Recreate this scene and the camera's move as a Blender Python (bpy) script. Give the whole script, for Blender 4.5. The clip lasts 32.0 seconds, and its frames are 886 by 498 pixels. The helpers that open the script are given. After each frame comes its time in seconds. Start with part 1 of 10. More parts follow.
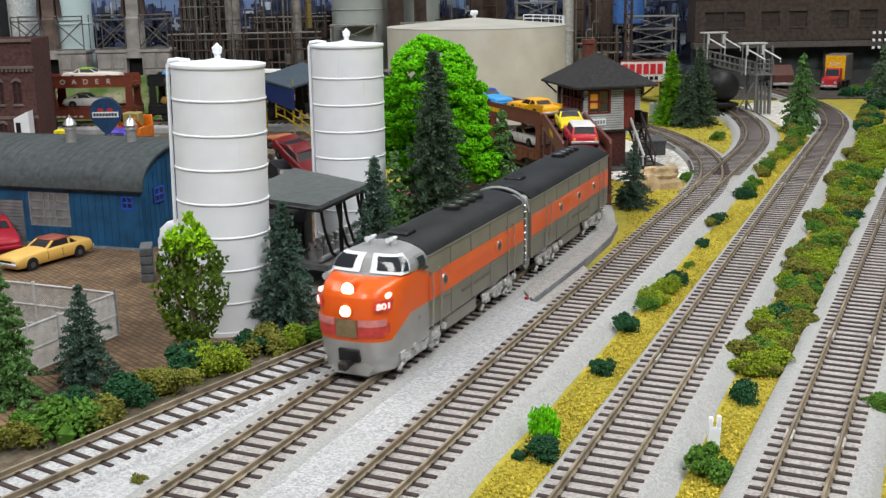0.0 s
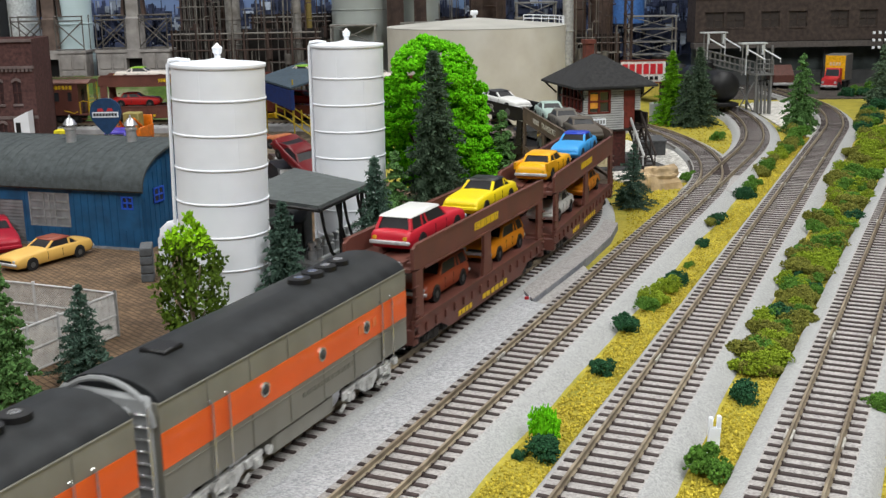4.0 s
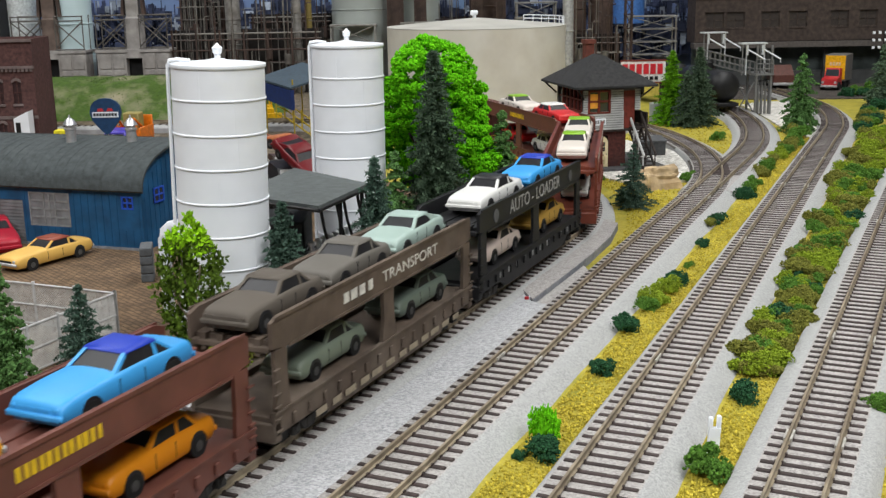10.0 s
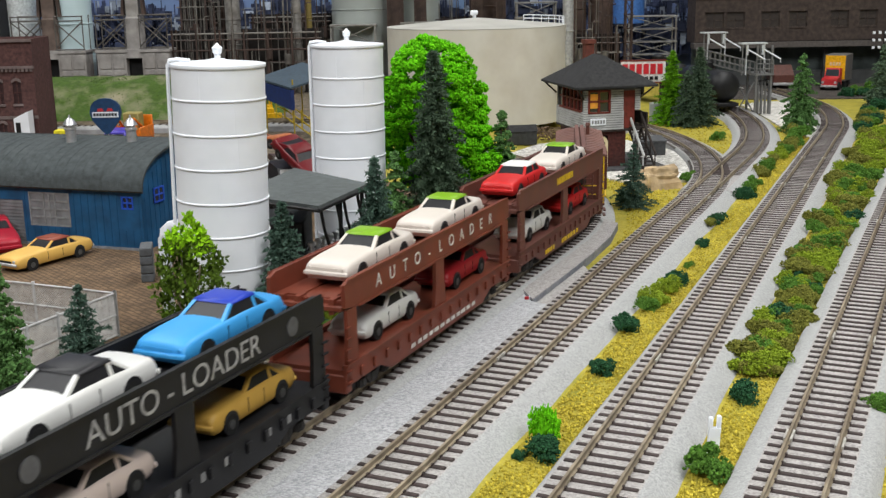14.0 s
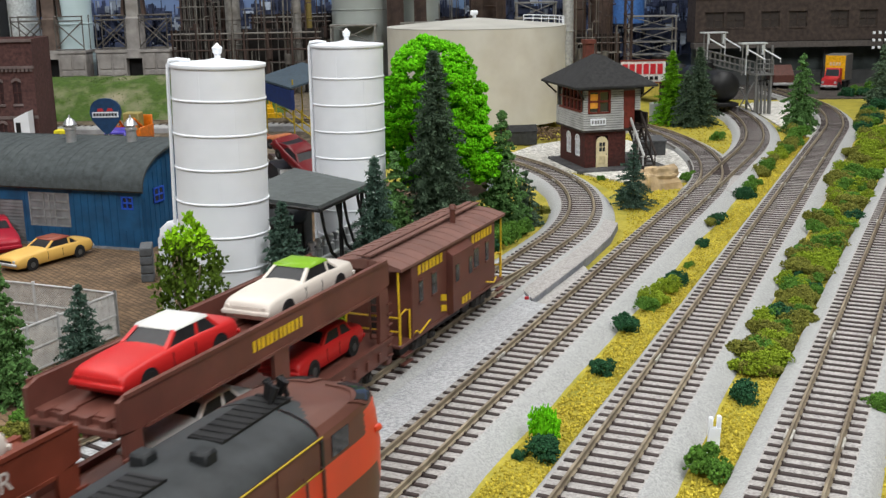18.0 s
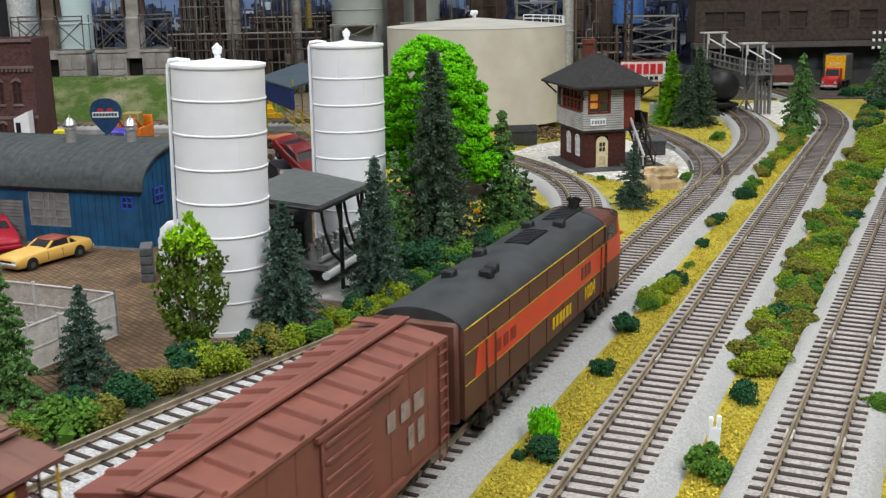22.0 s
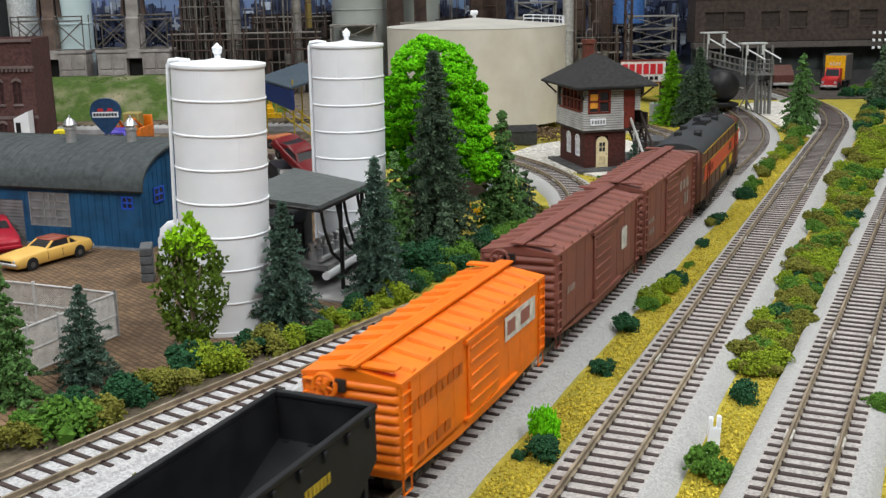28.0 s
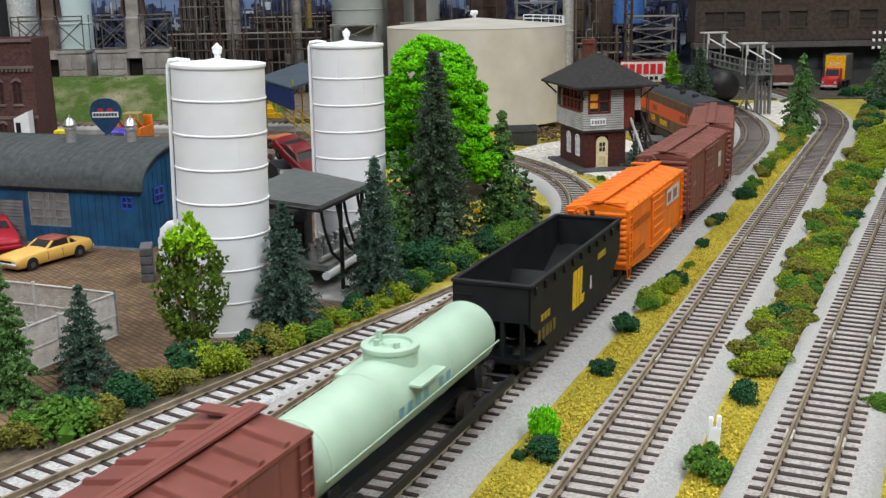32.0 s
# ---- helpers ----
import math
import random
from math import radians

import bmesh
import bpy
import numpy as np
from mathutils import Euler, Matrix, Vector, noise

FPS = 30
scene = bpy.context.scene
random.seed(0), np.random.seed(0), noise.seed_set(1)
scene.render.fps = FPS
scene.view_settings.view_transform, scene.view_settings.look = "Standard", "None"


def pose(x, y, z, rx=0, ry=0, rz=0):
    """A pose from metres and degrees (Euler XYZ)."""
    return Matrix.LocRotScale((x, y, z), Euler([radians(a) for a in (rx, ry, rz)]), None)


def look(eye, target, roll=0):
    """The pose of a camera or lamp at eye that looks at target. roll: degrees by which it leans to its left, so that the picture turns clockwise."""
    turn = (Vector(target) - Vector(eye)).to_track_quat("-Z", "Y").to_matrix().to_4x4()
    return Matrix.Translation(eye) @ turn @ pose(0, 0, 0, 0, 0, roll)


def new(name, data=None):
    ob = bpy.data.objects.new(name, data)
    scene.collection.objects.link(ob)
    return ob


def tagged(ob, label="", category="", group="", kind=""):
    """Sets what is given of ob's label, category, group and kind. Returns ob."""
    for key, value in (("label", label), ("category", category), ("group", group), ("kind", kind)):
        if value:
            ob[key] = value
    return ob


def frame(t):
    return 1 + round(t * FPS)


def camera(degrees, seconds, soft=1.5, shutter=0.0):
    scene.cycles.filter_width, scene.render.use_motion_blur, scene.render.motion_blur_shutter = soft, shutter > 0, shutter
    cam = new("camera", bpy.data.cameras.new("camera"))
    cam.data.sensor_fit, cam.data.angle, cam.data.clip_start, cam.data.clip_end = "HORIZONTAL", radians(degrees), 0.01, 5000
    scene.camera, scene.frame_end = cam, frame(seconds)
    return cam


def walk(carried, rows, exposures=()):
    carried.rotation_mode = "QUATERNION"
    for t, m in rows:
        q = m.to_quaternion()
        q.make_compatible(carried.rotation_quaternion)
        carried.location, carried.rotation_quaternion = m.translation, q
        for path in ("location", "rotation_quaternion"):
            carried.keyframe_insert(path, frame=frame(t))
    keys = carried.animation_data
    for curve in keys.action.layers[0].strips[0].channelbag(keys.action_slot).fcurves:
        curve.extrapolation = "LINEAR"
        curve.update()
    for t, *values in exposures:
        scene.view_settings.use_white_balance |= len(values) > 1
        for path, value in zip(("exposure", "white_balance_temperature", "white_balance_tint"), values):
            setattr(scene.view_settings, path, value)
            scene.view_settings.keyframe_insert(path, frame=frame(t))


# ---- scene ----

# Model railway, HO scale, true model size. Build numbers are in millimetres; MM turns them into metres.
# x to the right, y away from the camera, z up; z = 0 is the top of the sleepers.
MM = 0.001
CAM_H, CAM_PITCH, CAM_ROLL = 162.5, 13.57, -1.05
cam = camera(43.48, 32.0, soft=1.4, shutter=0.5)
EYE = (0.0, 0.0, CAM_H * MM)
AIM = (0.0, math.cos(radians(CAM_PITCH)), CAM_H * MM - math.sin(radians(CAM_PITCH)))
walk(cam, [(0.0, look(EYE, AIM, CAM_ROLL)), (32.0, look(EYE, AIM, CAM_ROLL))])

# ---- light: a hall with rows of fluorescent panels under the ceiling ----
world = bpy.data.worlds.new("hall_air")
scene.world = world
world.use_nodes = True
world.node_tree.nodes["Background"].inputs[0].default_value = (0.9, 0.95, 1.0, 1)
world.node_tree.nodes["Background"].inputs[1].default_value = 0.15
scene.view_settings.exposure = 0.0


def ceiling_lamp(x, y, z, w, d, power):
    data = bpy.data.lights.new("fluorescent_panel", "AREA")
    data.shape, data.size, data.size_y, data.energy = "RECTANGLE", w, d, power
    data.color = (0.98, 0.985, 0.975)
    ob = new("fluorescent_panel", data)
    ob.matrix_world = pose(x, y, z)
    return ob


LAMPS = [(-0.9, -0.9, 31), (0.8, -0.9, 35), (-1.0, 0.7, 15.5), (0.7, 0.6, 18.5), (-0.9, 2.0, 8.5), (0.5, 1.9, 7.5)]
for lx, ly, le in LAMPS:
    ceiling_lamp(lx, ly, 1.55, 0.6, 1.2, le)


# ---- materials ----
def mat(name, col, rough=0.6, metal=0.0, var=0.12, scale=300.0, bump=0.0, bscale=900.0, col2=None, spread=0.5, dirt=None,
        dscale=60.0, damt=0.4, island=0.0, obj=0.0, emit=0.0, spec=0.36, coat=0.0):
    """A worn painted or natural surface: base colour, mottling at two scales, fine relief."""
    m = bpy.data.materials.new(name)
    m.use_nodes = True
    nt = m.node_tree
    n, l = nt.nodes, nt.links
    bs = n["Principled BSDF"]
    bs.inputs["Roughness"].default_value, bs.inputs["Metallic"].default_value = rough, metal
    bs.inputs["Specular IOR Level"].default_value = spec
    if coat:
        bs.inputs["Coat Weight"].default_value = coat
    tc = n.new("ShaderNodeTexCoord")
    vec = tc.outputs["Object"]
    n1 = n.new("ShaderNodeTexNoise")
    n1.inputs["Scale"].default_value, n1.inputs["Detail"].default_value = scale, 6
    l.new(vec, n1.inputs["Vector"])
    c2 = col2 or tuple(max(0.0, c * (1 - 2.2 * var)) for c in col)
    c1 = col if col2 else tuple(min(1.0, c * (1 + var)) for c in col)
    ramp = n.new("ShaderNodeMapRange")
    ramp.inputs[1].default_value, ramp.inputs[2].default_value = 0.5 - spread * 0.35, 0.5 + spread * 0.35
    l.new(n1.outputs["Fac"], ramp.inputs[0])
    mix = n.new("ShaderNodeMix")
    mix.data_type = "RGBA"
    mix.inputs[6].default_value, mix.inputs[7].default_value = (*c2, 1), (*c1, 1)
    l.new(ramp.outputs[0], mix.inputs[0])
    out = mix.outputs[2]
    if dirt:
        n2 = n.new("ShaderNodeTexNoise")
        n2.inputs["Scale"].default_value, n2.inputs["Detail"].default_value = dscale, 8
        l.new(vec, n2.inputs["Vector"])
        mr = n.new("ShaderNodeMapRange")
        mr.inputs[1].default_value, mr.inputs[2].default_value, mr.inputs[4].default_value = 0.48, 0.72, damt
        l.new(n2.outputs["Fac"], mr.inputs[0])
        mx = n.new("ShaderNodeMix")
        mx.data_type = "RGBA"
        l.new(mr.outputs[0], mx.inputs[0])
        l.new(out, mx.inputs[6])
        mx.inputs[7].default_value = (*dirt, 1)
        out = mx.outputs[2]
    if island or obj:
        src = n.new("ShaderNodeNewGeometry").outputs["Random Per Island"] if island else n.new("ShaderNodeObjectInfo").outputs["Random"]
        amt = island or obj
        hs = n.new("ShaderNodeHueSaturation")
        mv = n.new("ShaderNodeMapRange")
        mv.inputs[3].default_value, mv.inputs[4].default_value = 1 - amt, 1 + amt
        l.new(src, mv.inputs[0])
        l.new(mv.outputs[0], hs.inputs["Value"])
        l.new(out, hs.inputs["Color"])
        out = hs.outputs[0]
    l.new(out, bs.inputs["Base Color"])
    rr = n.new("ShaderNodeMapRange")
    rr.inputs[3].default_value, rr.inputs[4].default_value = max(0.02, rough - 0.08), min(1.0, rough + 0.1)
    l.new(n1.outputs["Fac"], rr.inputs[0])
    l.new(rr.outputs[0], bs.inputs["Roughness"])
    if bump:
        n3 = n.new("ShaderNodeTexNoise")
        n3.inputs["Scale"].default_value, n3.inputs["Detail"].default_value = bscale, 5
        l.new(vec, n3.inputs["Vector"])
        b = n.new("ShaderNodeBump")
        b.inputs["Strength"].default_value, b.inputs["Distance"].default_value = min(1.0, bump), 0.001
        l.new(n3.outputs["Fac"], b.inputs["Height"])
        l.new(b.outputs[0], bs.inputs["Normal"])
    if emit:
        bs.inputs["Emission Color"].default_value = (*col, 1)
        bs.inputs["Emission Strength"].default_value = emit
    return m


def stones(name, c_lo, c_hi, size, bump=0.8, rough=0.9, tint=None, tscale=25.0):
    """Loose crushed stone: cells with their own grey, rounded by bump."""
    m = bpy.data.materials.new(name)
    m.use_nodes = True
    nt = m.node_tree
    n, l = nt.nodes, nt.links
    bs = n["Principled BSDF"]
    bs.inputs["Roughness"].default_value = rough
    vec = n.new("ShaderNodeTexCoord").outputs["Object"]
    v = n.new("ShaderNodeTexVoronoi")
    v.inputs["Scale"].default_value = 1.0 / size
    l.new(vec, v.inputs["Vector"])
    sep = n.new("ShaderNodeSeparateColor")
    l.new(v.outputs["Color"], sep.inputs[0])
    mix = n.new("ShaderNodeMix")
    mix.data_type = "RGBA"
    mix.inputs[6].default_value, mix.inputs[7].default_value = (*c_lo, 1), (*c_hi, 1)
    l.new(sep.outputs[0], mix.inputs[0])
    out = mix.outputs[2]
    n2 = n.new("ShaderNodeTexNoise")
    n2.inputs["Scale"].default_value, n2.inputs["Detail"].default_value = tscale, 6
    l.new(vec, n2.inputs["Vector"])
    mr = n.new("ShaderNodeMapRange")
    mr.inputs[1].default_value, mr.inputs[2].default_value, mr.inputs[4].default_value = 0.45, 0.7, 0.55
    l.new(n2.outputs["Fac"], mr.inputs[0])
    mx = n.new("ShaderNodeMix")
    mx.data_type = "RGBA"
    l.new(mr.outputs[0], mx.inputs[0])
    l.new(out, mx.inputs[6])
    mx.inputs[7].default_value = (*(tint or c_lo), 1)
    l.new(mx.outputs[2], bs.inputs["Base Color"])
    b = n.new("ShaderNodeBump")
    b.inputs["Strength"].default_value, b.inputs["Distance"].default_value = bump, size * 0.5
    b.invert = True
    l.new(v.outputs["Distance"], b.inputs["Height"])
    l.new(b.outputs[0], bs.inputs["Normal"])
    return m


def glass(name, tint=(0.03, 0.035, 0.04), rough=0.08):
    return mat(name, tint, rough, 0.0, 0.05, 200, spec=0.6)


def glow(name, col, strength):
    m = bpy.data.materials.new(name)
    m.use_nodes = True
    bs = m.node_tree.nodes["Principled BSDF"]
    bs.inputs["Base Color"].default_value = (*col, 1)
    bs.inputs["Emission Color"].default_value, bs.inputs["Emission Strength"].default_value = (*col, 1), strength
    return m


# ---- mesh tools (millimetres) ----
def bm_new():
    return bmesh.new()


def box(bm, x0, x1, y0, y1, z0, z1, m=None):
    vs = [bm.verts.new((x, y, z)) for x in (x0, x1) for y in (y0, y1) for z in (z0, z1)]
    fs = [(0, 1, 3, 2), (4, 6, 7, 5), (0, 4, 5, 1), (2, 3, 7, 6), (0, 2, 6, 4), (1, 5, 7, 3)]
    for f in fs:
        bm.faces.new([vs[i] for i in f])
    if m:
        for q in vs:
            q.co = m @ q.co
    return vs


def bbox(bm, x0, x1, y0, y1, z0, z1, b=0.4, m=None):
    """A box with chamfered edges, as 24 corner points hulled."""
    b = min(b, abs(x1 - x0) * 0.45, abs(y1 - y0) * 0.45, abs(z1 - z0) * 0.45)
    vs = []
    for x, sx in ((x0, b), (x1, -b)):
        for y, sy in ((y0, b), (y1, -b)):
            for z, sz in ((z0, b), (z1, -b)):
                vs += [bm.verts.new((x, y + sy, z + sz)), bm.verts.new((x + sx, y, z + sz)), bm.verts.new((x + sx, y + sy, z))]
    bmesh.ops.convex_hull(bm, input=vs)
    if m:
        for q in vs:
            q.co = m @ q.co
    return vs


def hull(bm, pts):
    vs = [bm.verts.new(p) for p in pts]
    bmesh.ops.convex_hull(bm, input=vs)
    return vs


def rod(bm, p0, p1, r0, r1=None, n=8, caps=True):
    p0, p1 = Vector(p0), Vector(p1)
    r1 = r0 if r1 is None else r1
    d = (p1 - p0).normalized()
    a = d.orthogonal().normalized()
    c = d.cross(a)
    ring = []
    for p, r in ((p0, r0), (p1, r1)):
        ring.append([bm.verts.new(p + (a * math.cos(2 * math.pi * i / n) + c * math.sin(2 * math.pi * i / n)) * r) for i in range(n)])
    for i in range(n):
        bm.faces.new((ring[0][i], ring[0][(i + 1) % n], ring[1][(i + 1) % n], ring[1][i]))
    if caps:
        bm.faces.new(ring[0][::-1])
        bm.faces.new(ring[1])
    return ring


def pipe(bm, pts, r, n=6):
    """A bent rod through the points."""
    pts = [Vector(p) for p in pts]
    rings = []
    for i, p in enumerate(pts):
        d = (pts[min(i + 1, len(pts) - 1)] - pts[max(i - 1, 0)]).normalized()
        ref = Vector((0, 0, 1)) if abs(d.z) < 0.95 else Vector((0, 1, 0))
        a = d.cross(ref).normalized()
        c = d.cross(a)
        rings.append([bm.verts.new(p + (a * math.cos(2 * math.pi * k / n) + c * math.sin(2 * math.pi * k / n)) * r) for k in range(n)])
    for q, w in zip(rings, rings[1:]):
        for k in range(n):
            bm.faces.new((q[k], q[(k + 1) % n], w[(k + 1) % n], w[k]))
    bm.faces.new(rings[0][::-1])
    bm.faces.new(rings[-1])


def lathe(bm, prof, n=32, cx=0.0, cy=0.0, cap0=True, cap1=True):
    """A turned form from (radius, z) pairs."""
    rings = [[bm.verts.new((cx + r * math.cos(2 * math.pi * i / n), cy + r * math.sin(2 * math.pi * i / n), z)) for i in range(n)] for r, z in prof]
    for a, b in zip(rings, rings[1:]):
        for i in range(n):
            bm.faces.new((a[i], a[(i + 1) % n], b[(i + 1) % n], b[i]))
    if cap0:
        bm.faces.new(rings[0][::-1])
    if cap1:
        bm.faces.new(rings[-1])


def loft(bm, secs, closed=True, caps=True):
    """Skin over sections with equal numbers of points."""
    rings = [[bm.verts.new(p) for p in s] for s in secs]
    k = len(rings[0])
    for a, b in zip(rings, rings[1:]):
        for i in range(k if closed else k - 1):
            bm.faces.new((a[i], a[(i + 1) % k], b[(i + 1) % k], b[i]))
    if caps and closed:
        bm.faces.new(rings[0][::-1])
        bm.faces.new(rings[-1])
    return rings


def prism_x(bm, prof, x0, x1):
    """A (y, z) outline pushed along x."""
    loft(bm, [[(x0, y, z) for y, z in prof], [(x1, y, z) for y, z in prof]])


def prism_y(bm, prof, y0, y1):
    """An (x, z) outline pushed along y."""
    loft(bm, [[(x, y0, z) for x, z in prof], [(x, y1, z) for x, z in prof]])


def prism_z(bm, prof, z0, z1):
    loft(bm, [[(x, y, z0) for x, y in prof], [(x, y, z1) for x, y in prof]])


def mesh_of(name, bm, material, smooth=40.0):
    bmesh.ops.recalc_face_normals(bm, faces=bm.faces)
    for v in bm.verts:
        v.co *= MM
    if smooth:
        lim = radians(smooth)
        for f in bm.faces:
            f.smooth = True
        for e in bm.edges:
            if len(e.link_faces) != 2 or e.calc_face_angle(3.0) > lim:
                e.smooth = False
    me = bpy.data.meshes.new(name)
    bm.to_mesh(me)
    bm.free()
    for mm in (material if isinstance(material, (list, tuple)) else [material]):
        me.materials.append(mm)
    return me


def part(name, bm, material, parent=None, label="", m=None, smooth=40.0):
    ob = new(name, mesh_of(name, bm, material, smooth))
    if m is not None:
        ob.matrix_basis = m
    if parent is not None:
        ob.parent = parent
    if label:
        ob["label"] = label
    return ob


def P(x, y, z, rx=0, ry=0, rz=0):
    """A pose in millimetres."""
    return pose(x * MM, y * MM, z * MM, rx, ry, rz)


def thing(name, label, category, m=None, group="", kind=""):
    ob = new(name)
    ob.empty_display_size = 0.01
    if m is not None:
        ob.matrix_basis = m
    return tagged(ob, label, category, group, kind)


def lettering(name, text, height, material, parent, m, width=None, depth=0.15):
    """Raised letters in the built-in font, height in millimetres, in the plane x-y of m."""
    cu = bpy.data.curves.new(name, "FONT")
    cu.body, cu.size, cu.align_x, cu.align_y, cu.extrude = text, height * MM * 1.4, "CENTER", "CENTER", depth * MM
    tmp = new(name, cu)
    me = bpy.data.meshes.new_from_object(tmp.evaluated_get(bpy.context.evaluated_depsgraph_get()))
    bpy.data.objects.remove(tmp)
    xs = [v.co.x for v in me.vertices]
    if width and xs:
        k = width * MM / (max(xs) - min(xs))
        for v in me.vertices:
            v.co.x *= k
    me.materials.clear()
    me.materials.append(material)
    ob = new(name, me)
    ob.matrix_basis = m
    ob.parent = parent
    return ob


# ---- plan: tracks and ground ----
DIR = radians(23.92)
UX, UY = math.sin(DIR), math.cos(DIR)


def on(o, a):
    """The place at offset o to the right of the yard's line through the origin and a along it."""
    return Vector((o * UY + a * UX, -o * UX + a * UY))


def smooth01(t):
    t = min(1.0, max(0.0, t))
    return t * t * (3 - 2 * t)


def rise(x, y):
    """The far left of the layout lies higher."""
    return 17.0 * smooth01((y - 1030) / 170.0) * smooth01((110 - x) / 110.0)


GROUND = -6.0


def gz(x, y):
    return GROUND + rise(x, y)


class Path:
    """A line made of straights and arcs: sampled every 2 mm, with z."""

    def __init__(self, x, y, heading):
        self.p, self.h = [Vector((x, y))], heading
        self.hs = [heading]

    def go(self, length, radius=0.0):
        n = max(1, int(abs(length) / 2.0))
        st = length / n
        for _ in range(n):
            if radius:
                self.h += st / radius / 2
            self.p.append(self.p[-1] + Vector((math.sin(self.h), math.cos(self.h))) * st)
            if radius:
                self.h += st / radius / 2
            self.hs.append(self.h)
        return self

    def done(self):
        self.s = [0.0]
        for a, b in zip(self.p, self.p[1:]):
            self.s.append(self.s[-1] + (b - a).length)
        return self

    def at(self, s):
        """Place and z at the running length s; goes straight on past both ends."""
        if s <= 0:
            d = (self.p[1] - self.p[0]).normalized()
            q = self.p[0] + d * s
        elif s >= self.s[-1]:
            d = (self.p[-1] - self.p[-2]).normalized()
            q = self.p[-1] + d * (s - self.s[-1])
        else:
            i = min(int(s / self.s[-1] * (len(self.s) - 1)), len(self.s) - 2)
            while i > 0 and self.s[i] > s:
                i -= 1
            while i < len(self.s) - 2 and self.s[i + 1] < s:
                i += 1
            f = (s - self.s[i]) / (self.s[i + 1] - self.s[i])
            q = self.p[i].lerp(self.p[i + 1], f)
        return Vector((q.x, q.y, rise(q.x, q.y)))


# main loop: from the foreground away along the yard, round to the left and back along the far side
MAIN_O, MAIN_A0, MAIN_A1, LOOP_R = -214.0, 60.0, 659.5, 396.0
q = on(MAIN_O, MAIN_A0)
main_path = Path(q.x, q.y, DIR).go(MAIN_A1 - MAIN_A0).go(LOOP_R * radians(48.92), -LOOP_R).go(340 * radians(65.0), -340).go(900).done()
# second track with its branch to the left, on which the second train leaves
T2_O, T2_A0, T2_A1, T2_R = -158.7, 60.0, 840.0, 602.0
q = on(T2_O, T2_A0)
branch_path = Path(q.x, q.y, DIR).go(T2_A1 - T2_A0).go(620, -T2_R).go(200).done()
q = on(T2_O, T2_A0)
through_path = Path(q.x, q.y, DIR).go(1055 - T2_A0).go(560, -930).done()
q = on(-92.3, 60)
third_path = Path(q.x, q.y, DIR - radians(0.2)).go(1245 - 60).go(560, -840).done()
q = Vector((-40.6 * math.cos(radians(25.54)) + 60 * math.sin(radians(25.54)), 40.6 * math.sin(radians(25.54)) + 60 * math.cos(radians(25.54))))
fourth_path = Path(q.x, q.y, radians(25.54)).go(1300).done()
# siding: leaves the main loop at a turnout and runs off to the left of the camera
q = on(MAIN_O, 632)
siding_path = Path(q.x, q.y, DIR + math.pi).go(118, 640).go(520).done()

# ---- materials of the setting ----
M_tie = mat("tie_plastic", (0.046, 0.032, 0.030), 0.65, 0, 0.15, 400, obj=0.25)
M_rail = mat("weathered_rail", (0.33, 0.275, 0.195), 0.5, 0.3, 0.2, 120, dirt=(0.17, 0.125, 0.085), dscale=9, damt=0.8)
M_railtop = mat("nickel_rail", (0.42, 0.38, 0.31), 0.35, 0.8, 0.1, 200)
M_joiner = mat("rail_joiner", (0.62, 0.60, 0.55), 0.4, 0.5, 0.1)
M_ballast = stones("grey_ballast", (0.26, 0.245, 0.235), (0.47, 0.445, 0.43), 0.0008, 0.65, tint=(0.34, 0.325, 0.31))
M_shoulder = stones("pale_shoulder_grit", (0.275, 0.278, 0.275), (0.43, 0.435, 0.43), 0.0006, 0.35, tint=(0.365, 0.368, 0.363), tscale=60)
M_ballast_white = stones("pale_ballast", (0.30, 0.305, 0.318), (0.54, 0.545, 0.56), 0.0009, 0.65, tint=(0.41, 0.412, 0.42))
M_gravel_white = stones("white_gravel", (0.36, 0.345, 0.31), (0.86, 0.84, 0.79), 0.0026, 1.0, tint=(0.64, 0.62, 0.56))
M_slab = mat("roadbed_edge", (0.20, 0.21, 0.235), 0.9, 0, 0.15, 500, bump=0.6, dirt=(0.4, 0.4, 0.42), damt=0.4)
M_grass = mat("dry_grass_scatter", (0.51, 0.415, 0.056), 0.95, 0, 0.3, 260, bump=1.0, bscale=900, col2=(0.27, 0.24, 0.03),
              dirt=(0.20, 0.21, 0.03), dscale=45, damt=0.75, spread=1.0)
M_lot = mat("brown_lot", (0.20, 0.128, 0.073), 0.85, 0, 0.2, 120, dirt=(0.115, 0.075, 0.045), dscale=25, damt=0.6)


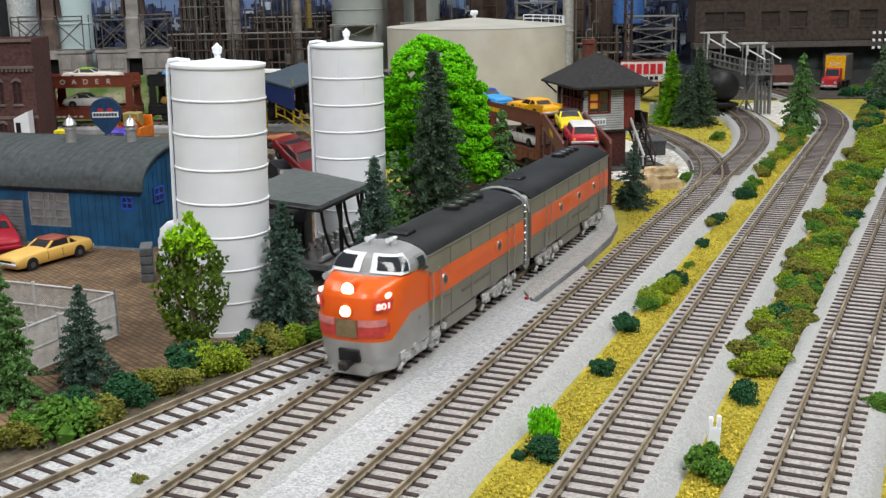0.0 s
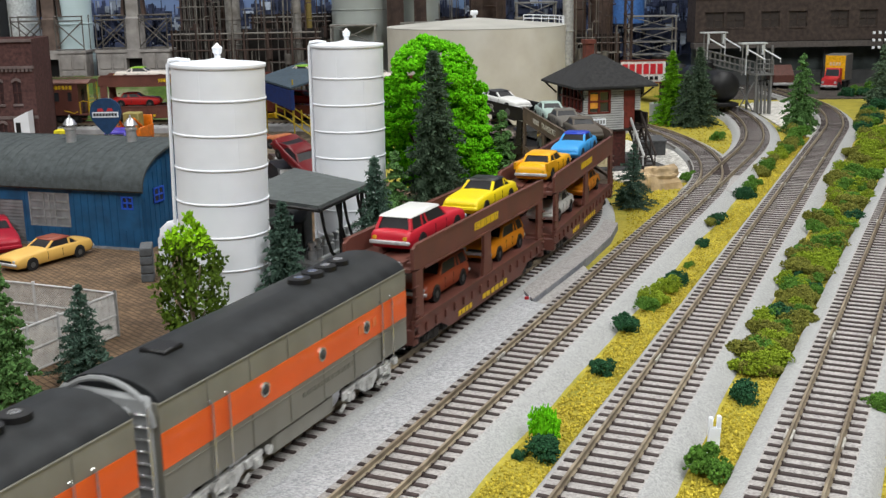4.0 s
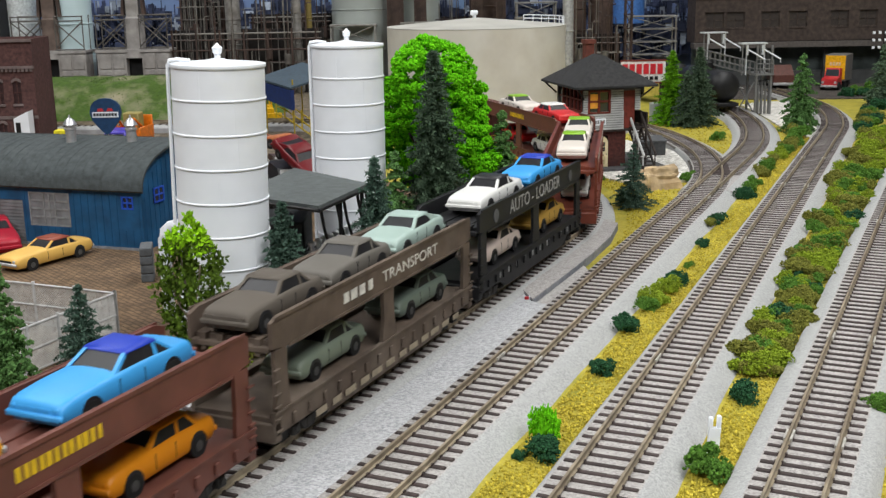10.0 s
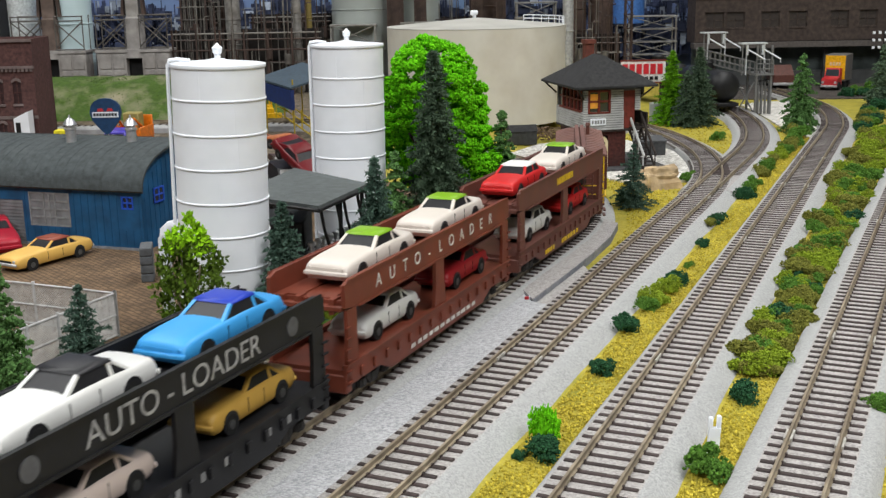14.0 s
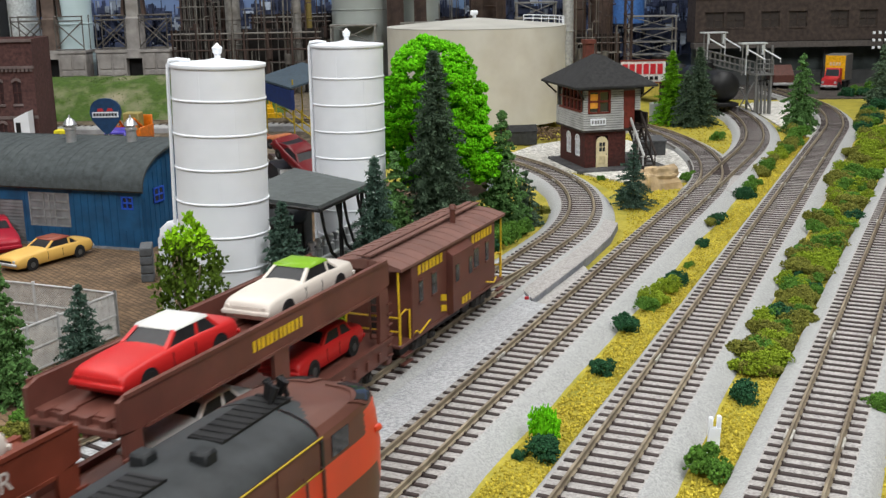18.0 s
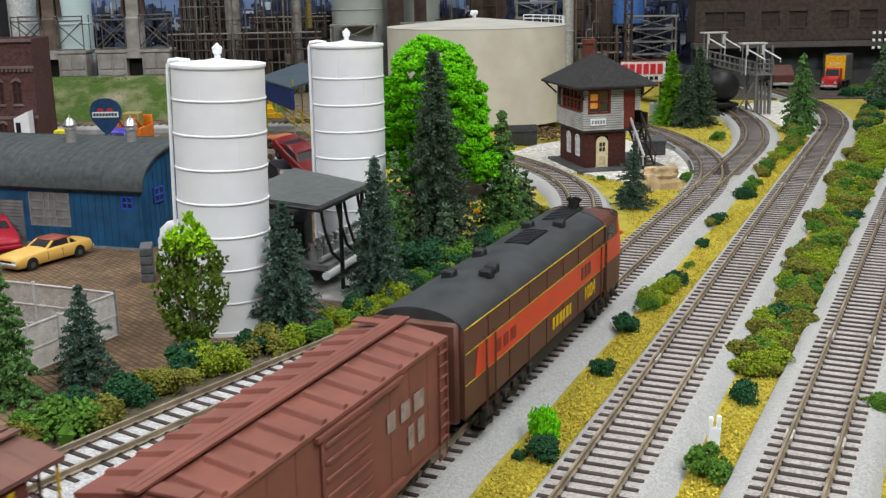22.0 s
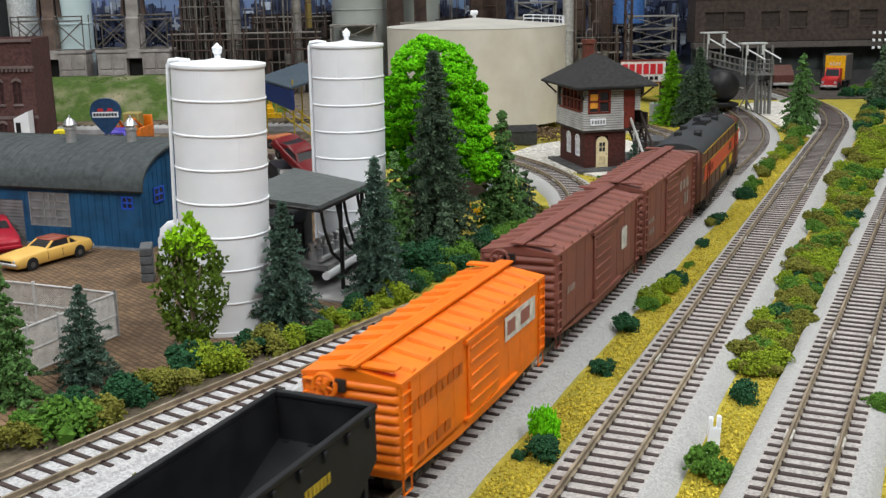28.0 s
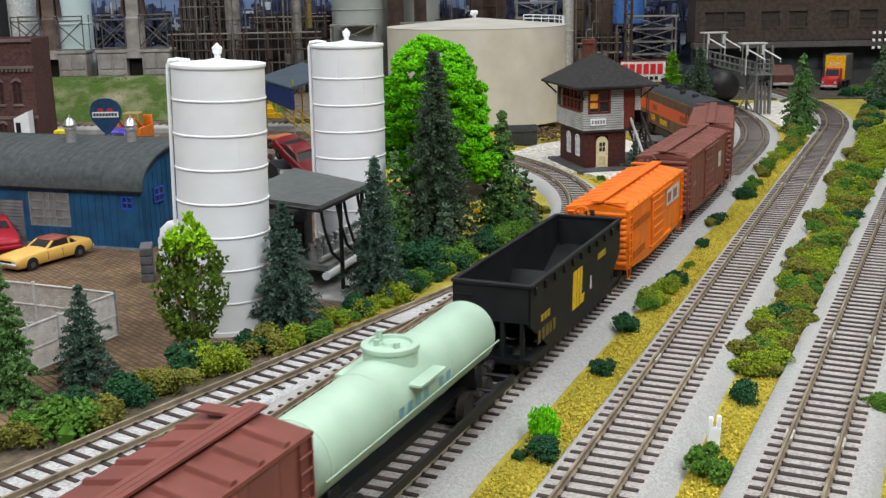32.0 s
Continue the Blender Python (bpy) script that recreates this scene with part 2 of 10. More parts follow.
def lay_bricks(m, size):
    """Adds a slanting bond of small pavers, as relief and darker joints, to a material."""
    nt = m.node_tree
    n, l = nt.nodes, nt.links
    bs = n["Principled BSDF"]
    tc = n.new("ShaderNodeTexCoord")
    mp = n.new("ShaderNodeMapping")
    mp.inputs["Rotation"].default_value = (0, 0, radians(48))
    l.new(tc.outputs["Object"], mp.inputs["Vector"])
    bt = n.new("ShaderNodeTexBrick")
    bt.inputs["Scale"].default_value = 1.0
    bt.inputs["Brick Width"].default_value, bt.inputs["Row Height"].default_value = size * 2.2, size
    bt.inputs["Mortar Size"].default_value = size * 0.13
    bt.inputs["Color1"].default_value, bt.inputs["Color2"].default_value, bt.inputs["Mortar"].default_value = (1, 1, 1, 1), (0.8, 0.8, 0.8, 1), (0.42, 0.42, 0.42, 1)
    l.new(mp.outputs[0], bt.inputs["Vector"])
    src = bs.inputs["Base Color"].links[0].from_socket
    mx = n.new("ShaderNodeMix")
    mx.data_type, mx.blend_type = "RGBA", "MULTIPLY"
    mx.inputs[0].default_value = 1.0
    l.new(src, mx.inputs[6])
    l.new(bt.outputs["Color"], mx.inputs[7])
    l.new(mx.outputs[2], bs.inputs["Base Color"])
    b = n.new("ShaderNodeBump")
    b.inputs["Strength"].default_value, b.inputs["Distance"].default_value = 0.5, 0.0004
    l.new(bt.outputs["Color"], b.inputs["Height"])
    l.new(b.outputs[0], bs.inputs["Normal"])


lay_bricks(M_lot, 0.0032)
M_dirt = mat("brown_soil", (0.13, 0.085, 0.05), 0.95, 0, 0.3, 200, bump=0.8, dirt=(0.06, 0.05, 0.03), dscale=40, damt=0.6)
M_asphalt = mat("dark_track_scenery", (0.075, 0.064, 0.057), 0.9, 0, 0.3, 300, bump=0.7, dirt=(0.11, 0.10, 0.09), dscale=40, damt=0.5)
M_grit = mat("grey_brown_grit", (0.105, 0.094, 0.084), 0.9, 0, 0.3, 500, bump=0.7, dirt=(0.062, 0.053, 0.046), dscale=30, damt=0.6)
M_bench = mat("painted_benchwork", (0.25, 0.25, 0.25), 0.8)
M_wall = mat("hall_wall", (0.28, 0.28, 0.275), 0.9, 0, 0.05, 3)
M_ceil = mat("ceiling_tile", (0.30, 0.30, 0.295), 0.9, 0, 0.05, 5)


def slab_from(prof, z0, z1, nm, material, label, category=""):
    bm = bm_new()
    prism_z(bm, prof, z0, z1)
    return tagged(part(nm, bm, material, smooth=0), label, category, kind="structure")


# ---- ground: one sheet, flat in the yard, higher on the far left ----
def ground_sheet():
    bm = bm_new()
    xs = [-3000, -1600, -1000] + list(range(-760, 881, 20)) + [1000, 1500, 3000]
    ys = [-800, 0, 120] + list(range(200, 2001, 20)) + [2200, 2800, 3600]
    grid = {}
    for i, x in enumerate(xs):
        for j, y in enumerate(ys):
            n = noise.noise(Vector((x * 0.02, y * 0.02, 0))) * 0.9 + noise.noise(Vector((x * 0.11, y * 0.11, 5))) * 0.4
            grid[i, j] = bm.verts.new((x, y, gz(x, y) + n - 0.4))
    for i in range(len(xs) - 1):
        for j in range(len(ys) - 1):
            bm.faces.new((grid[i, j], grid[i + 1, j], grid[i + 1, j + 1], grid[i, j + 1]))
    # turf only where the yard is planted; added brown elsewhere cuts yellow bounce light
    for f in bm.faces:
        c = f.calc_center_median()
        f.material_index = 0 if -60 < c.x < 900 and 200 < c.y < 1700 else 1
    ob = part("ground", bm, [M_grass, mat("low_bounce_earth", (0.17, 0.135, 0.10), 0.95, 0, 0.3, 150, bump=0.6, dirt=(0.10, 0.09, 0.05), dscale=30, damt=0.6)], smooth=80)
    tagged(ob, "yellow-olive ground of scattered turf on the layout board", "ground", kind="structure")


ground_sheet()

# hall around the layout
bm = bm_new()
box(bm, -3200, 3200, -3200, 3800, -960, -950)
tagged(part("floor", bm, mat("hall_floor", (0.2, 0.19, 0.18), 0.6), smooth=0), "grey hall floor under the layout", "floor", kind="structure")
bm = bm_new()
box(bm, -3200, 3200, -3200, 3800, 1700, 1710)
tagged(part("ceiling", bm, M_ceil, smooth=0), "pale ceiling of the hall above the layout", "ceiling", kind="structure")
for nm, b in (("wall_south", (-3200, 3200, -3210, -3200)), ("wall_north", (-3200, 3200, 3800, 3810)), ("wall_west", (-3210, -3200, -3200, 3800)), ("wall_east", (3200, 3210, -3200, 3800))):
    bm = bm_new()
    box(bm, *b, -950, 1700)
    tagged(part(nm, bm, M_wall, smooth=0), "plain pale wall of the hall", "wall", kind="structure")


# ---- tracks ----
def tie_mesh():
    bm = bm_new()
    bbox(bm, -15, 15, -1.12, 1.12, -2.6, 0, 0.3)
    for s in (-1, 1):
        for k in (-1, 1):
            box(bm, s * 8.7 + k * 1.15 - 0.45, s * 8.7 + k * 1.15 + 0.45, -0.8, 0.8, -0.05, 0.55)
    return mesh_of("tie", bm, M_tie, 0)


TIE = tie_mesh()
PITCH = 7.4
R_PROF = [(-1.1, 0.1), (1.1, 0.1), (1.1, 0.45), (0.32, 0.75), (0.32, 1.75), (0.5, 1.95), (0.5, 2.5), (-0.5, 2.5), (-0.5, 1.95), (-0.32, 1.75), (-0.32, 0.75), (-1.1, 0.45)]


def side(path, s, o):
    a, b = path.at(s - 1), path.at(s + 1)
    d = (b - a).normalized()
    return path.at(s) + Vector((d.y, -d.x, 0)) * o


def sweep(bm, path, s0, s1, prof, step=12.0):
    """An (offset, z) outline swept along a path."""
    n = max(1, int((s1 - s0) / step))
    secs = []
    for i in range(n + 1):
        s = s0 + (s1 - s0) * i / n
        secs.append([tuple(side(path, s, o) + Vector((0, 0, z))) for o, z in prof])
    loft(bm, secs)


def track(label, path, s0, s1, bed=(24, 31, 24, 31), bed_mat=None, ties=True, skip=()):
    t = thing("railway_track", label, "track", group="tracks of the yard", kind="structure")
    bm = bm_new()
    l0, l1, w0, w1 = bed
    sweep(bm, path, s0, s1, [(-l0, -1.7), (-15.5, -0.55), (15.5, -0.55), (w0, -1.7), (w1, -7.5), (-l1, -7.5)])
    for v in bm.verts:
        if v.co.z > -6.5 + rise(v.co.x, v.co.y):
            v.co.z += noise.noise(v.co * 0.15) * 0.3
    bm.faces.ensure_lookup_table()
    bm.faces.index_update()
    for f in bm.faces[:-2]:
        f.material_index = 0 if f.index % 6 == 1 else 1
    part("ballast_bed", bm, [bed_mat or M_ballast, M_shoulder if bed_mat is M_ballast else bed_mat or M_ballast], t, "crushed grey stone ballast", smooth=60)
    for s in (-1, 1):
        bm = bm_new()
        sweep(bm, path, s0, s1, [(s * 8.75 + o, z) for o, z in R_PROF], 10)
        part("rail", bm, M_rail, t, "weathered nickel rail", smooth=30)
    if ties:
        n = int((s1 - s0) / PITCH)
        for i in range(n):
            s = s0 + (i + 0.5) * PITCH
            if any(a <= s <= b for a, b in skip):
                continue
            q, w = path.at(s), path.at(s + 1)
            o = new("tie", TIE)
            o.parent = t
            h = math.atan2(w.x - q.x, w.y - q.y)
            jig = random.uniform(-0.6, 0.6)
            o.matrix_basis = P(q.x, q.y, q.z, 0, 0, -math.degrees(h) + jig)
    return t


def joiners(t, path, spots):
    for s in spots:
        for k in (-1, 1):
            bm = bm_new()
            q, w = path.at(s), path.at(s + 1)
            h = math.degrees(math.atan2(w.x - q.x, w.y - q.y))
            box(bm, -1.5, -0.75, -4.6, 4.6, 0.2, 1.6)
            box(bm, 0.75, 1.5, -4.6, 4.6, 0.2, 1.6)
            c = side(path, s, 8.75 * k)
            part("rail_joiner", bm, M_joiner, t, "pale metal rail joiner", P(c.x, c.y, c.z, 0, 0, -h), 0)


main_track = track("main loop track with dark ties curving round the signal tower", main_path, 0, 1950, (21, 25, 19.5, 25), M_ballast)
siding_track = track("siding that leaves the main loop at a turnout", siding_path, 30, 600, (18, 20, 15.5, 17.5), M_ballast_white, skip=((0, 165),))
second_track = track("straight yard track with dark ties on grey ballast", branch_path, 0, 1390, (16.5, 20.5, 19.5, 27), M_ballast)
through_track = track("through leg of the turnout, sunk in dark earth", through_path, 812, 1500, (20, 24, 24, 27), M_ballast, skip=((800, 880),))
third_track = track("straight yard track between strips of yellow turf", third_path, 0, 1640, (17.5, 20, 19, 26), M_ballast)
fourth_track = track("outer straight yard track on grey ballast", fourth_path, 0, 1250, (22, 25, 21, 25), M_ballast)


def sunk(parent, path, s0, s1, ma):
    """Dark earth in which the rails lie sunk; a faint rise over each sleeper."""
    bm = bm_new()
    sweep(bm, path, s0, s1, [(-18, -2.0), (-16, -1.0), (-9.6, -0.85), (9.6, -0.85), (16, -1.0), (18, -2.0)], 4)
    for v in bm.verts:
        v.co.z += noise.noise(v.co * 0.25) * 0.25
    part("earth_infill", bm, ma, parent, "dark earth between the rails", smooth=60)


sunk(through_track, through_path, 868, 1498, M_grit)
sunk(third_track, third_path, 985, 1638, M_grit)
sunk(second_track, branch_path, 880, 960, M_asphalt)
sunk(second_track, branch_path, 1040, 1388, M_grit)
joiners(third_track, third_path, [398, 640, 843, 985])
joiners(fourth_track, fourth_path, [330, 455, 720])
joiners(second_track, branch_path, [376, 770])
joiners(main_track, main_path, [820])

# gravel fill between siding, main loop and second track in the foreground
fill = []
for a in (60, 150, 300, 450, 524):
    q = on(T2_O + 6, a)
    fill.append((q.x, q.y))
for o, a in ((-178, 530), (-186, 533), (-203, 557)):
    q = on(o, a)
    fill.append((q.x, q.y))
for a in (560, 520, 450):
    q = on(MAIN_O - 10, a)
    fill.append((q.x, q.y))
for s in (240, 380, 560):
    q = side(siding_path, s, 10)
    fill.append((q.x, q.y))
slab_from(fill, -6.8, -2.3, "gravel_fill", M_ballast_white, "pale bluish gravel fill between the converging tracks", "gravel")

# end of the raised roadbed: a grey slab with a straight cut edge and ballast on top
edge = [tuple(on(o, a)) for o, a in ((-202, 555), (-185, 532), (-184.5, 580), (-184, 640), (-186, 690), (-192, 730), (-205, 740), (-212, 700), (-212, 557))]
slab_from(edge, -6.8, -1.7, "roadbed_edge", M_slab, "grey cut edge of the raised roadbed beside the main loop", "roadbed")
slab_from([tuple(on(o, a)) for o, a in ((-201.5, 555.5), (-185.3, 533), (-184.8, 580), (-184.3, 640), (-186.3, 690), (-192, 730), (-205, 740), (-212, 700), (-212, 557))], -1.7, -1.15, "roadbed_top", M_ballast, "grey ballast on the raised roadbed", "roadbed")

slab_from([tuple(on(o, a)) for o, a in ((-186, 531), (-170, 526), (-172, 570), (-177, 610), (-184, 622), (-184.5, 580))], -6.8, -4.4, "gravel_fill", M_ballast, "pale gravel between the roadbed edge and the yard track", "gravel")

# brown lot on the left, soil under the hedge, white gravel at the tower and under the crane
lot = [(-900, 560), (-262, 330), (-195, 385), (-128, 450), (-45, 545), (0, 650), (-20, 900), (-160, 1150), (-900, 1150)]
slab_from(lot, -6.6, -5.2, "lot", M_lot, "brown brick-textured yard in front of the blue building", "yard")
gr = [(60, 1078), (95, 1010), (125, 968), (150, 930), (175, 905), (215, 930), (235, 985), (236, 1050), (222, 1120), (190, 1180), (150, 1190), (100, 1150)]
slab_from(gr, -6.6, -4.6, "gravel_patch", M_gravel_white, "white crushed gravel around the signal tower", "gravel")
gr2 = [(392, 1130), (408, 1140), (420, 1200), (425, 1300), (470, 1440), (480, 1500), (440, 1520), (400, 1480), (396, 1380), (385, 1250)]
slab_from(gr2, -6.6, -4.8, "gravel_patch", M_gravel_white, "white gravel beside the unloading platform", "gravel")
rear = [(330, 1560), (1200, 1480), (1200, 2100), (250, 2100)]
slab_from(rear, -6.6, -4.9, "paving", M_asphalt, "dark ground in front of the warehouse", "paving")

# benchwork that carries the two running lines on, behind the viewer
slab_from([tuple(on(o, a)) for o, a in ((-300, -700), (-80, -700), (-80, -2600), (-300, -2600))], -40, -7, "benchwork", M_bench, "plain grey benchwork under the running lines", "benchwork")
for nm, run in (("main loop track carried on along the benchwork", main_path), ("straight yard track carried on along the benchwork", branch_path)):
    track(nm, run, -2560, -1, (20, 26, 20, 26), M_ballast, ties=False)

# ---- buildings and tanks ----
M_white = mat("white_plastic", (0.86, 0.89, 0.94), 0.38, 0, 0.02, 60, dirt=(0.70, 0.71, 0.73), dscale=20, damt=0.25)
M_blue = mat("blue_siding", (0.012, 0.085, 0.20), 0.6, 0, 0.15, 80, dirt=(0.02, 0.06, 0.12), dscale=30, damt=0.4)
M_blue2 = mat("bright_blue_frame", (0.02, 0.09, 0.55), 0.5)
M_roof = mat("grey_roof", (0.062, 0.074, 0.077), 0.85, 0, 0.15, 250, bump=0.5, dirt=(0.085, 0.097, 0.10), dscale=40, damt=0.4)
M_greydoor = mat("grey_shutter", (0.20, 0.205, 0.215), 0.7, 0, 0.12, 120)
M_metal = mat("bright_metal", (0.62, 0.63, 0.65), 0.3, 0.7, 0.08)
M_black = mat("black_plastic", (0.012, 0.012, 0.013), 0.45, 0, 0.2, 150)
M_tankpaint = mat("cream_tank_paint", (0.66, 0.63, 0.555), 0.55, 0, 0.06, 12, dirt=(0.40, 0.345, 0.26), dscale=11, damt=0.7)
M_brick = mat("dark_red_brick", (0.075, 0.020, 0.016), 0.85, 0, 0.25, 400, bump=0.4, dirt=(0.035, 0.02, 0.018), dscale=60, damt=0.5)
M_sid = mat("grey_clapboard", (0.46, 0.465, 0.46), 0.7, 0, 0.12, 120)
M_darkroof = mat("charcoal_roof", (0.030, 0.030, 0.031), 0.9, 0, 0.2, 300, bump=0.5)
M_darkwood = mat("dark_weathered_wood", (0.045, 0.034, 0.03), 0.85, 0, 0.25, 200, bump=0.4)
M_cream = mat("cream_door", (0.72, 0.62, 0.38), 0.55, 0, 0.06)
M_redwood = mat("red_door", (0.17, 0.028, 0.018), 0.6, 0, 0.15)
M_glass = glass("dark_glass")
M_amber = mat("lit_amber_blind", (0.75, 0.33, 0.04), 0.6, emit=0.12)
M_conc = mat("dark_concrete", (0.075, 0.075, 0.078), 0.9, 0, 0.2, 200, bump=0.4)


def silo(x, y, base, top, r, label, pipe_end, lean, off, gap):
    t = thing("silo", label, "silo", P(x, y, base, 0, lean, 0), group="white silos")
    h = top - base
    bm = bm_new()
    lathe(bm, [(r, 0), (r, h)], 64, cap1=False)
    part("drum", bm, M_white, t, smooth=40)
    bm = bm_new()
    lathe(bm, [(r + 0.7, 0), (r + 0.7, 3), (r, 3.2)], 64)
    part("foot_ring", bm, M_white, t)
    n = 8
    for i in range(1, n):
        bm = bm_new()
        z = h - off - i * gap
        if z < 4:
            continue
        lathe(bm, [(r - 0.2, z - 0.65), (r + 0.4, z - 0.45), (r + 0.52, z), (r + 0.4, z + 0.45), (r - 0.2, z + 0.65)], 64, cap0=False, cap1=False)
        part("hoop", bm, M_white, t, smooth=70)
    bm = bm_new()
    lathe(bm, [(r, h - 2.0), (r + 0.5, h - 1.8), (r + 0.7, h - 0.9), (r + 0.5, h), (r - 1.5, h + 0.1), (6, h + 1.5), (3.8, h + 1.9)], 64, cap0=False)
    part("lid", bm, M_white, t, smooth=60)
    bm = bm_new()
    lathe(bm, [(3.6, h + 1.6), (3.6, h + 2.1), (1.5, h + 2.4), (1.5, h + 4.4), (2.1, h + 4.7), (2.4, h + 7.0), (2.7, h + 7.2), (2.2, h + 7.6), (0.9, h + 8.8), (0.5, h + 9.6)], 20)
    part("vent_cap", bm, M_white, t, "turned vent cap on the silo lid", smooth=50)
    bm = bm_new()
    ax, ay = -0.95 * (r + 1.4), -0.31 * (r + 1.4)
    pipe(bm, [(ax * 0.55, ay * 0.55, h + 1.4), (ax * 0.8, ay * 0.8, h + 2.2), (ax * 0.97, ay * 0.97, h + 1.6), (ax, ay, h - 0.5), (ax, ay, pipe_end)], 0.9, 8)
    part("fill_pipe", bm, M_white, t, smooth=60)
    for k in range(7):
        bm = bm_new()
        a = -1.4 + (k % 2) * 0.35
        box(bm, -0.15, 0.15, -r - 0.12, -r + 0.5, h - off - gap * (k + 1) + 1, h - off - gap * k - 1.2, Matrix.Rotation(a + math.pi / 2 + 0.4 * ((k * 7) % 3 - 1), 3, "Z").to_4x4())
        part("seam", bm, M_white, t, smooth=0)
    return t


silo(-110, 541, -6, 126, 22.3, "white plastic storage silo with hoops beside the hedge", 55, 1.4, 0.1, 16.35)
silo(-58, 698, -6, 125.6, 22.3, "white plastic storage silo with hoops behind the canopy", 4, 0.3, 3.4, 16.3)
# white elbow pipe beside the first silo
t = thing("elbow_pipe", "white curved pipe at the foot of the silo", "pipe", P(-138, 552, -5))
bm = bm_new()
pipe(bm, [(-4, 0, 0), (-4, 0, 42), (-3, 0, 46), (0, 0, 48.5), (4, 0, 49.5), (12, 0, 49.5)], 3.2, 12)
part("pipe", bm, M_white, t, smooth=60)


def round_tank():
    t = thing("storage_tank", "large cream oil storage tank with stained flat cone roof", "tank", P(43, 1310, gz(43, 1310)))
    R, H = 103, 106
    bm = bm_new()
    lathe(bm, [(R, 0), (R, H * 0.33), (R, H * 0.66), (R, H)], 96, cap1=False)
    part("shell", bm, M_tankpaint, t)
    bm = bm_new()
    lathe(bm, [(R, H - 0.6), (R + 0.3, H - 0.3), (R + 0.3, H + 0.3), (R - 1, H + 0.6), (6, H + 9), (3, H + 9.2)], 96, cap0=False)
    part("roof", bm, mat("tank_roof", (0.46, 0.45, 0.41), 0.7, 0, 0.08, 20), t)
    bm = bm_new()
    rod(bm, (-2, 0, H + 8), (-2, 0, H + 15), 2.2, n=10)
    rod(bm, (-6, -1, H + 15), (2, -1, H + 15), 2.6, n=10)
    rod(bm, (-5, -3, H + 12), (-5, -3, H + 17), 1.6, n=8)
    part("roof_vent", bm, M_white, t)
    bm = bm_new()
    for i in range(9):
        a = -0.2 + i * 0.14
        q = Vector((math.cos(a), math.sin(a), 0)) * (R - 2)
        rod(bm, q + Vector((0, 0, H)), q + Vector((0, 0, H + 9)), 0.6, n=6)
    for z in (5, 9):
        pipe(bm, [(math.cos(-0.2 + i * 0.14) * (R - 2), math.sin(-0.2 + i * 0.14) * (R - 2), H + z) for i in range(9)], 0.6, 5)
    part("railing", bm, M_white, t)
    bm = bm_new()
    box(bm, -12, 12, -R - 8, -R + 2, 0, 1.4)
    part("footing", bm, mat("pale_footing", (0.4, 0.38, 0.33), 0.9), t)


round_tank()


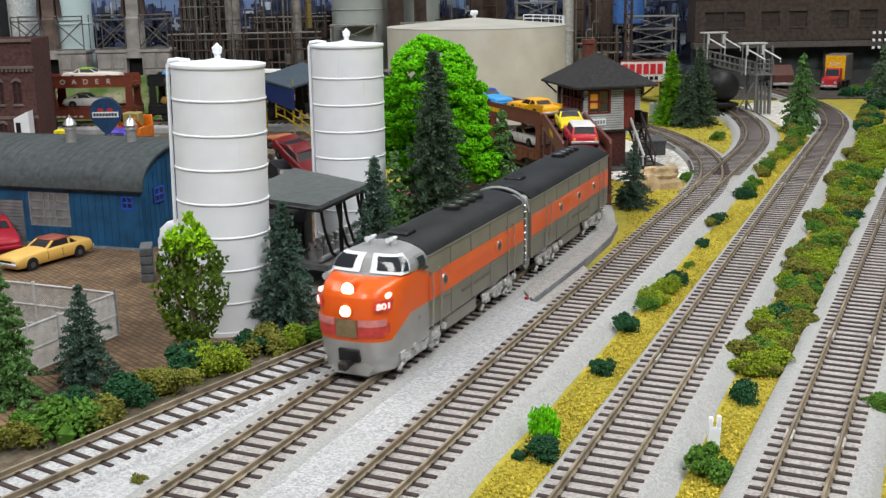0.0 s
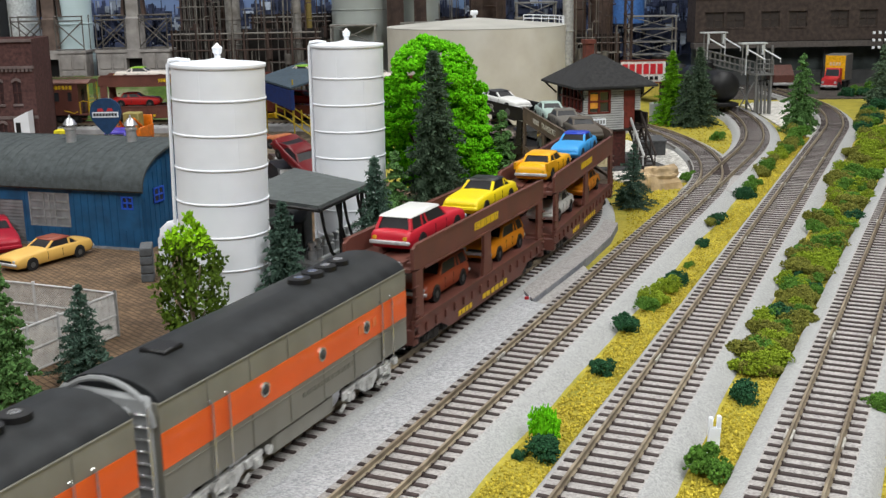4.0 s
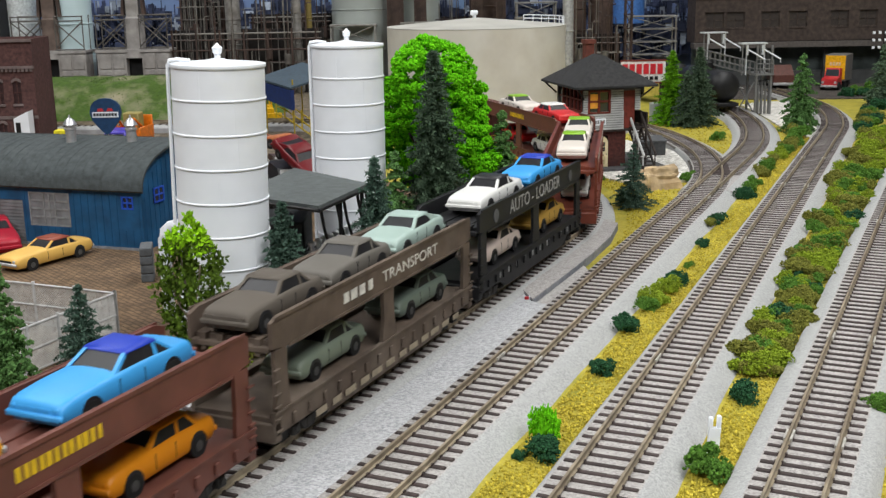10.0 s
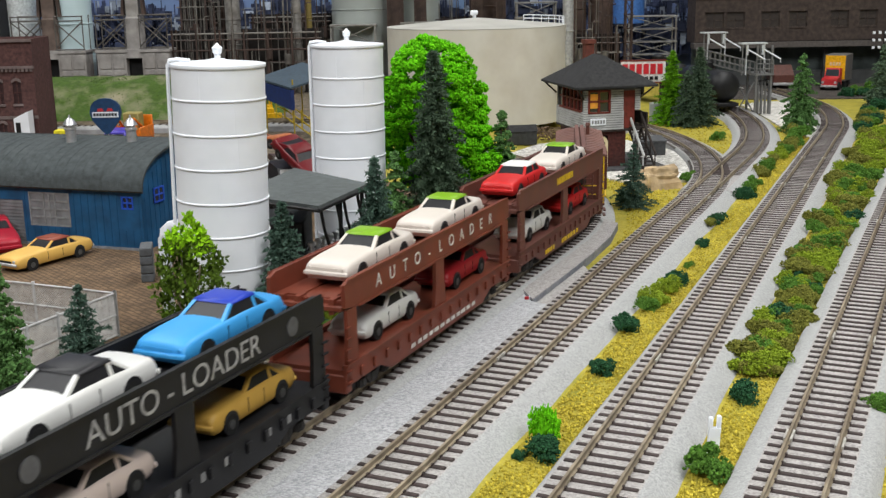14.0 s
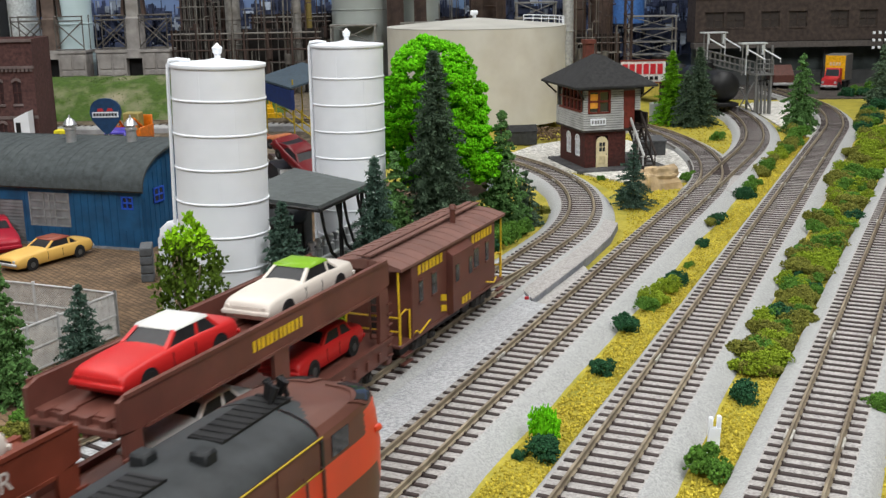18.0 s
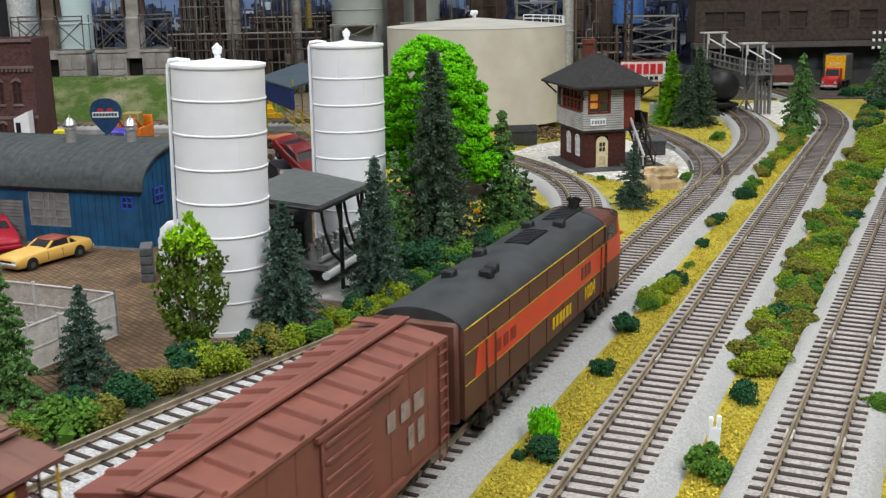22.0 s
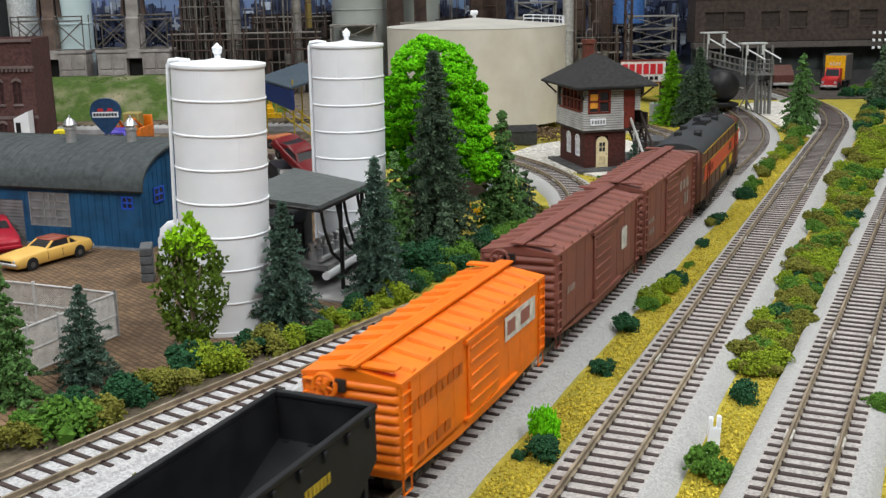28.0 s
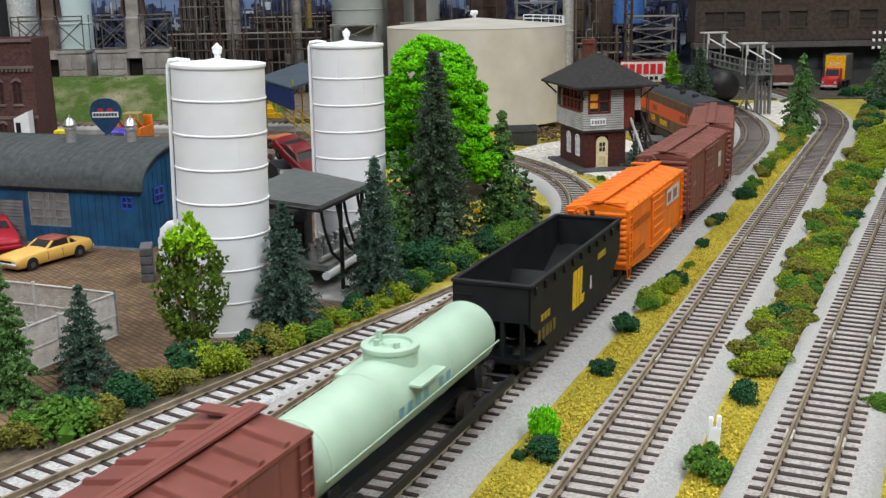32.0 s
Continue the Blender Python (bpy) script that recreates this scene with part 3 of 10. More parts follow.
def barn():
    """Blue arched-roof building; local x along the front, y into the depth."""
    ang = math.degrees(math.atan2(36, -109))
    t = thing("workshop", "blue clapboard workshop with a grey arched roof", "building", P(-194, 704, -5.2, 0, 0, ang - 180))
    L, D, H, RZ = 190.0, 100.0, 41.0, 23.0
    # walls, with openings for windows and shutters
    M = M_blue
    for x0, x1, z0, z1 in ((-L, -92, 30, H), (-92, 0, 0, 13), (-92, -87, 13, H), (-87, -55, 36, H), (-55, -15, 13, H), (-15, -6, 13, 27), (-15, -6, 35.5, H), (-6, 0, 13, H)):
        bm = bm_new()
        box(bm, x0, x1, 0, 2, z0, z1)
        part("front_wall_panel", bm, M, t, smooth=0)
    arc = [(D / 2 - (D / 2) * math.cos(math.pi * i / 14), H + RZ * math.sin(math.pi * i / 14) ** 0.8) for i in range(15)]
    bm = bm_new()
    loft(bm, [[(-2.0, y, z) for y, z in [(2, 0), (D, 0)] + arc[::-1]], [(0, y, z) for y, z in [(2, 0), (D, 0)] + arc[::-1]]])
    part("gable_wall", bm, M, t, smooth=0)
    bm = bm_new()
    for i in range(34):
        x = -2 - i * 5.5
        x > -92 and box(bm, x - 0.15, x + 0.15, -0.35, 0.0, 0.5, 12.8)
        if not (-88 < x < -54) and not (-16 < x < -5) and x > -92:
            box(bm, x - 0.15, x + 0.15, -0.35, 0.0, 13.2, H - 0.4)
    for i in range(17):
        y = 4 + i * 5.6
        box(bm, 0.0, 0.35, y - 0.15, y + 0.15, 0.5, H + RZ * max(0.05, math.sin(math.pi * y / D)) - 2)
    part("batten", bm, M, t, smooth=0)
    bm = bm_new()
    box(bm, -L, 0, D - 2, D, 0, H)
    part("back_wall", bm, M, t, smooth=0)
    # roof of curved sheets with standing ribs
    bm = bm_new()
    o = [(D / 2 - (D / 2 + 4) * math.cos(math.pi * i / 20), H - 1 + (RZ + 3) * max(0.0, math.sin(math.pi * i / 20)) ** 0.85) for i in range(21)]
    inn = [(D / 2 - (D / 2 + 3) * math.cos(math.pi * i / 20), H - 2.2 + (RZ + 3) * max(0.0, math.sin(math.pi * i / 20)) ** 0.85) for i in range(21)]
    loft(bm, [[(x, y, z) for y, z in o + inn[::-1]] for x in (-L - 4, 4)])
    part("roof", bm, M_roof, t, "grey arched sheet roof")
    for k in range(26):
        bm = bm_new()
        x = 2.5 - k * 7.4
        pts = [(x, y, z + 0.25) for y, z in o]
        pipe(bm, pts, 0.1, 4)
        part("roof_rib", bm, M_roof, t)
    # shutter door with ribs
    bm = bm_new()
    box(bm, -L, -92, 0.6, 1.4, 0, 30)
    sh = part("shutter", bm, M_greydoor, t, "grey ribbed roller shutter", smooth=0)
    for i in range(13):
        bm = bm_new()
        box(bm, -L, -92.2, 0.1, 0.6, i * 2.3, i * 2.3 + 1.5)
        part("slat", bm, M_greydoor, sh, smooth=0)
    # large grey window
    w = part("window_frame", (lambda b: [box(b, -87, -55, 0.5, 1.6, 13, 36), b][1])(bm_new()), M_greydoor, t, "grey painted window", smooth=0)
    bm = bm_new()
    for x in (-87, -76, -71.6, -67.2, -56.2):
        box(bm, x, x + 1.2, 0.0, 0.5, 13, 36)
    for z in (13, 18.5, 24, 29.5, 34.8):
        box(bm, -87, -55, 0.1, 0.5, z, z + 1.2)
    part("glazing_bar", bm, mat("pale_grey_bar", (0.235, 0.24, 0.245), 0.7), w, smooth=0)
    # small blue windows, front and gable
    fr = bm_new()
    box(fr, -15, -6, 0.8, 1.4, 27, 35.5)
    wn = part("window", fr, M_glass, t, smooth=0)
    bm = bm_new()
    for x in (-15, -11, -7):
        box(bm, x, x + 1, -0.3, 0.8, 27, 35.5)
    for z in (27, 30.8, 34.6):
        box(bm, -15, -6, -0.3, 0.8, z, z + 1)
    part("window_frame", bm, M_blue2, wn, "bright blue window frame", smooth=0)
    fr = bm_new()
    box(fr, 0.0, 0.5, 14, 26, 29, 39)
    wn = part("window", fr, M_glass, t, smooth=0)
    bm = bm_new()
    for y in (14, 19.6, 25.2):
        box(bm, 0.4, 1.1, y, y + 1, 29, 39)
    for z in (29, 33.6, 38.2):
        box(bm, 0.4, 1.1, 14, 26, z, z + 1)
    part("window_frame", bm, M_blue2, wn, "bright blue window frame", smooth=0)
    bm = bm_new()
    box(bm, -L, 0.4, -0.6, 0.0, 0, 1.6)
    part("plinth", bm, mat("grey_plinth", (0.22, 0.23, 0.25), 0.9), t, smooth=0)
    for x, y in ((-74, 34), (-30, 40)):
        bm = bm_new()
        z = H + RZ * 0.93 + 5
        lathe(bm, [(3.4, z - 8), (3.4, z + 5.5), (4.2, z + 6), (4.2, z + 7), (3.2, z + 7.3), (3.2, z + 9), (4.7, z + 9.3), (4.4, z + 10), (2.2, z + 13.2), (0.8, z + 14.2), (0.5, z + 16)], 20, x, y)
        part("roof_ventilator", bm, M_metal, t, "bright metal turbine ventilator")
    return t


barn()


def tower():
    """Two-storey signal tower: brick below, clapboard above, hipped roof."""
    ang = math.degrees(math.atan2(19, 80))
    t = thing("signal_tower", "two-storey railway signal tower, brick below and clapboard above", "signal tower", P(128, 983, -5.0, 0, 0, ang) @ Matrix.Scale(1.045, 4))
    W, D, H1, H2 = 37.0, 64.0, 35.0, 71.0
    bm = bm_new()
    bbox(bm, -9, W + 34, -13, D + 8, -2, 2.4, 0.8)
    part("platform", bm, M_conc, t, "dark concrete platform")
    z0 = 2.4
    # brick storey with door and window openings
    bm = bm_new()
    box(bm, 0, 10, 0, 2, z0, H1)
    box(bm, 21, W, 0, 2, z0, H1)
    box(bm, 10, 21, 0, 2, z0 + 27, H1)
    box(bm, W - 2, W, 2, D, z0, H1)
    box(bm, 2, W - 2, D - 2, D, z0, H1)
    for a, b in ((2, 12), (24, 34), (46, D - 2)):
        box(bm, 0, 2, a, b, z0, H1)
    for a in (12, 34):
        box(bm, 0, 2, a, a + 12, z0, z0 + 8)
        for k in range(6):
            b0, b1 = a + 2 * k, a + 2 * k + 2
            arch = [z0 + 21 + 6 * math.sqrt(max(0.0, 1 - ((y - a - 6) / 6) ** 2)) for y in (b0, b1)]
            prism_x(bm, [(b0, arch[0]), (b1, arch[1]), (b1, H1), (b0, H1)], 0, 2)
    part("brick_wall", bm, M_brick, t, smooth=0)
    bm = bm_new()
    pts = [(10.2, z0), (20.8, z0), (20.8, z0 + 21)] + [(15.5 + 5.3 * math.cos(a), z0 + 21 + 5.3 * math.sin(a)) for a in [math.pi * i / 8 for i in range(1, 8)]] + [(10.2, z0 + 21)]
    prism_y(bm, pts, -0.5, 1.0)
    d = part("door", bm, M_cream, t, "cream arched wooden door")
    for i in range(2):
        for j in range(2):
            bm = bm_new()
            box(bm, 13.0 + i * 2.9, 15.2 + i * 2.9, -0.75, -0.45, z0 + 13.5 + j * 4.2, z0 + 17 + j * 4.2)
            part("pane", bm, M_glass, d, smooth=0)
    bm = bm_new()
    bbox(bm, 12.5, 18.5, -0.75, -0.4, z0 + 2.5, z0 + 10, 0.3)
    part("door_panel", bm, mat("cream_panel", (0.62, 0.52, 0.30), 0.6), d)
    bm = bm_new()
    rod(bm, (19.4, -0.9, z0 + 11), (19.4, -0.4, z0 + 11), 0.5, n=8)
    part("door_knob", bm, M_black, d)
    for a in (12, 34):
        bm = bm_new()
        box(bm, 1.0, 1.5, a, a + 12, z0 + 8, z0 + 27)
        w = part("window", bm, mat("pale_window", (0.25, 0.24, 0.22), 0.3), t)
        bm = bm_new()
        for y in (a, a + 3.6, a + 7.4, a + 11):
            box(bm, 0.2, 1.0, y, y + 0.9, z0 + 8, z0 + (24 if y in (a, a + 11) else 26.6))
        for z in (8, 13, 18, 22):
            box(bm, 0.2, 1.0, a, a + 12, z0 + z, z0 + z + 0.8)
        pipe(bm, [(0.3, a + 6 - 5.8 * math.cos(math.pi * i / 10), z0 + 21 + 5.8 * math.sin(math.pi * i / 10)) for i in range(11)], 0.6, 5)
        part("window_frame", bm, M_white, w, smooth=0)
    # upper storey, overhanging, clapboards as separate boards
    o = 2.5
    X0, X1, Y0, Y1 = -o, W + 12, -o, D + o
    bm = bm_new()
    box(bm, X0 + 0.6, X0 + 36, Y0 + 0.6, Y1 - 0.6, H1, H1 + 15)
    for a, b in ((X0 + 0.6, X0 + 4), (X0 + 24, X0 + 36), (X1 - 5, X1 - 0.6)):
        box(bm, a, b, Y0 + 0.6, Y0 + 3, H1 + 15, H2)
    for a, b in ((Y0 + 3, Y0 + 5), (Y1 - 4, Y1 - 0.6)):
        box(bm, X0 + 0.6, X0 + 3, a, b, H1 + 15, H2)
    box(bm, X1 - 3, X1 - 0.6, Y0 + 3, Y1, H1 + 15, H2)
    box(bm, X0 + 3, X1 - 3, Y1 - 3, Y1 - 0.6, H1 + 15, H2)
    box(bm, X0 + 0.6, X1 - 0.6, Y0 + 0.6, Y1 - 0.6, H2 - 4, H2)
    # sheathing coloured dark so that the gaps between boards read as shadow
    part("upper_wall", bm, mat("shadowed_sheathing", (0.10, 0.10, 0.10), 0.8), t, smooth=0)
    k = 0
    z = H1 - 0.4
    while z < H2 - 4:
        spans = [(X0, X1 - 15)] if z < H1 + 14.5 else [(X0, X0 + 4), (X0 + 24, X0 + 36), (X1 - 5, X1)]
        for a, b in spans:
            bm = bm_new()
            loft(bm, [[(x, Y0 + 0.7, z), (x, Y0 - 0.2, z), (x, Y0 + 0.1, z + 1.45), (x, Y0 + 0.7, z + 1.45)] for x in (a, b)])
            part("clapboard", bm, M_sid, t, smooth=0)
        if z < H1 + 14.5:
            bm = bm_new()
            loft(bm, [[(X0 + 0.7, y, z), (X0 - 0.2, y, z), (X0 + 0.1, y, z + 1.45), (X0 + 0.7, y, z + 1.45)] for y in (Y0, Y1)])
            part("clapboard", bm, M_sid, t, smooth=0)
        z += 2.0
    bm = bm_new()
    box(bm, X0 - 0.4, X1, Y0 - 0.4, Y1, H1 - 2.2, H1 - 0.4)
    part("belt_course", bm, M_darkwood, t, smooth=0)
    # front window, red sashes with an amber blind; red upper door
    bm = bm_new()
    box(bm, X0 + 4, X0 + 24, Y0 + 1.2, Y0 + 1.8, H1 + 15, H2 - 4)
    w = part("window", bm, M_glass, t, smooth=0)
    bm = bm_new()
    for x in (4, 13, 22.6):
        box(bm, X0 + x, X0 + x + 1.8, Y0 - 0.3, Y0 + 1.2, H1 + 13.4, H2 - 3)
    for z in (13.4, 23, 31.6):
        box(bm, X0 + 4, X0 + 24, Y0 - 0.3, Y0 + 1.2, H1 + z, H1 + z + 1.6)
    part("window_frame", bm, M_redwood, w, "dark red window sash", smooth=0)
    bm = bm_new()
    box(bm, X0 + 6, X0 + 13, Y0 + 0.5, Y0 + 1.0, H1 + 18, H2 - 6)
    part("blind", bm, M_amber, w, "amber lit blind", smooth=0)
    bm = bm_new()
    box(bm, X0 + 36, X1 - 5, Y0 + 0.8, Y0 + 1.8, H1, H2 - 3)
    part("upper_door", bm, M_redwood, t, "red upper door", smooth=0)
    for i in range(6):
        a = Y0 + 5 + i * 9.3
        bm = bm_new()
        box(bm, X0 + 1.4, X0 + 2.0, a, a + 9.3, H1 + 15, H2 - 4)
        w = part("window", bm, M_glass, t, smooth=0)
        bm = bm_new()
        box(bm, X0 - 0.2, X0 + 1.4, a, a + 1.6, H1 + 14, H2 - 3)
        box(bm, X0 - 0.2, X0 + 1.4, a, a + 9.3, H1 + 14, H1 + 15.6)
        box(bm, X0 - 0.2, X0 + 1.4, a, a + 9.3, H1 + 24, H1 + 25.2)
        part("window_frame", bm, M_redwood, w, smooth=0)
    # sign board with unreadable lettering
    bm = bm_new()
    bbox(bm, X0 + 6, X0 + 20, Y0 - 1.2, Y0 - 0.3, H1 + 3.5, H1 + 9.5, 0.3)
    s = part("sign_board", bm, M_white, t, "white station sign board")
    bm = bm_new()
    for i, wd in enumerate((1.4, 1.9, 1.7, 1.6, 1.5)):
        box(bm, X0 + 7.2 + i * 2.5, X0 + 7.2 + i * 2.5 + wd, Y0 - 1.4, Y0 - 1.1, H1 + 5, H1 + 8)
    part("sign_bar", bm, mat("grey_print", (0.25, 0.26, 0.27), 0.8), s, smooth=0)
    # hipped roof
    ex, ey = 11.0, 11.0
    bm = bm_new()
    cy0, cy1, cx = D * 0.33, D * 0.67, (X0 + X1) / 2
    base = [(X0 - ex, Y0 - ey), (X1 + ex, Y0 - ey), (X1 + ex, Y1 + ey), (X0 - ex, Y1 + ey)]
    vs = [(x, y, H2 - 0.5) for x, y in base] + [(x, y, H2 + 1.2) for x, y in base] + [(cx, cy0, H2 + 25), (cx, cy1, H2 + 25)]
    hull(bm, vs)
    part("roof", bm, M_darkroof, t, "charcoal hipped roof with wide eaves", smooth=0)
    for x, y, dx, dy in ((X0, Y0, -1, -1), (X1, Y0, 1, -1), (X0, Y1, -1, 1)):
        bm = bm_new()
        rod(bm, (x, y, H2 - 10), (x + dx * 8, y + dy * 8, H2 - 1), 0.8, n=6)
        part("eave_bracket", bm, M_darkwood, t)
    bm = bm_new()
    box(bm, cx - 4, cx + 4, D * 0.8, D * 0.8 + 8, H2 + 8, H2 + 36)
    box(bm, cx - 5, cx + 5, D * 0.8 - 1, D * 0.8 + 9, H2 + 33, H2 + 36.5)
    part("chimney", bm, mat("red_chimney", (0.16, 0.05, 0.035), 0.9), t, "red brick chimney", smooth=0)
    # outside stair on the right
    for i in range(12):
        bm = bm_new()
        z = 3 + i * 2.7
        box(bm, W + 4, W + 14, -30 + i * 2.8, -26.5 + i * 2.8, z, z + 0.8)
        part("stair_tread", bm, M_darkwood, t, smooth=0)
    for x in (W + 3.4, W + 14.2):
        bm = bm_new()
        loft(bm, [[(x, -31, 2), (x, -31, 5), (x, 4, 37), (x, 4, 34)], [(x + 1, -31, 2), (x + 1, -31, 5), (x + 1, 4, 37), (x + 1, 4, 34)]])
        part("stringer", bm, M_darkwood, t, smooth=0)
        bm = bm_new()
        pipe(bm, [(x + 0.5, -31, 15), (x + 0.5, 3, 47)], 1.2, 6)
        for k in range(4):
            y = -29 + k * 10
            rod(bm, (x + 0.5, y, 4 + (y + 31) * 0.92), (x + 0.5, y, 16 + (y + 31) * 0.92), 0.6, n=6)
        part("handrail", bm, M_sid if x < W + 8 else M_darkwood, t)
    bm = bm_new()
    box(bm, W + 2, W + 20, -2, D * 0.4, H1 - 1, H1 + 1)
    for y in (-1, 12, 24):
        box(bm, W + 18, W + 19.5, y, y + 1.5, -1, H1 + 13)
    box(bm, W + 18, W + 19.4, -2, D * 0.4, H1 + 2, H1 + 12.5)
    part("landing", bm, M_darkwood, t, smooth=0)
    return t


tower()

# ---- vegetation ----
def leafmat(nm, col, col2, amt=0.35):
    return mat(nm, col, 0.9, 0, 0.25, 500, col2=col2, island=amt, spread=1.0, spec=0.15)


V_dark = leafmat("dark_conifer_needles", (0.120, 0.180, 0.108), (0.040, 0.072, 0.046))
V_blue = leafmat("blue_green_needles", (0.110, 0.180, 0.135), (0.042, 0.085, 0.064))
V_pine = leafmat("mid_green_needles", (0.115, 0.235, 0.065), (0.045, 0.105, 0.034))
V_bright = leafmat("vivid_green_foam", (0.19, 0.63, 0.008), (0.09, 0.40, 0.005), 0.35)
V_bright2 = leafmat("yellow_green_needles", (0.20, 0.46, 0.012), (0.06, 0.20, 0.008), 0.4)
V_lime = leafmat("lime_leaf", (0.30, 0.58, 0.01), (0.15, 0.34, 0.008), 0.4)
V_oliveleaf = leafmat("olive_leaf", (0.10, 0.165, 0.014), (0.034, 0.066, 0.008), 0.4)
V_bdark = leafmat("dark_bush_foam", (0.030, 0.105, 0.045), (0.015, 0.055, 0.024))
V_bgreen = leafmat("green_bush_foam", (0.10, 0.22, 0.030), (0.05, 0.12, 0.018))
V_byel = leafmat("yellow_green_bush_foam", (0.26, 0.35, 0.025), (0.14, 0.20, 0.016))
V_bolive = leafmat("olive_bush_foam", (0.215, 0.215, 0.04), (0.105, 0.115, 0.022))
V_flower = leafmat("yellow_flower_foam", (0.75, 0.48, 0.01), (0.45, 0.25, 0.01))
M_bark = mat("bark", (0.06, 0.042, 0.03), 0.9, 0, 0.25, 300, bump=0.6)
M_twig = mat("pale_twig", (0.25, 0.2, 0.14), 0.9, 0, 0.2, 300)

OCT = [(1, 0, 0), (-1, 0, 0), (0, 1, 0), (0, -1, 0), (0, 0, 1), (0, 0, -1)]
OCF = [(0, 2, 4), (2, 1, 4), (1, 3, 4), (3, 0, 4), (2, 0, 5), (1, 2, 5), (3, 1, 5), (0, 3, 5)]


def bits_mesh(nm, spots, material):
    """Many small irregular foam bits: spots are (place, size)."""
    vs, fs = [], []
    for p, s in spots:
        b = len(vs)
        rot = Euler((random.uniform(0, 6), random.uniform(0, 6), random.uniform(0, 6))).to_matrix()
        for o in OCT:
            q = rot @ Vector((o[0] * random.uniform(0.6, 1.3), o[1] * random.uniform(0.6, 1.3), o[2] * random.uniform(0.5, 1.1)))
            vs.append(tuple((Vector(p) + q * s) * MM))
        fs += [tuple(b + i for i in f) for f in OCF]
    me = bpy.data.meshes.new(nm)
    me.from_pydata(vs, [], fs)
    me.materials.append(material)
    return me


def blade_mesh(nm, blades, material):
    """Thin needles or leaves: blades are (root, tip, half width vector)."""
    vs, fs = [], []
    for a, b, w in blades:
        k = len(vs)
        mid = (a + b) / 2
        vs += [tuple((a - w * 0.4) * MM), tuple((a + w * 0.4) * MM), tuple((mid + w) * MM), tuple(b * MM), tuple((mid - w) * MM)]
        fs += [(k, k + 1, k + 2, k + 3, k + 4)]
    me = bpy.data.meshes.new(nm)
    me.from_pydata(vs, [], fs)
    me.materials.append(material)
    return me


def rnd_dir():
    while True:
        v = Vector((random.uniform(-1, 1), random.uniform(-1, 1), random.uniform(-1, 1)))
        if 0.05 < v.length < 1:
            return v.normalized()


def bush_spots(r, n, lumps=5):
    """A low cushion of several lumps, radius r."""
    cs = [(Vector((random.uniform(-0.62, 0.62) * r, random.uniform(-0.62, 0.62) * r, random.uniform(0.15, 0.72) * r)), r * random.uniform(0.26, 0.56)) for _ in range(lumps)]
    out = []
    for _ in range(n):
        c, rr = random.choice(cs)
        d = rnd_dir()
        if d.z < -0.4:
            d.z = -d.z
        p = c + d * rr * random.uniform(0.75, 1.18)
        p.z = max(0.2, p.z)
        out.append((p, r * random.uniform(0.045, 0.10)))
    for c, rr in cs:
        out.append((c, rr * 0.9))
    return out


BUSH = {}
for key, ma in (("dark", V_bdark), ("green", V_bgreen), ("yellow", V_byel), ("olive", V_bolive), ("vivid", V_bright), ("flower", V_flower)):
    BUSH[key] = [bits_mesh("bush", bush_spots(10, 800, 7), ma) for _ in range(3)]
BUSH_LABEL = {"dark": "dark green foam bush on the turf", "green": "green foam bush on the turf", "yellow": "yellow-green foam bush on the turf",
              "olive": "olive brown foam bush on the turf", "vivid": "vivid green foam bush on the turf", "flower": "bush with yellow blossom beside the track"}


def bush(key, x, y, r, z=None, tall=1.0):
    o = new("bush", random.choice(BUSH[key]))
    s = r / 9.0
    o.matrix_basis = P(x, y, (gz(x, y) if z is None else z) - 0.3, 0, 0, random.uniform(0, 360)) @ Matrix.Diagonal((s * random.uniform(0.9, 1.1), s * random.uniform(0.9, 1.1), s * tall, 1))
    return tagged(o, BUSH_LABEL[key], "bush", "bushes along the tracks")


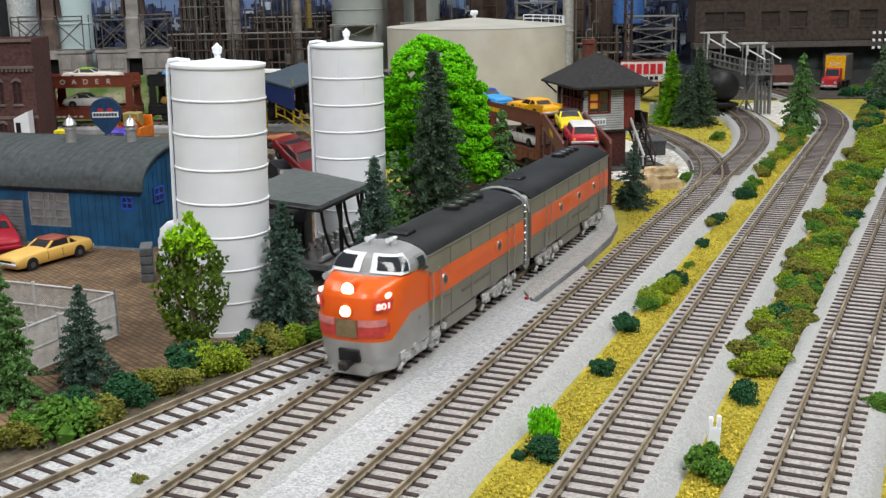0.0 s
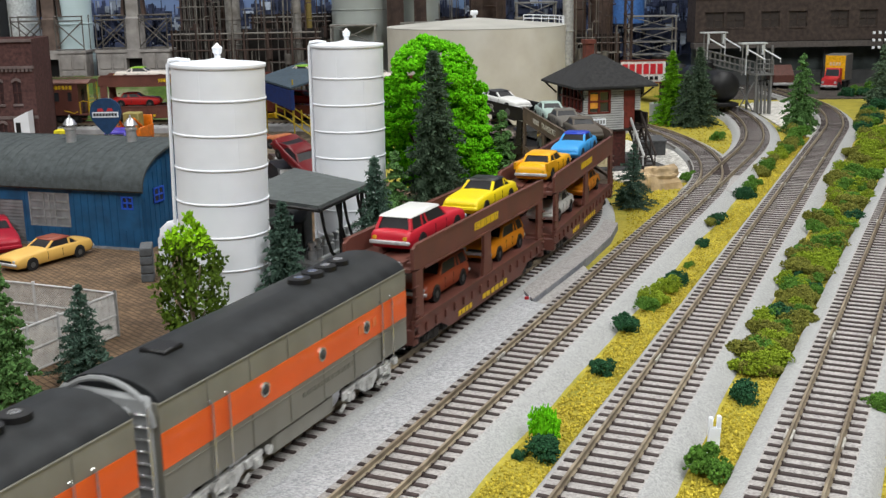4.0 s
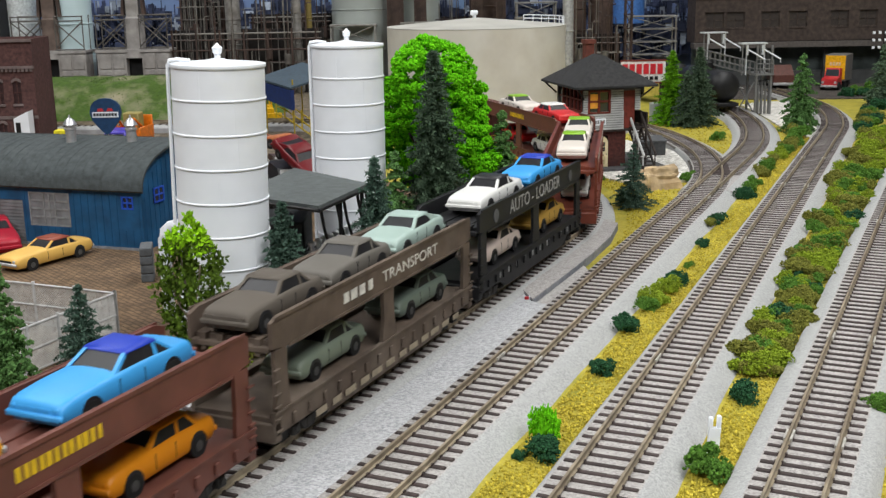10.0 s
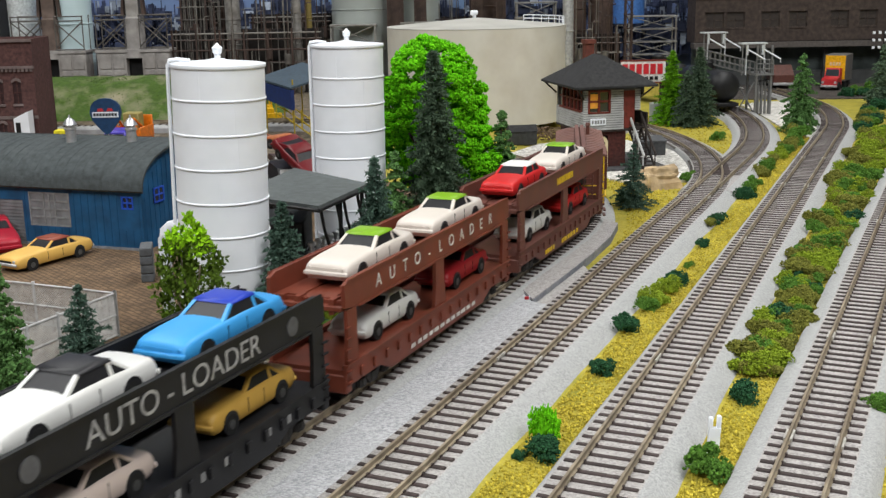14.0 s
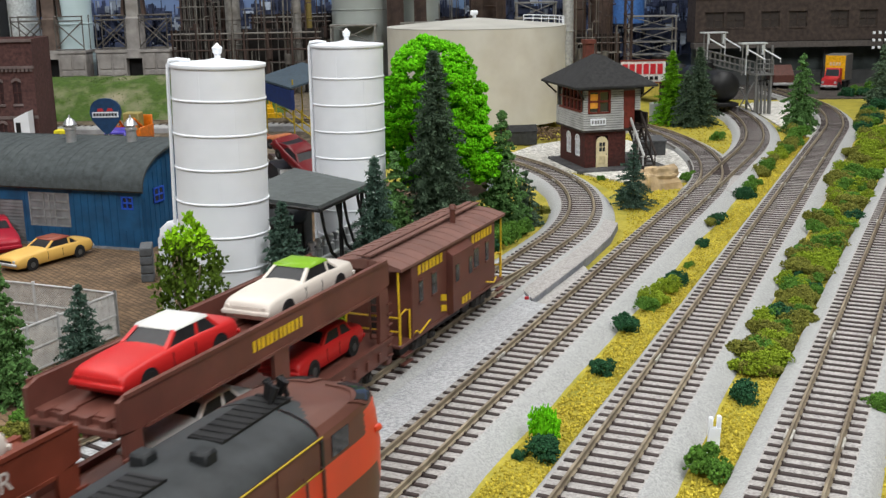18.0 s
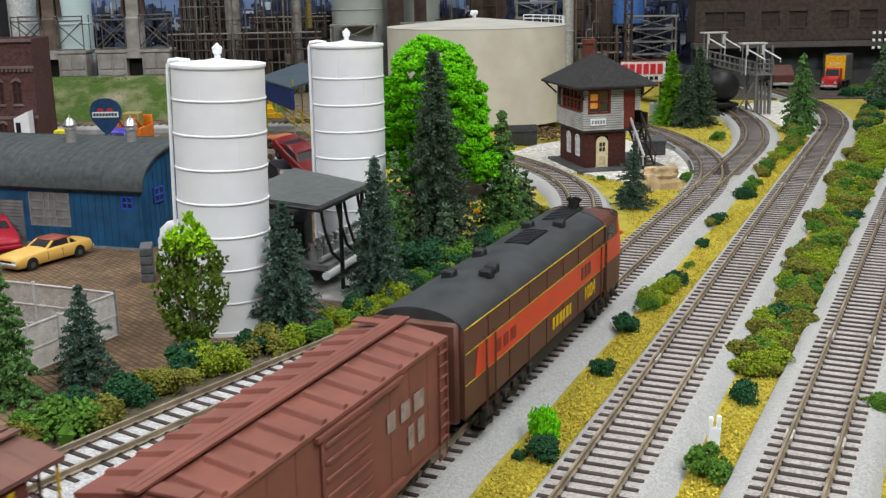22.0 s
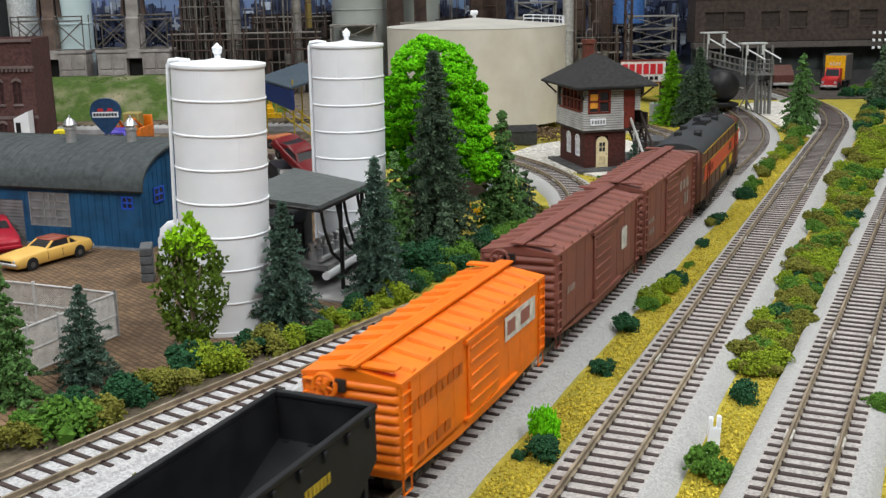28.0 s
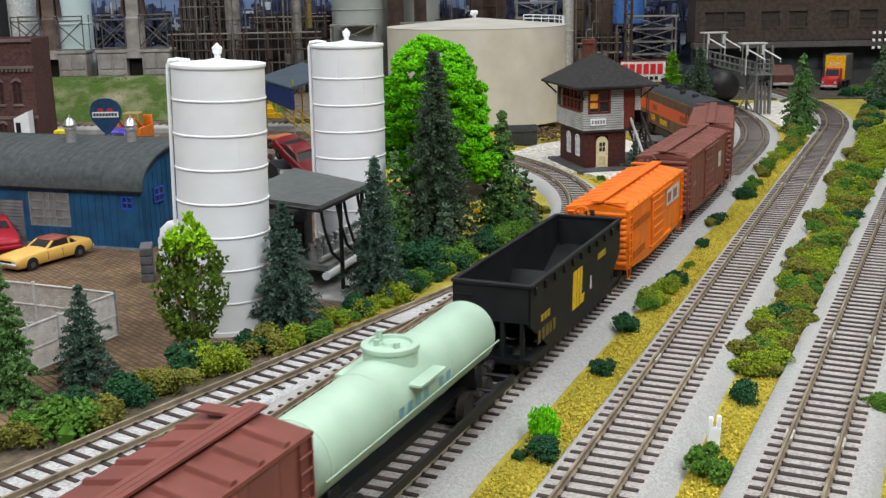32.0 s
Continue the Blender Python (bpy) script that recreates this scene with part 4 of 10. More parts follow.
def conifer(label, x, y, h, r, ma, kind, seed, bare=0.08, z=None):
    """A tapered trunk with whorls of drooping branches; bristle: wire-brush needles, foam: clumped boughs."""
    random.seed(seed)
    t = thing("conifer", label, "tree", P(x, y, gz(x, y) if z is None else z, 0, 0, random.uniform(0, 360)), "conifers on the layout")
    bm = bm_new()
    rod(bm, (0, 0, 0), (random.uniform(-1, 1), random.uniform(-1, 1), h * 0.97), h * 0.018 + 0.5, 0.25, 8)
    part("trunk", bm, M_bark, t)
    if kind == "bristle":
        blades = []
        tiers = max(12, int(h / 3.3))
        for i in range(tiers):
            f = i / (tiers - 1)
            z0 = h * (bare + (0.97 - bare) * f)
            reach = r * (0.07 + 0.93 * (1 - f) ** 0.8) * (0.86 + 0.14 * math.sin(i * 2.3))
            nb = 7 + int(7 * (1 - f))
            for k in range(nb):
                a = 2 * math.pi * (k + random.uniform(-0.35, 0.35)) / nb + i * 1.1
                L = reach * random.uniform(0.55, 1.14)
                out = Vector((math.cos(a), math.sin(a), 0))
                lift, droop = random.uniform(0.05, 0.3), random.uniform(0.10, 0.42)
                steps = max(5, int(L / (0.62 * (0.55 + h / 130))))
                for j in range(steps):
                    q = (j + 0.6) / steps
                    c = Vector((0, 0, z0)) + out * L * q + Vector((0, 0, L * (lift * q - droop * q * q)))
                    for _ in range(5):
                        d = (out * random.uniform(0.4, 1.0) + rnd_dir() * 0.85).normalized()
                        ln = random.uniform(1.8, 3.6) * (0.55 + h / 150) * (1.05 - 0.35 * q)
                        w = d.cross(rnd_dir()).normalized() * random.uniform(0.22, 0.46) * (0.6 + h / 160)
                        blades.append((c, c + d * ln, w))
        for _ in range(60):
            d = (Vector((0, 0, 1)) + rnd_dir() * 0.7).normalized()
            c = Vector((0, 0, h * random.uniform(0.90, 0.98)))
            blades.append((c, c + d * random.uniform(1.5, 3), d.orthogonal().normalized() * 0.3))
        ob = new("crown", blade_mesh("crown", blades, ma))
    else:
        spots = []
        nt = max(9, int(h / 6.0))
        for i in range(nt):
            f = i / (nt - 1)
            z0 = h * (bare + (0.96 - bare) * f)
            rr = r * (1 - f) ** 0.68 * (0.88 + 0.12 * math.cos(i * 2.1)) + r * 0.05
            nb = max(5, int(11 * (1 - f)) + 4)
            for k in range(nb):
                a = 2 * math.pi * k / nb + i * 0.7 + random.uniform(-0.25, 0.25)
                L = rr * random.uniform(0.62, 1.15)
                dz = random.uniform(-0.3, 0.3) * h / nt
                steps = max(3, int(L / 2.4))
                for j in range(steps):
                    q = (j + 0.5) / steps
                    for _ in range(10):
                        p = Vector((math.cos(a) * L * q, math.sin(a) * L * q, z0 + dz - q * q * rr * 0.34))
                        w = rnd_dir() * (1.3 + 0.022 * h) * (1 - 0.35 * q)
                        w.z *= 0.5
                        big = random.random() < 0.3
                        spots.append((p + w, (random.uniform(1.1, 1.8) if big else random.uniform(0.5, 0.9)) * (0.6 + h / 200)))
            spots.append((Vector((0, 0, z0)), rr * 0.36))
        for _ in range(25):
            spots.append((Vector((random.uniform(-1, 1), random.uniform(-1, 1), h * random.uniform(0.93, 1.0))), 0.8))
        ob = new("crown", bits_mesh("crown", spots, ma))
    ob.parent = t
    return t


conifer("dark green bristle fir beside the white silo", -78, 529, 66, 21.9, V_blue, "bristle", 11)
conifer("dark green bristle fir in front of the fence", -156, 457, 45, 18.8, V_blue, "bristle", 12)
conifer("mid green layered fir beside the fence", -182, 436, 60, 19.4, V_pine, "foam", 13, 0.1)
conifer("slender dark bristle fir beside the canopy", -36, 588, 78, 21.2, V_blue, "bristle", 14)
conifer("tall dark layered spruce in front of the bright tree", -4, 693, 128, 33, V_dark, "bristle", 15, 0.05)
conifer("mid green spruce behind the tall one", -29, 684, 66, 22, V_pine, "foam", 16, 0.02)
conifer("dark low spruce beside the tall one", 2, 672, 34, 18.0, V_dark, "foam", 26, 0.02)
conifer("mid green layered spruce on the inside of the curve", 41, 748, 83, 23.8, V_pine, "foam", 17, 0.04)
conifer("dark low spruce on the inside of the curve", 58, 765, 38, 17.5, V_dark, "foam", 18, 0.0)
conifer("dark green fir in front of the signal tower", 143, 818, 48, 19.5, V_blue, "bristle", 19, 0.04)
conifer("bright green slender fir behind the tower", 270, 1300, 86, 29, V_bright2, "bristle", 20, 0.02)
conifer("dark green fir on the island of turf", 299, 1288, 90, 31, V_dark, "bristle", 21, 0.02)
conifer("dark green fir on the island of turf", 283, 1278, 64, 28, V_dark, "bristle", 22, 0.02)
conifer("mid green spruce between the far tracks", 393, 1211, 86, 27.5, V_pine, "foam", 23, 0.03)
conifer("dark green fir beside the dock road", 566, 1430, 80, 27.5, V_dark, "foam", 24, 0.03)
conifer("green fir beside the dock road", 600, 1500, 60, 27.5, V_dark, "foam", 25, 0.03)


def bright_tree():
    random.seed(31)
    t = thing("broadleaf_tree", "vivid green clumped broadleaf tree behind the spruces", "tree", P(-6, 752, GROUND))
    bm = bm_new()
    rod(bm, (0, 0, 0), (0, 0, 70), 4.2, 2.6, 10)
    for a, l, z in ((0.3, 24, 40), (2.2, 22, 50), (4.1, 26, 45), (5.3, 20, 58)):
        rod(bm, (0, 0, z), (math.cos(a) * l, math.sin(a) * l, z + 26), 2.0, 0.8, 7)
    part("trunk", bm, M_bark, t)
    lumps = [(Vector((0, 0, 104)), 29), (Vector((12, 4, 88)), 26), (Vector((-16, 2, 82)), 25), (Vector((-20, 0, 60)), 19), (Vector((17, 0, 66)), 22),
             (Vector((30, -4, 50)), 16), (Vector((34, -6, 44)), 10), (Vector((-6, 0, 46)), 18), (Vector((2, 6, 70)), 26)]
    spots = []
    for c, r in lumps:
        spots.append((c, r * 0.5))
        for _ in range(40):
            spots.append((c + rnd_dir() * r * random.uniform(0.45, 0.7), r * random.uniform(0.12, 0.2)))
        # knobbly clumps of leaf flock over each mass, with dark gaps between them
        clumps = []
        for _ in range(400):
            d = rnd_dir()
            q = c + d * r * random.uniform(0.80, 0.95)
            if d.z > -0.75 and all((q - o).length > 6.0 for o in clumps) and all((q - oc).length > orr * 0.72 for oc, orr in lumps):
                clumps.append(q)
        for q in clumps:
            rr = random.uniform(3.2, 5.2)
            for _ in range(int(rr * rr * 5.2)):
                d = rnd_dir()
                spots.append((q + Vector((d.x * rr, d.y * rr, d.z * rr * 0.72)) * random.uniform(0.75, 1.12), random.uniform(0.75, 1.45)))
    ob = new("crown", bits_mesh("crown", spots, V_bright))
    ob.parent = t


bright_tree()


def leafy_tree():
    random.seed(32)
    t = thing("broadleaf_tree", "small oval tree, lime leaves above and olive below, beside the silo", "tree", P(-116, 492, -5.2) @ Matrix.Diagonal((0.76, 0.76, 0.93, 1)))
    bm = bm_new()
    pipe(bm, [(0, 0, 0), (0.6, 0, 12), (-0.5, 0, 26), (0.3, 0, 48)], 1.3, 7)
    for a, z, l in ((0.2, 12, 14), (1.9, 14, 15), (3.4, 16, 14), (4.6, 20, 13), (5.6, 24, 13), (2.6, 30, 9)):
        pipe(bm, [(0, 0, z), (math.cos(a) * l * 0.5, math.sin(a) * l * 0.5, z + 10), (math.cos(a) * l * 0.8, math.sin(a) * l * 0.8, z + 24)], 0.55, 5)
    part("trunk", bm, M_twig, t, "pale branching stem")
    bm = bm_new()
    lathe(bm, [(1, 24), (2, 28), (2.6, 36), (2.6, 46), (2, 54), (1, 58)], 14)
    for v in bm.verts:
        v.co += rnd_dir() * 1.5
    part("inner_crown", bm, V_oliveleaf, t, "shaded inner foliage")
    # crown lighter green towards the top, darker olive below
    for nm, lo, hi, n, ma in (("upper_crown", 54, 72, 1600, V_lime), ("lower_crown", 9, 60, 4600, V_oliveleaf)):
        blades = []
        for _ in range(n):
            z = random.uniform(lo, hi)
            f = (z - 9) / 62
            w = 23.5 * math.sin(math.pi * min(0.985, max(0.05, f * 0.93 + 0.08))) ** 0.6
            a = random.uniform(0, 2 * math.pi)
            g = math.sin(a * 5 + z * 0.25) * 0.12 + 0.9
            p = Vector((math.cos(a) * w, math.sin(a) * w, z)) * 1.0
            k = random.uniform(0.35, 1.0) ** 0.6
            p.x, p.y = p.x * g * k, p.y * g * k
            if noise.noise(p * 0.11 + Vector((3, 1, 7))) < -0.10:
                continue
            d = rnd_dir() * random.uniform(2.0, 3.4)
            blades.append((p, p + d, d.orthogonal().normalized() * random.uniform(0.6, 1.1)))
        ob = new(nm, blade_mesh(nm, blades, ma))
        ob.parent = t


leafy_tree()

random.seed(77)
# hedge between siding and yard
for k, x, y, r in (("olive", -163, 390, 9), ("green", -147, 400, 13), ("olive", -134, 408, 11), ("green", -158, 402, 10), ("dark", -151, 428, 9), ("dark", -132, 432, 11), ("olive", -127, 447, 9), ("dark", -118, 470, 12),
                   ("olive", -116, 446, 10), ("dark", -107, 480, 10), ("yellow", -108, 466, 11), ("yellow", -97, 476, 9), ("dark", -92, 500, 9), ("olive", -84, 497, 10), ("yellow", -77, 502, 9), ("green", -67, 512, 9),
                   ("green", -60, 520, 7), ("yellow", -56, 540, 8), ("dark", -46, 556, 9), ("yellow", -41, 556, 7), ("green", -50, 545, 6), ("yellow", -27, 580, 9), ("yellow", -33, 572, 7), ("dark", -20, 600, 10), ("flower", -13, 625, 5),
                   ("dark", -5, 640, 10), ("green", 3, 650, 11), ("green", 13, 668, 11), ("dark", 24, 690, 12), ("green", 33, 700, 11), ("green", 42, 716, 11), ("olive", 66, 782, 9), ("yellow", 62, 768, 6), ("green", 54, 742, 9),
                   ("dark", 30, 728, 8), ("green", 50, 728, 9), ("dark", -20, 640, 14), ("dark", -6, 662, 13), ("flower", 20, 815, 6), ("flower", 26, 806, 5), ("flower", 36, 790, 4.5), ("dark", -4, 622, 8), ("green", -14, 612, 8), ("dark", 6, 640, 9), ("green", -22, 600, 7), ("yellow", 0, 634, 6), ("green", 68, 800, 7)):
    bush(k, x, y, r)
# between second and third track
for k, x, y, r in (("dark", 167, 690, 5), ("dark", 191, 758, 7), ("olive", 184, 748, 6), ("dark", 131, 604, 7), ("yellow", 122, 588, 8), ("yellow", 112, 566, 7), ("green", 106, 554, 6), ("dark", 89, 520, 8), ("dark", 69, 458, 6), ("dark", 67, 470, 2.5),
                   ("dark", 36, 374, 8), ("dark", 26, 372, 3), ("dark", 236, 848, 8), ("green", 244, 868, 8), ("olive", 275, 945, 8), ("green", 258, 905, 7), ("green", 290, 975, 9), ("olive", 300, 1000, 8), ("yellow", 316, 1035, 9),
                   ("green", 330, 1060, 9), ("olive", 345, 1090, 10), ("green", 358, 1120, 10), ("green", 375, 1160, 11), ("olive", 382, 1190, 10), ("green", 146, 640, 3)):
    bush(k, x, y, r, tall=1.25 if k == "dark" and r > 9 else 1.0)
for k, x, y, r in (("vivid", 37, 386, 5.5),):
    bush(k, x, y, r, tall=2.3)
# dense strip between third and fourth track
for k, x, y, r in (("green", 90, 356, 9.5), ("dark", 120, 424, 7.5), ("yellow", 133, 458, 8), ("olive", 141, 466, 7)):
    bush(k, x, y, r)
bush("olive", -105.8, 352, 2.4, z=-2.4)
for i in range(195):
    a = 470 + 800 * (i / 195) ** 1.25
    w = 0.8 * (1.5 + 0.0155 * a)
    o = -65.8 + 0.0125 * a + random.uniform(-w, w)
    q = on(o, a)
    k = random.choices(("olive", "green", "yellow", "dark"), (5, 3.5, 4, 0.7))[0]
    bush(k, q.x, q.y, random.uniform(3.6, 8.0) * (1 + (a - 450) / 1600))
# beyond the fourth track, and single ones
for k, x, y, r in (("green", 169, 404, 8), ("dark", 300, 640, 8), ("green", 330, 700, 9), ("green", 292, 1164, 9), ("dark", 139, 846, 6), ("green", 137, 938, 4), ("green", 207, 925, 7), ("green", 214, 938, 6)):
    bush(k, x, y, r)
for i in range(26):
    a = 560 + i * 34
    q = on(-40.6 + 0.0283 * a + 36 + random.uniform(0, 34), a)
    bush(random.choice(("green", "olive", "dark", "yellow")), q.x, q.y, random.uniform(6, 12))
for i in range(22):
    bush(random.choice(("green", "dark", "dark")), random.uniform(545, 720), random.uniform(1380, 1600), random.uniform(10, 18))
for i in range(16):
    q = on(-75 + random.uniform(0, 14), 1290 + i * 9)
    bush(random.choice(("green", "dark", "olive")), q.x, q.y, random.uniform(7, 12))


def turf():
    """Loose turf tufts that break up the flat ground between the tracks."""
    random.seed(5)
    spots = []
    for _ in range(42000):
        a = 230 + 1000 * random.random() ** 1.5
        strip = random.random()
        if strip < 0.45:
            o = random.uniform(-131, -110)
        elif strip < 0.85:
            o = random.uniform(-67 - 0.003 * a, -64 + 0.028 * a)
        else:
            o = random.uniform(-18, 20)
        q = on(o, a)
        spots.append((Vector((q.x, q.y, GROUND + random.uniform(-0.3, 0.4))), random.choice((random.uniform(0.22, 0.5), random.uniform(0.22, 0.5), random.uniform(0.5, 0.95)))))
    for _ in range(4500):
        th = random.uniform(-0.4, 0.5)
        rr = random.uniform(428, 470)
        spots.append((Vector((-290 + rr * math.cos(th), 850 + rr * math.sin(th), GROUND + random.uniform(-0.4, 0.4))), random.uniform(0.4, 0.9)))
    for _ in range(9000):
        x, y = random.uniform(140, 470), random.uniform(820, 1420)
        spots.append((Vector((x, y, GROUND + random.uniform(-0.5, 0.5))), random.uniform(0.5, 1.4)))
    o = new("turf_tufts", bits_mesh("turf_tufts", spots, leafmat("dry_turf", (0.57, 0.455, 0.06), (0.31, 0.265, 0.03), 0.4)))
    tagged(o, "loose tufts of yellow-olive turf between the tracks", "turf", kind="stuff")


turf()

# ---- far scenery: printed sky, refinery, warehouse ----
def sky_print():
    m = bpy.data.materials.new("printed_sky")
    m.use_nodes = True
    nt = m.node_tree
    n, l = nt.nodes, nt.links
    bs = n["Principled BSDF"]
    bs.inputs["Roughness"].default_value = 0.8
    vec = n.new("ShaderNodeTexCoord").outputs["Object"]
    sp = n.new("ShaderNodeSeparateXYZ")
    l.new(vec, sp.inputs[0])
    mr = n.new("ShaderNodeMapRange")
    mr.inputs[1].default_value, mr.inputs[2].default_value = 0.02, 0.26
    l.new(sp.outputs[2], mr.inputs[0])
    mix = n.new("ShaderNodeMix")
    mix.data_type = "RGBA"
    mix.inputs[6].default_value, mix.inputs[7].default_value = (0.26, 0.34, 0.52, 1), (0.12, 0.23, 0.56, 1)
    l.new(mr.outputs[0], mix.inputs[0])
    nz = n.new("ShaderNodeTexNoise")
    nz.inputs["Scale"].default_value = 9
    l.new(vec, nz.inputs["Vector"])
    m2 = n.new("ShaderNodeMix")
    m2.data_type = "RGBA"
    m2.blend_type = "MULTIPLY"
    m2.inputs[0].default_value = 0.3
    l.new(mix.outputs[2], m2.inputs[6])
    l.new(nz.outputs["Color"], m2.inputs[7])
    l.new(m2.outputs[2], bs.inputs["Base Color"])
    return m


bm = bm_new()
box(bm, -1500, 1500, 1990, 1996, -100, 520)
tagged(part("backdrop", bm, sky_print(), smooth=0), "printed blue sky backdrop behind the layout", "backdrop", kind="structure")

M_steel = mat("grey_refinery_steel", (0.30, 0.29, 0.27), 0.6, 0.2, 0.2, 100, dirt=(0.09, 0.06, 0.045), dscale=30, damt=0.6)
M_darksteel = mat("dark_weathered_steel", (0.13, 0.12, 0.11), 0.6, 0.1, 0.2, 100, dirt=(0.06, 0.045, 0.035), dscale=30, damt=0.6)
M_pipe = mat("dull_process_pipe", (0.24, 0.225, 0.20), 0.55, 0.2, 0.15, 100, dirt=(0.10, 0.075, 0.055), dscale=30, damt=0.6)
M_gloom = mat("gloom_panel", (0.020, 0.017, 0.016), 0.8, 0, 0.3, 60, dirt=(0.05, 0.042, 0.035), dscale=45, damt=0.6)
M_rust = mat("rusty_brown_vessel", (0.085, 0.055, 0.045), 0.7, 0.1, 0.25, 60, dirt=(0.04, 0.028, 0.025), dscale=25, damt=0.6)
M_concrete = mat("weathered_concrete", (0.37, 0.35, 0.335), 0.85, 0, 0.15, 60, dirt=(0.16, 0.14, 0.125), dscale=28, damt=0.6)
M_paletank = mat("pale_tank_paint", (0.34, 0.37, 0.35), 0.5, 0, 0.08, 20, dirt=(0.2, 0.2, 0.18), dscale=15, damt=0.4)
M_cyan = mat("pale_cyan_vessel", (0.56, 0.70, 0.73), 0.4, 0, 0.05, 15)
M_haze = mat("blue_distant_plant", (0.055, 0.07, 0.13), 0.8, 0, 0.25, 80, col2=(0.02, 0.028, 0.06), island=0.5)
M_haze2 = mat("pale_distant_plant", (0.32, 0.37, 0.45), 0.8, 0, 0.2, 80, island=0.4)
M_warehouse = mat("dark_brown_brickwork", (0.068, 0.050, 0.042), 0.85, 0, 0.2, 150, bump=0.3, dirt=(0.030, 0.023, 0.021), dscale=12, damt=0.6)
M_wallgreen = mat("dim_green_wall", (0.075, 0.092, 0.090), 0.8, 0, 0.2, 40)
M_ledge = mat("grey_ledge", (0.075, 0.078, 0.078), 0.85, 0, 0.15, 60)


def distant_plant():
    """The small blue clutter of the printed refinery: frames, towers and pipes close before the sky."""
    random.seed(41)
    for nm, ma, cnt in (("distant_plant", M_haze, 2600), ("distant_plant", M_haze2, 520)):
        bm = bm_new()
        for _ in range(cnt):
            x = random.uniform(-700, 440)
            w = random.choice((1.0, 1.0, 1.2, 2, 3, 8, 14, 22))
            zb = random.uniform(30, 122)
            hgt = random.choice((3, 4, 8, 22, 40)) * random.uniform(0.6, 1.4)
            if w > 5 and hgt > 24:
                hgt *= 0.5
            top = min(zb + hgt, 140)
            y = random.uniform(1930, 1980)
            box(bm, x, x + w * random.uniform(0.7, 1.5), y, y + 4, zb, top)
        tagged(part(nm, bm, ma, smooth=0), "hazy blue clutter of distant refinery plant", "plant", kind="stuff")
    bm = bm_new()
    box(bm, -1400, 400, 1982, 1988, -60, 96)
    tagged(part("distant_haze", bm, M_haze, smooth=0), "dark blue band of distant works", "backdrop", kind="structure")


distant_plant()


def furnace_house(x, y, z, label, w=100, ma=None):
    """Concrete cellar with panels and a doorway, braced steel frames and a stack above."""
    t = thing("furnace_house", label, "refinery structure", P(x, y, z), "refinery structures")
    d = 60
    for x0, x1 in ((0, w * 0.40), (w * 0.62, w)):
        bm = bm_new()
        box(bm, x0, x1, 0, d, -60, 36)
        b = part("cellar_block", bm, M_concrete, t, smooth=0)
        for k in range(2):
            a = x0 + 3 + k * (x1 - x0 - 3) / 2
            for z0, z1 in ((3, 10), (11.5, 32)):
                bm = bm_new()
                bbox(bm, a, a + (x1 - x0) / 2 - 4, -1.2, 0.2, z0, z1, 0.6)
                part("wall_panel", bm, M_concrete, b)
        bm = bm_new()
        box(bm, x0 - 1.5, x1 + 1.5, -2, d, 34, 37.5)
        part("cornice", bm, M_concrete, t, smooth=0)
    bm = bm_new()
    box(bm, w * 0.40, w * 0.62, 14, d, -60, 38)
    part("doorway_recess", bm, M_black, t, smooth=0)
    bm = bm_new()
    box(bm, w * 0.40, w * 0.62, 0, d, 26, 38)
    part("lintel", bm, M_concrete, t, smooth=0)
    for x0, x1 in ((0, w * 0.42), (w * 0.60, w)):
        for a, b in (((x0 + 1, 40), (x0 + 1, 84)), ((x1 - 1, 40), (x1 - 1, 84)), ((x0, 84), (x1, 84)), ((x0, 39), (x1, 39)), ((x0, 78), (x1, 78)), ((x0 + 1, 42), (x1 - 1, 77)), ((x0 + 1, 77), (x1 - 1, 42))):
            for yy in (1, d * 0.5):
                bm = bm_new()
                rod(bm, (a[0], yy, a[1]), (b[0], yy, b[1]), 0.9, n=6)
                part("brace", bm, M_darksteel, t)
    bm = bm_new()
    loft(bm, [[(w * 0.41 + k, 6 + k, zz), (w * 0.61 - k, 6 + k, zz), (w * 0.61 - k, d * 0.5, zz), (w * 0.41 + k, d * 0.5, zz)] for zz, k in ((38, 0), (80, 0), (82, 1.5), (125, 1.5), (200, 3))])
    part("chimney", bm, ma or M_concrete, t, smooth=20)
    for s in (w * 0.37, w * 0.66):
        bm = bm_new()
        hull(bm, [(s - 2, 8, 84), (s + 2, 8, 84), (s - 2, 20, 84), (s + 2, 20, 84), (w * 0.51 + (s - w * 0.51) * 0.55 - 1, 10, 190), (w * 0.51 + (s - w * 0.51) * 0.55 + 1, 10, 190), (w * 0.51 + (s - w * 0.51) * 0.55, 20, 190)])
        part("stack_rib", bm, M_rust, t, smooth=0)
    return t


furnace_house(-590, 1560, 40, "weathered concrete furnace house with braced steel frames", ma=mat("rust_washed_concrete", (0.17, 0.125, 0.105), 0.85, 0, 0.2, 60, dirt=(0.09, 0.06, 0.05), dscale=25, damt=0.6))
furnace_house(-474, 1560, 40, "weathered concrete furnace house with a dark doorway")


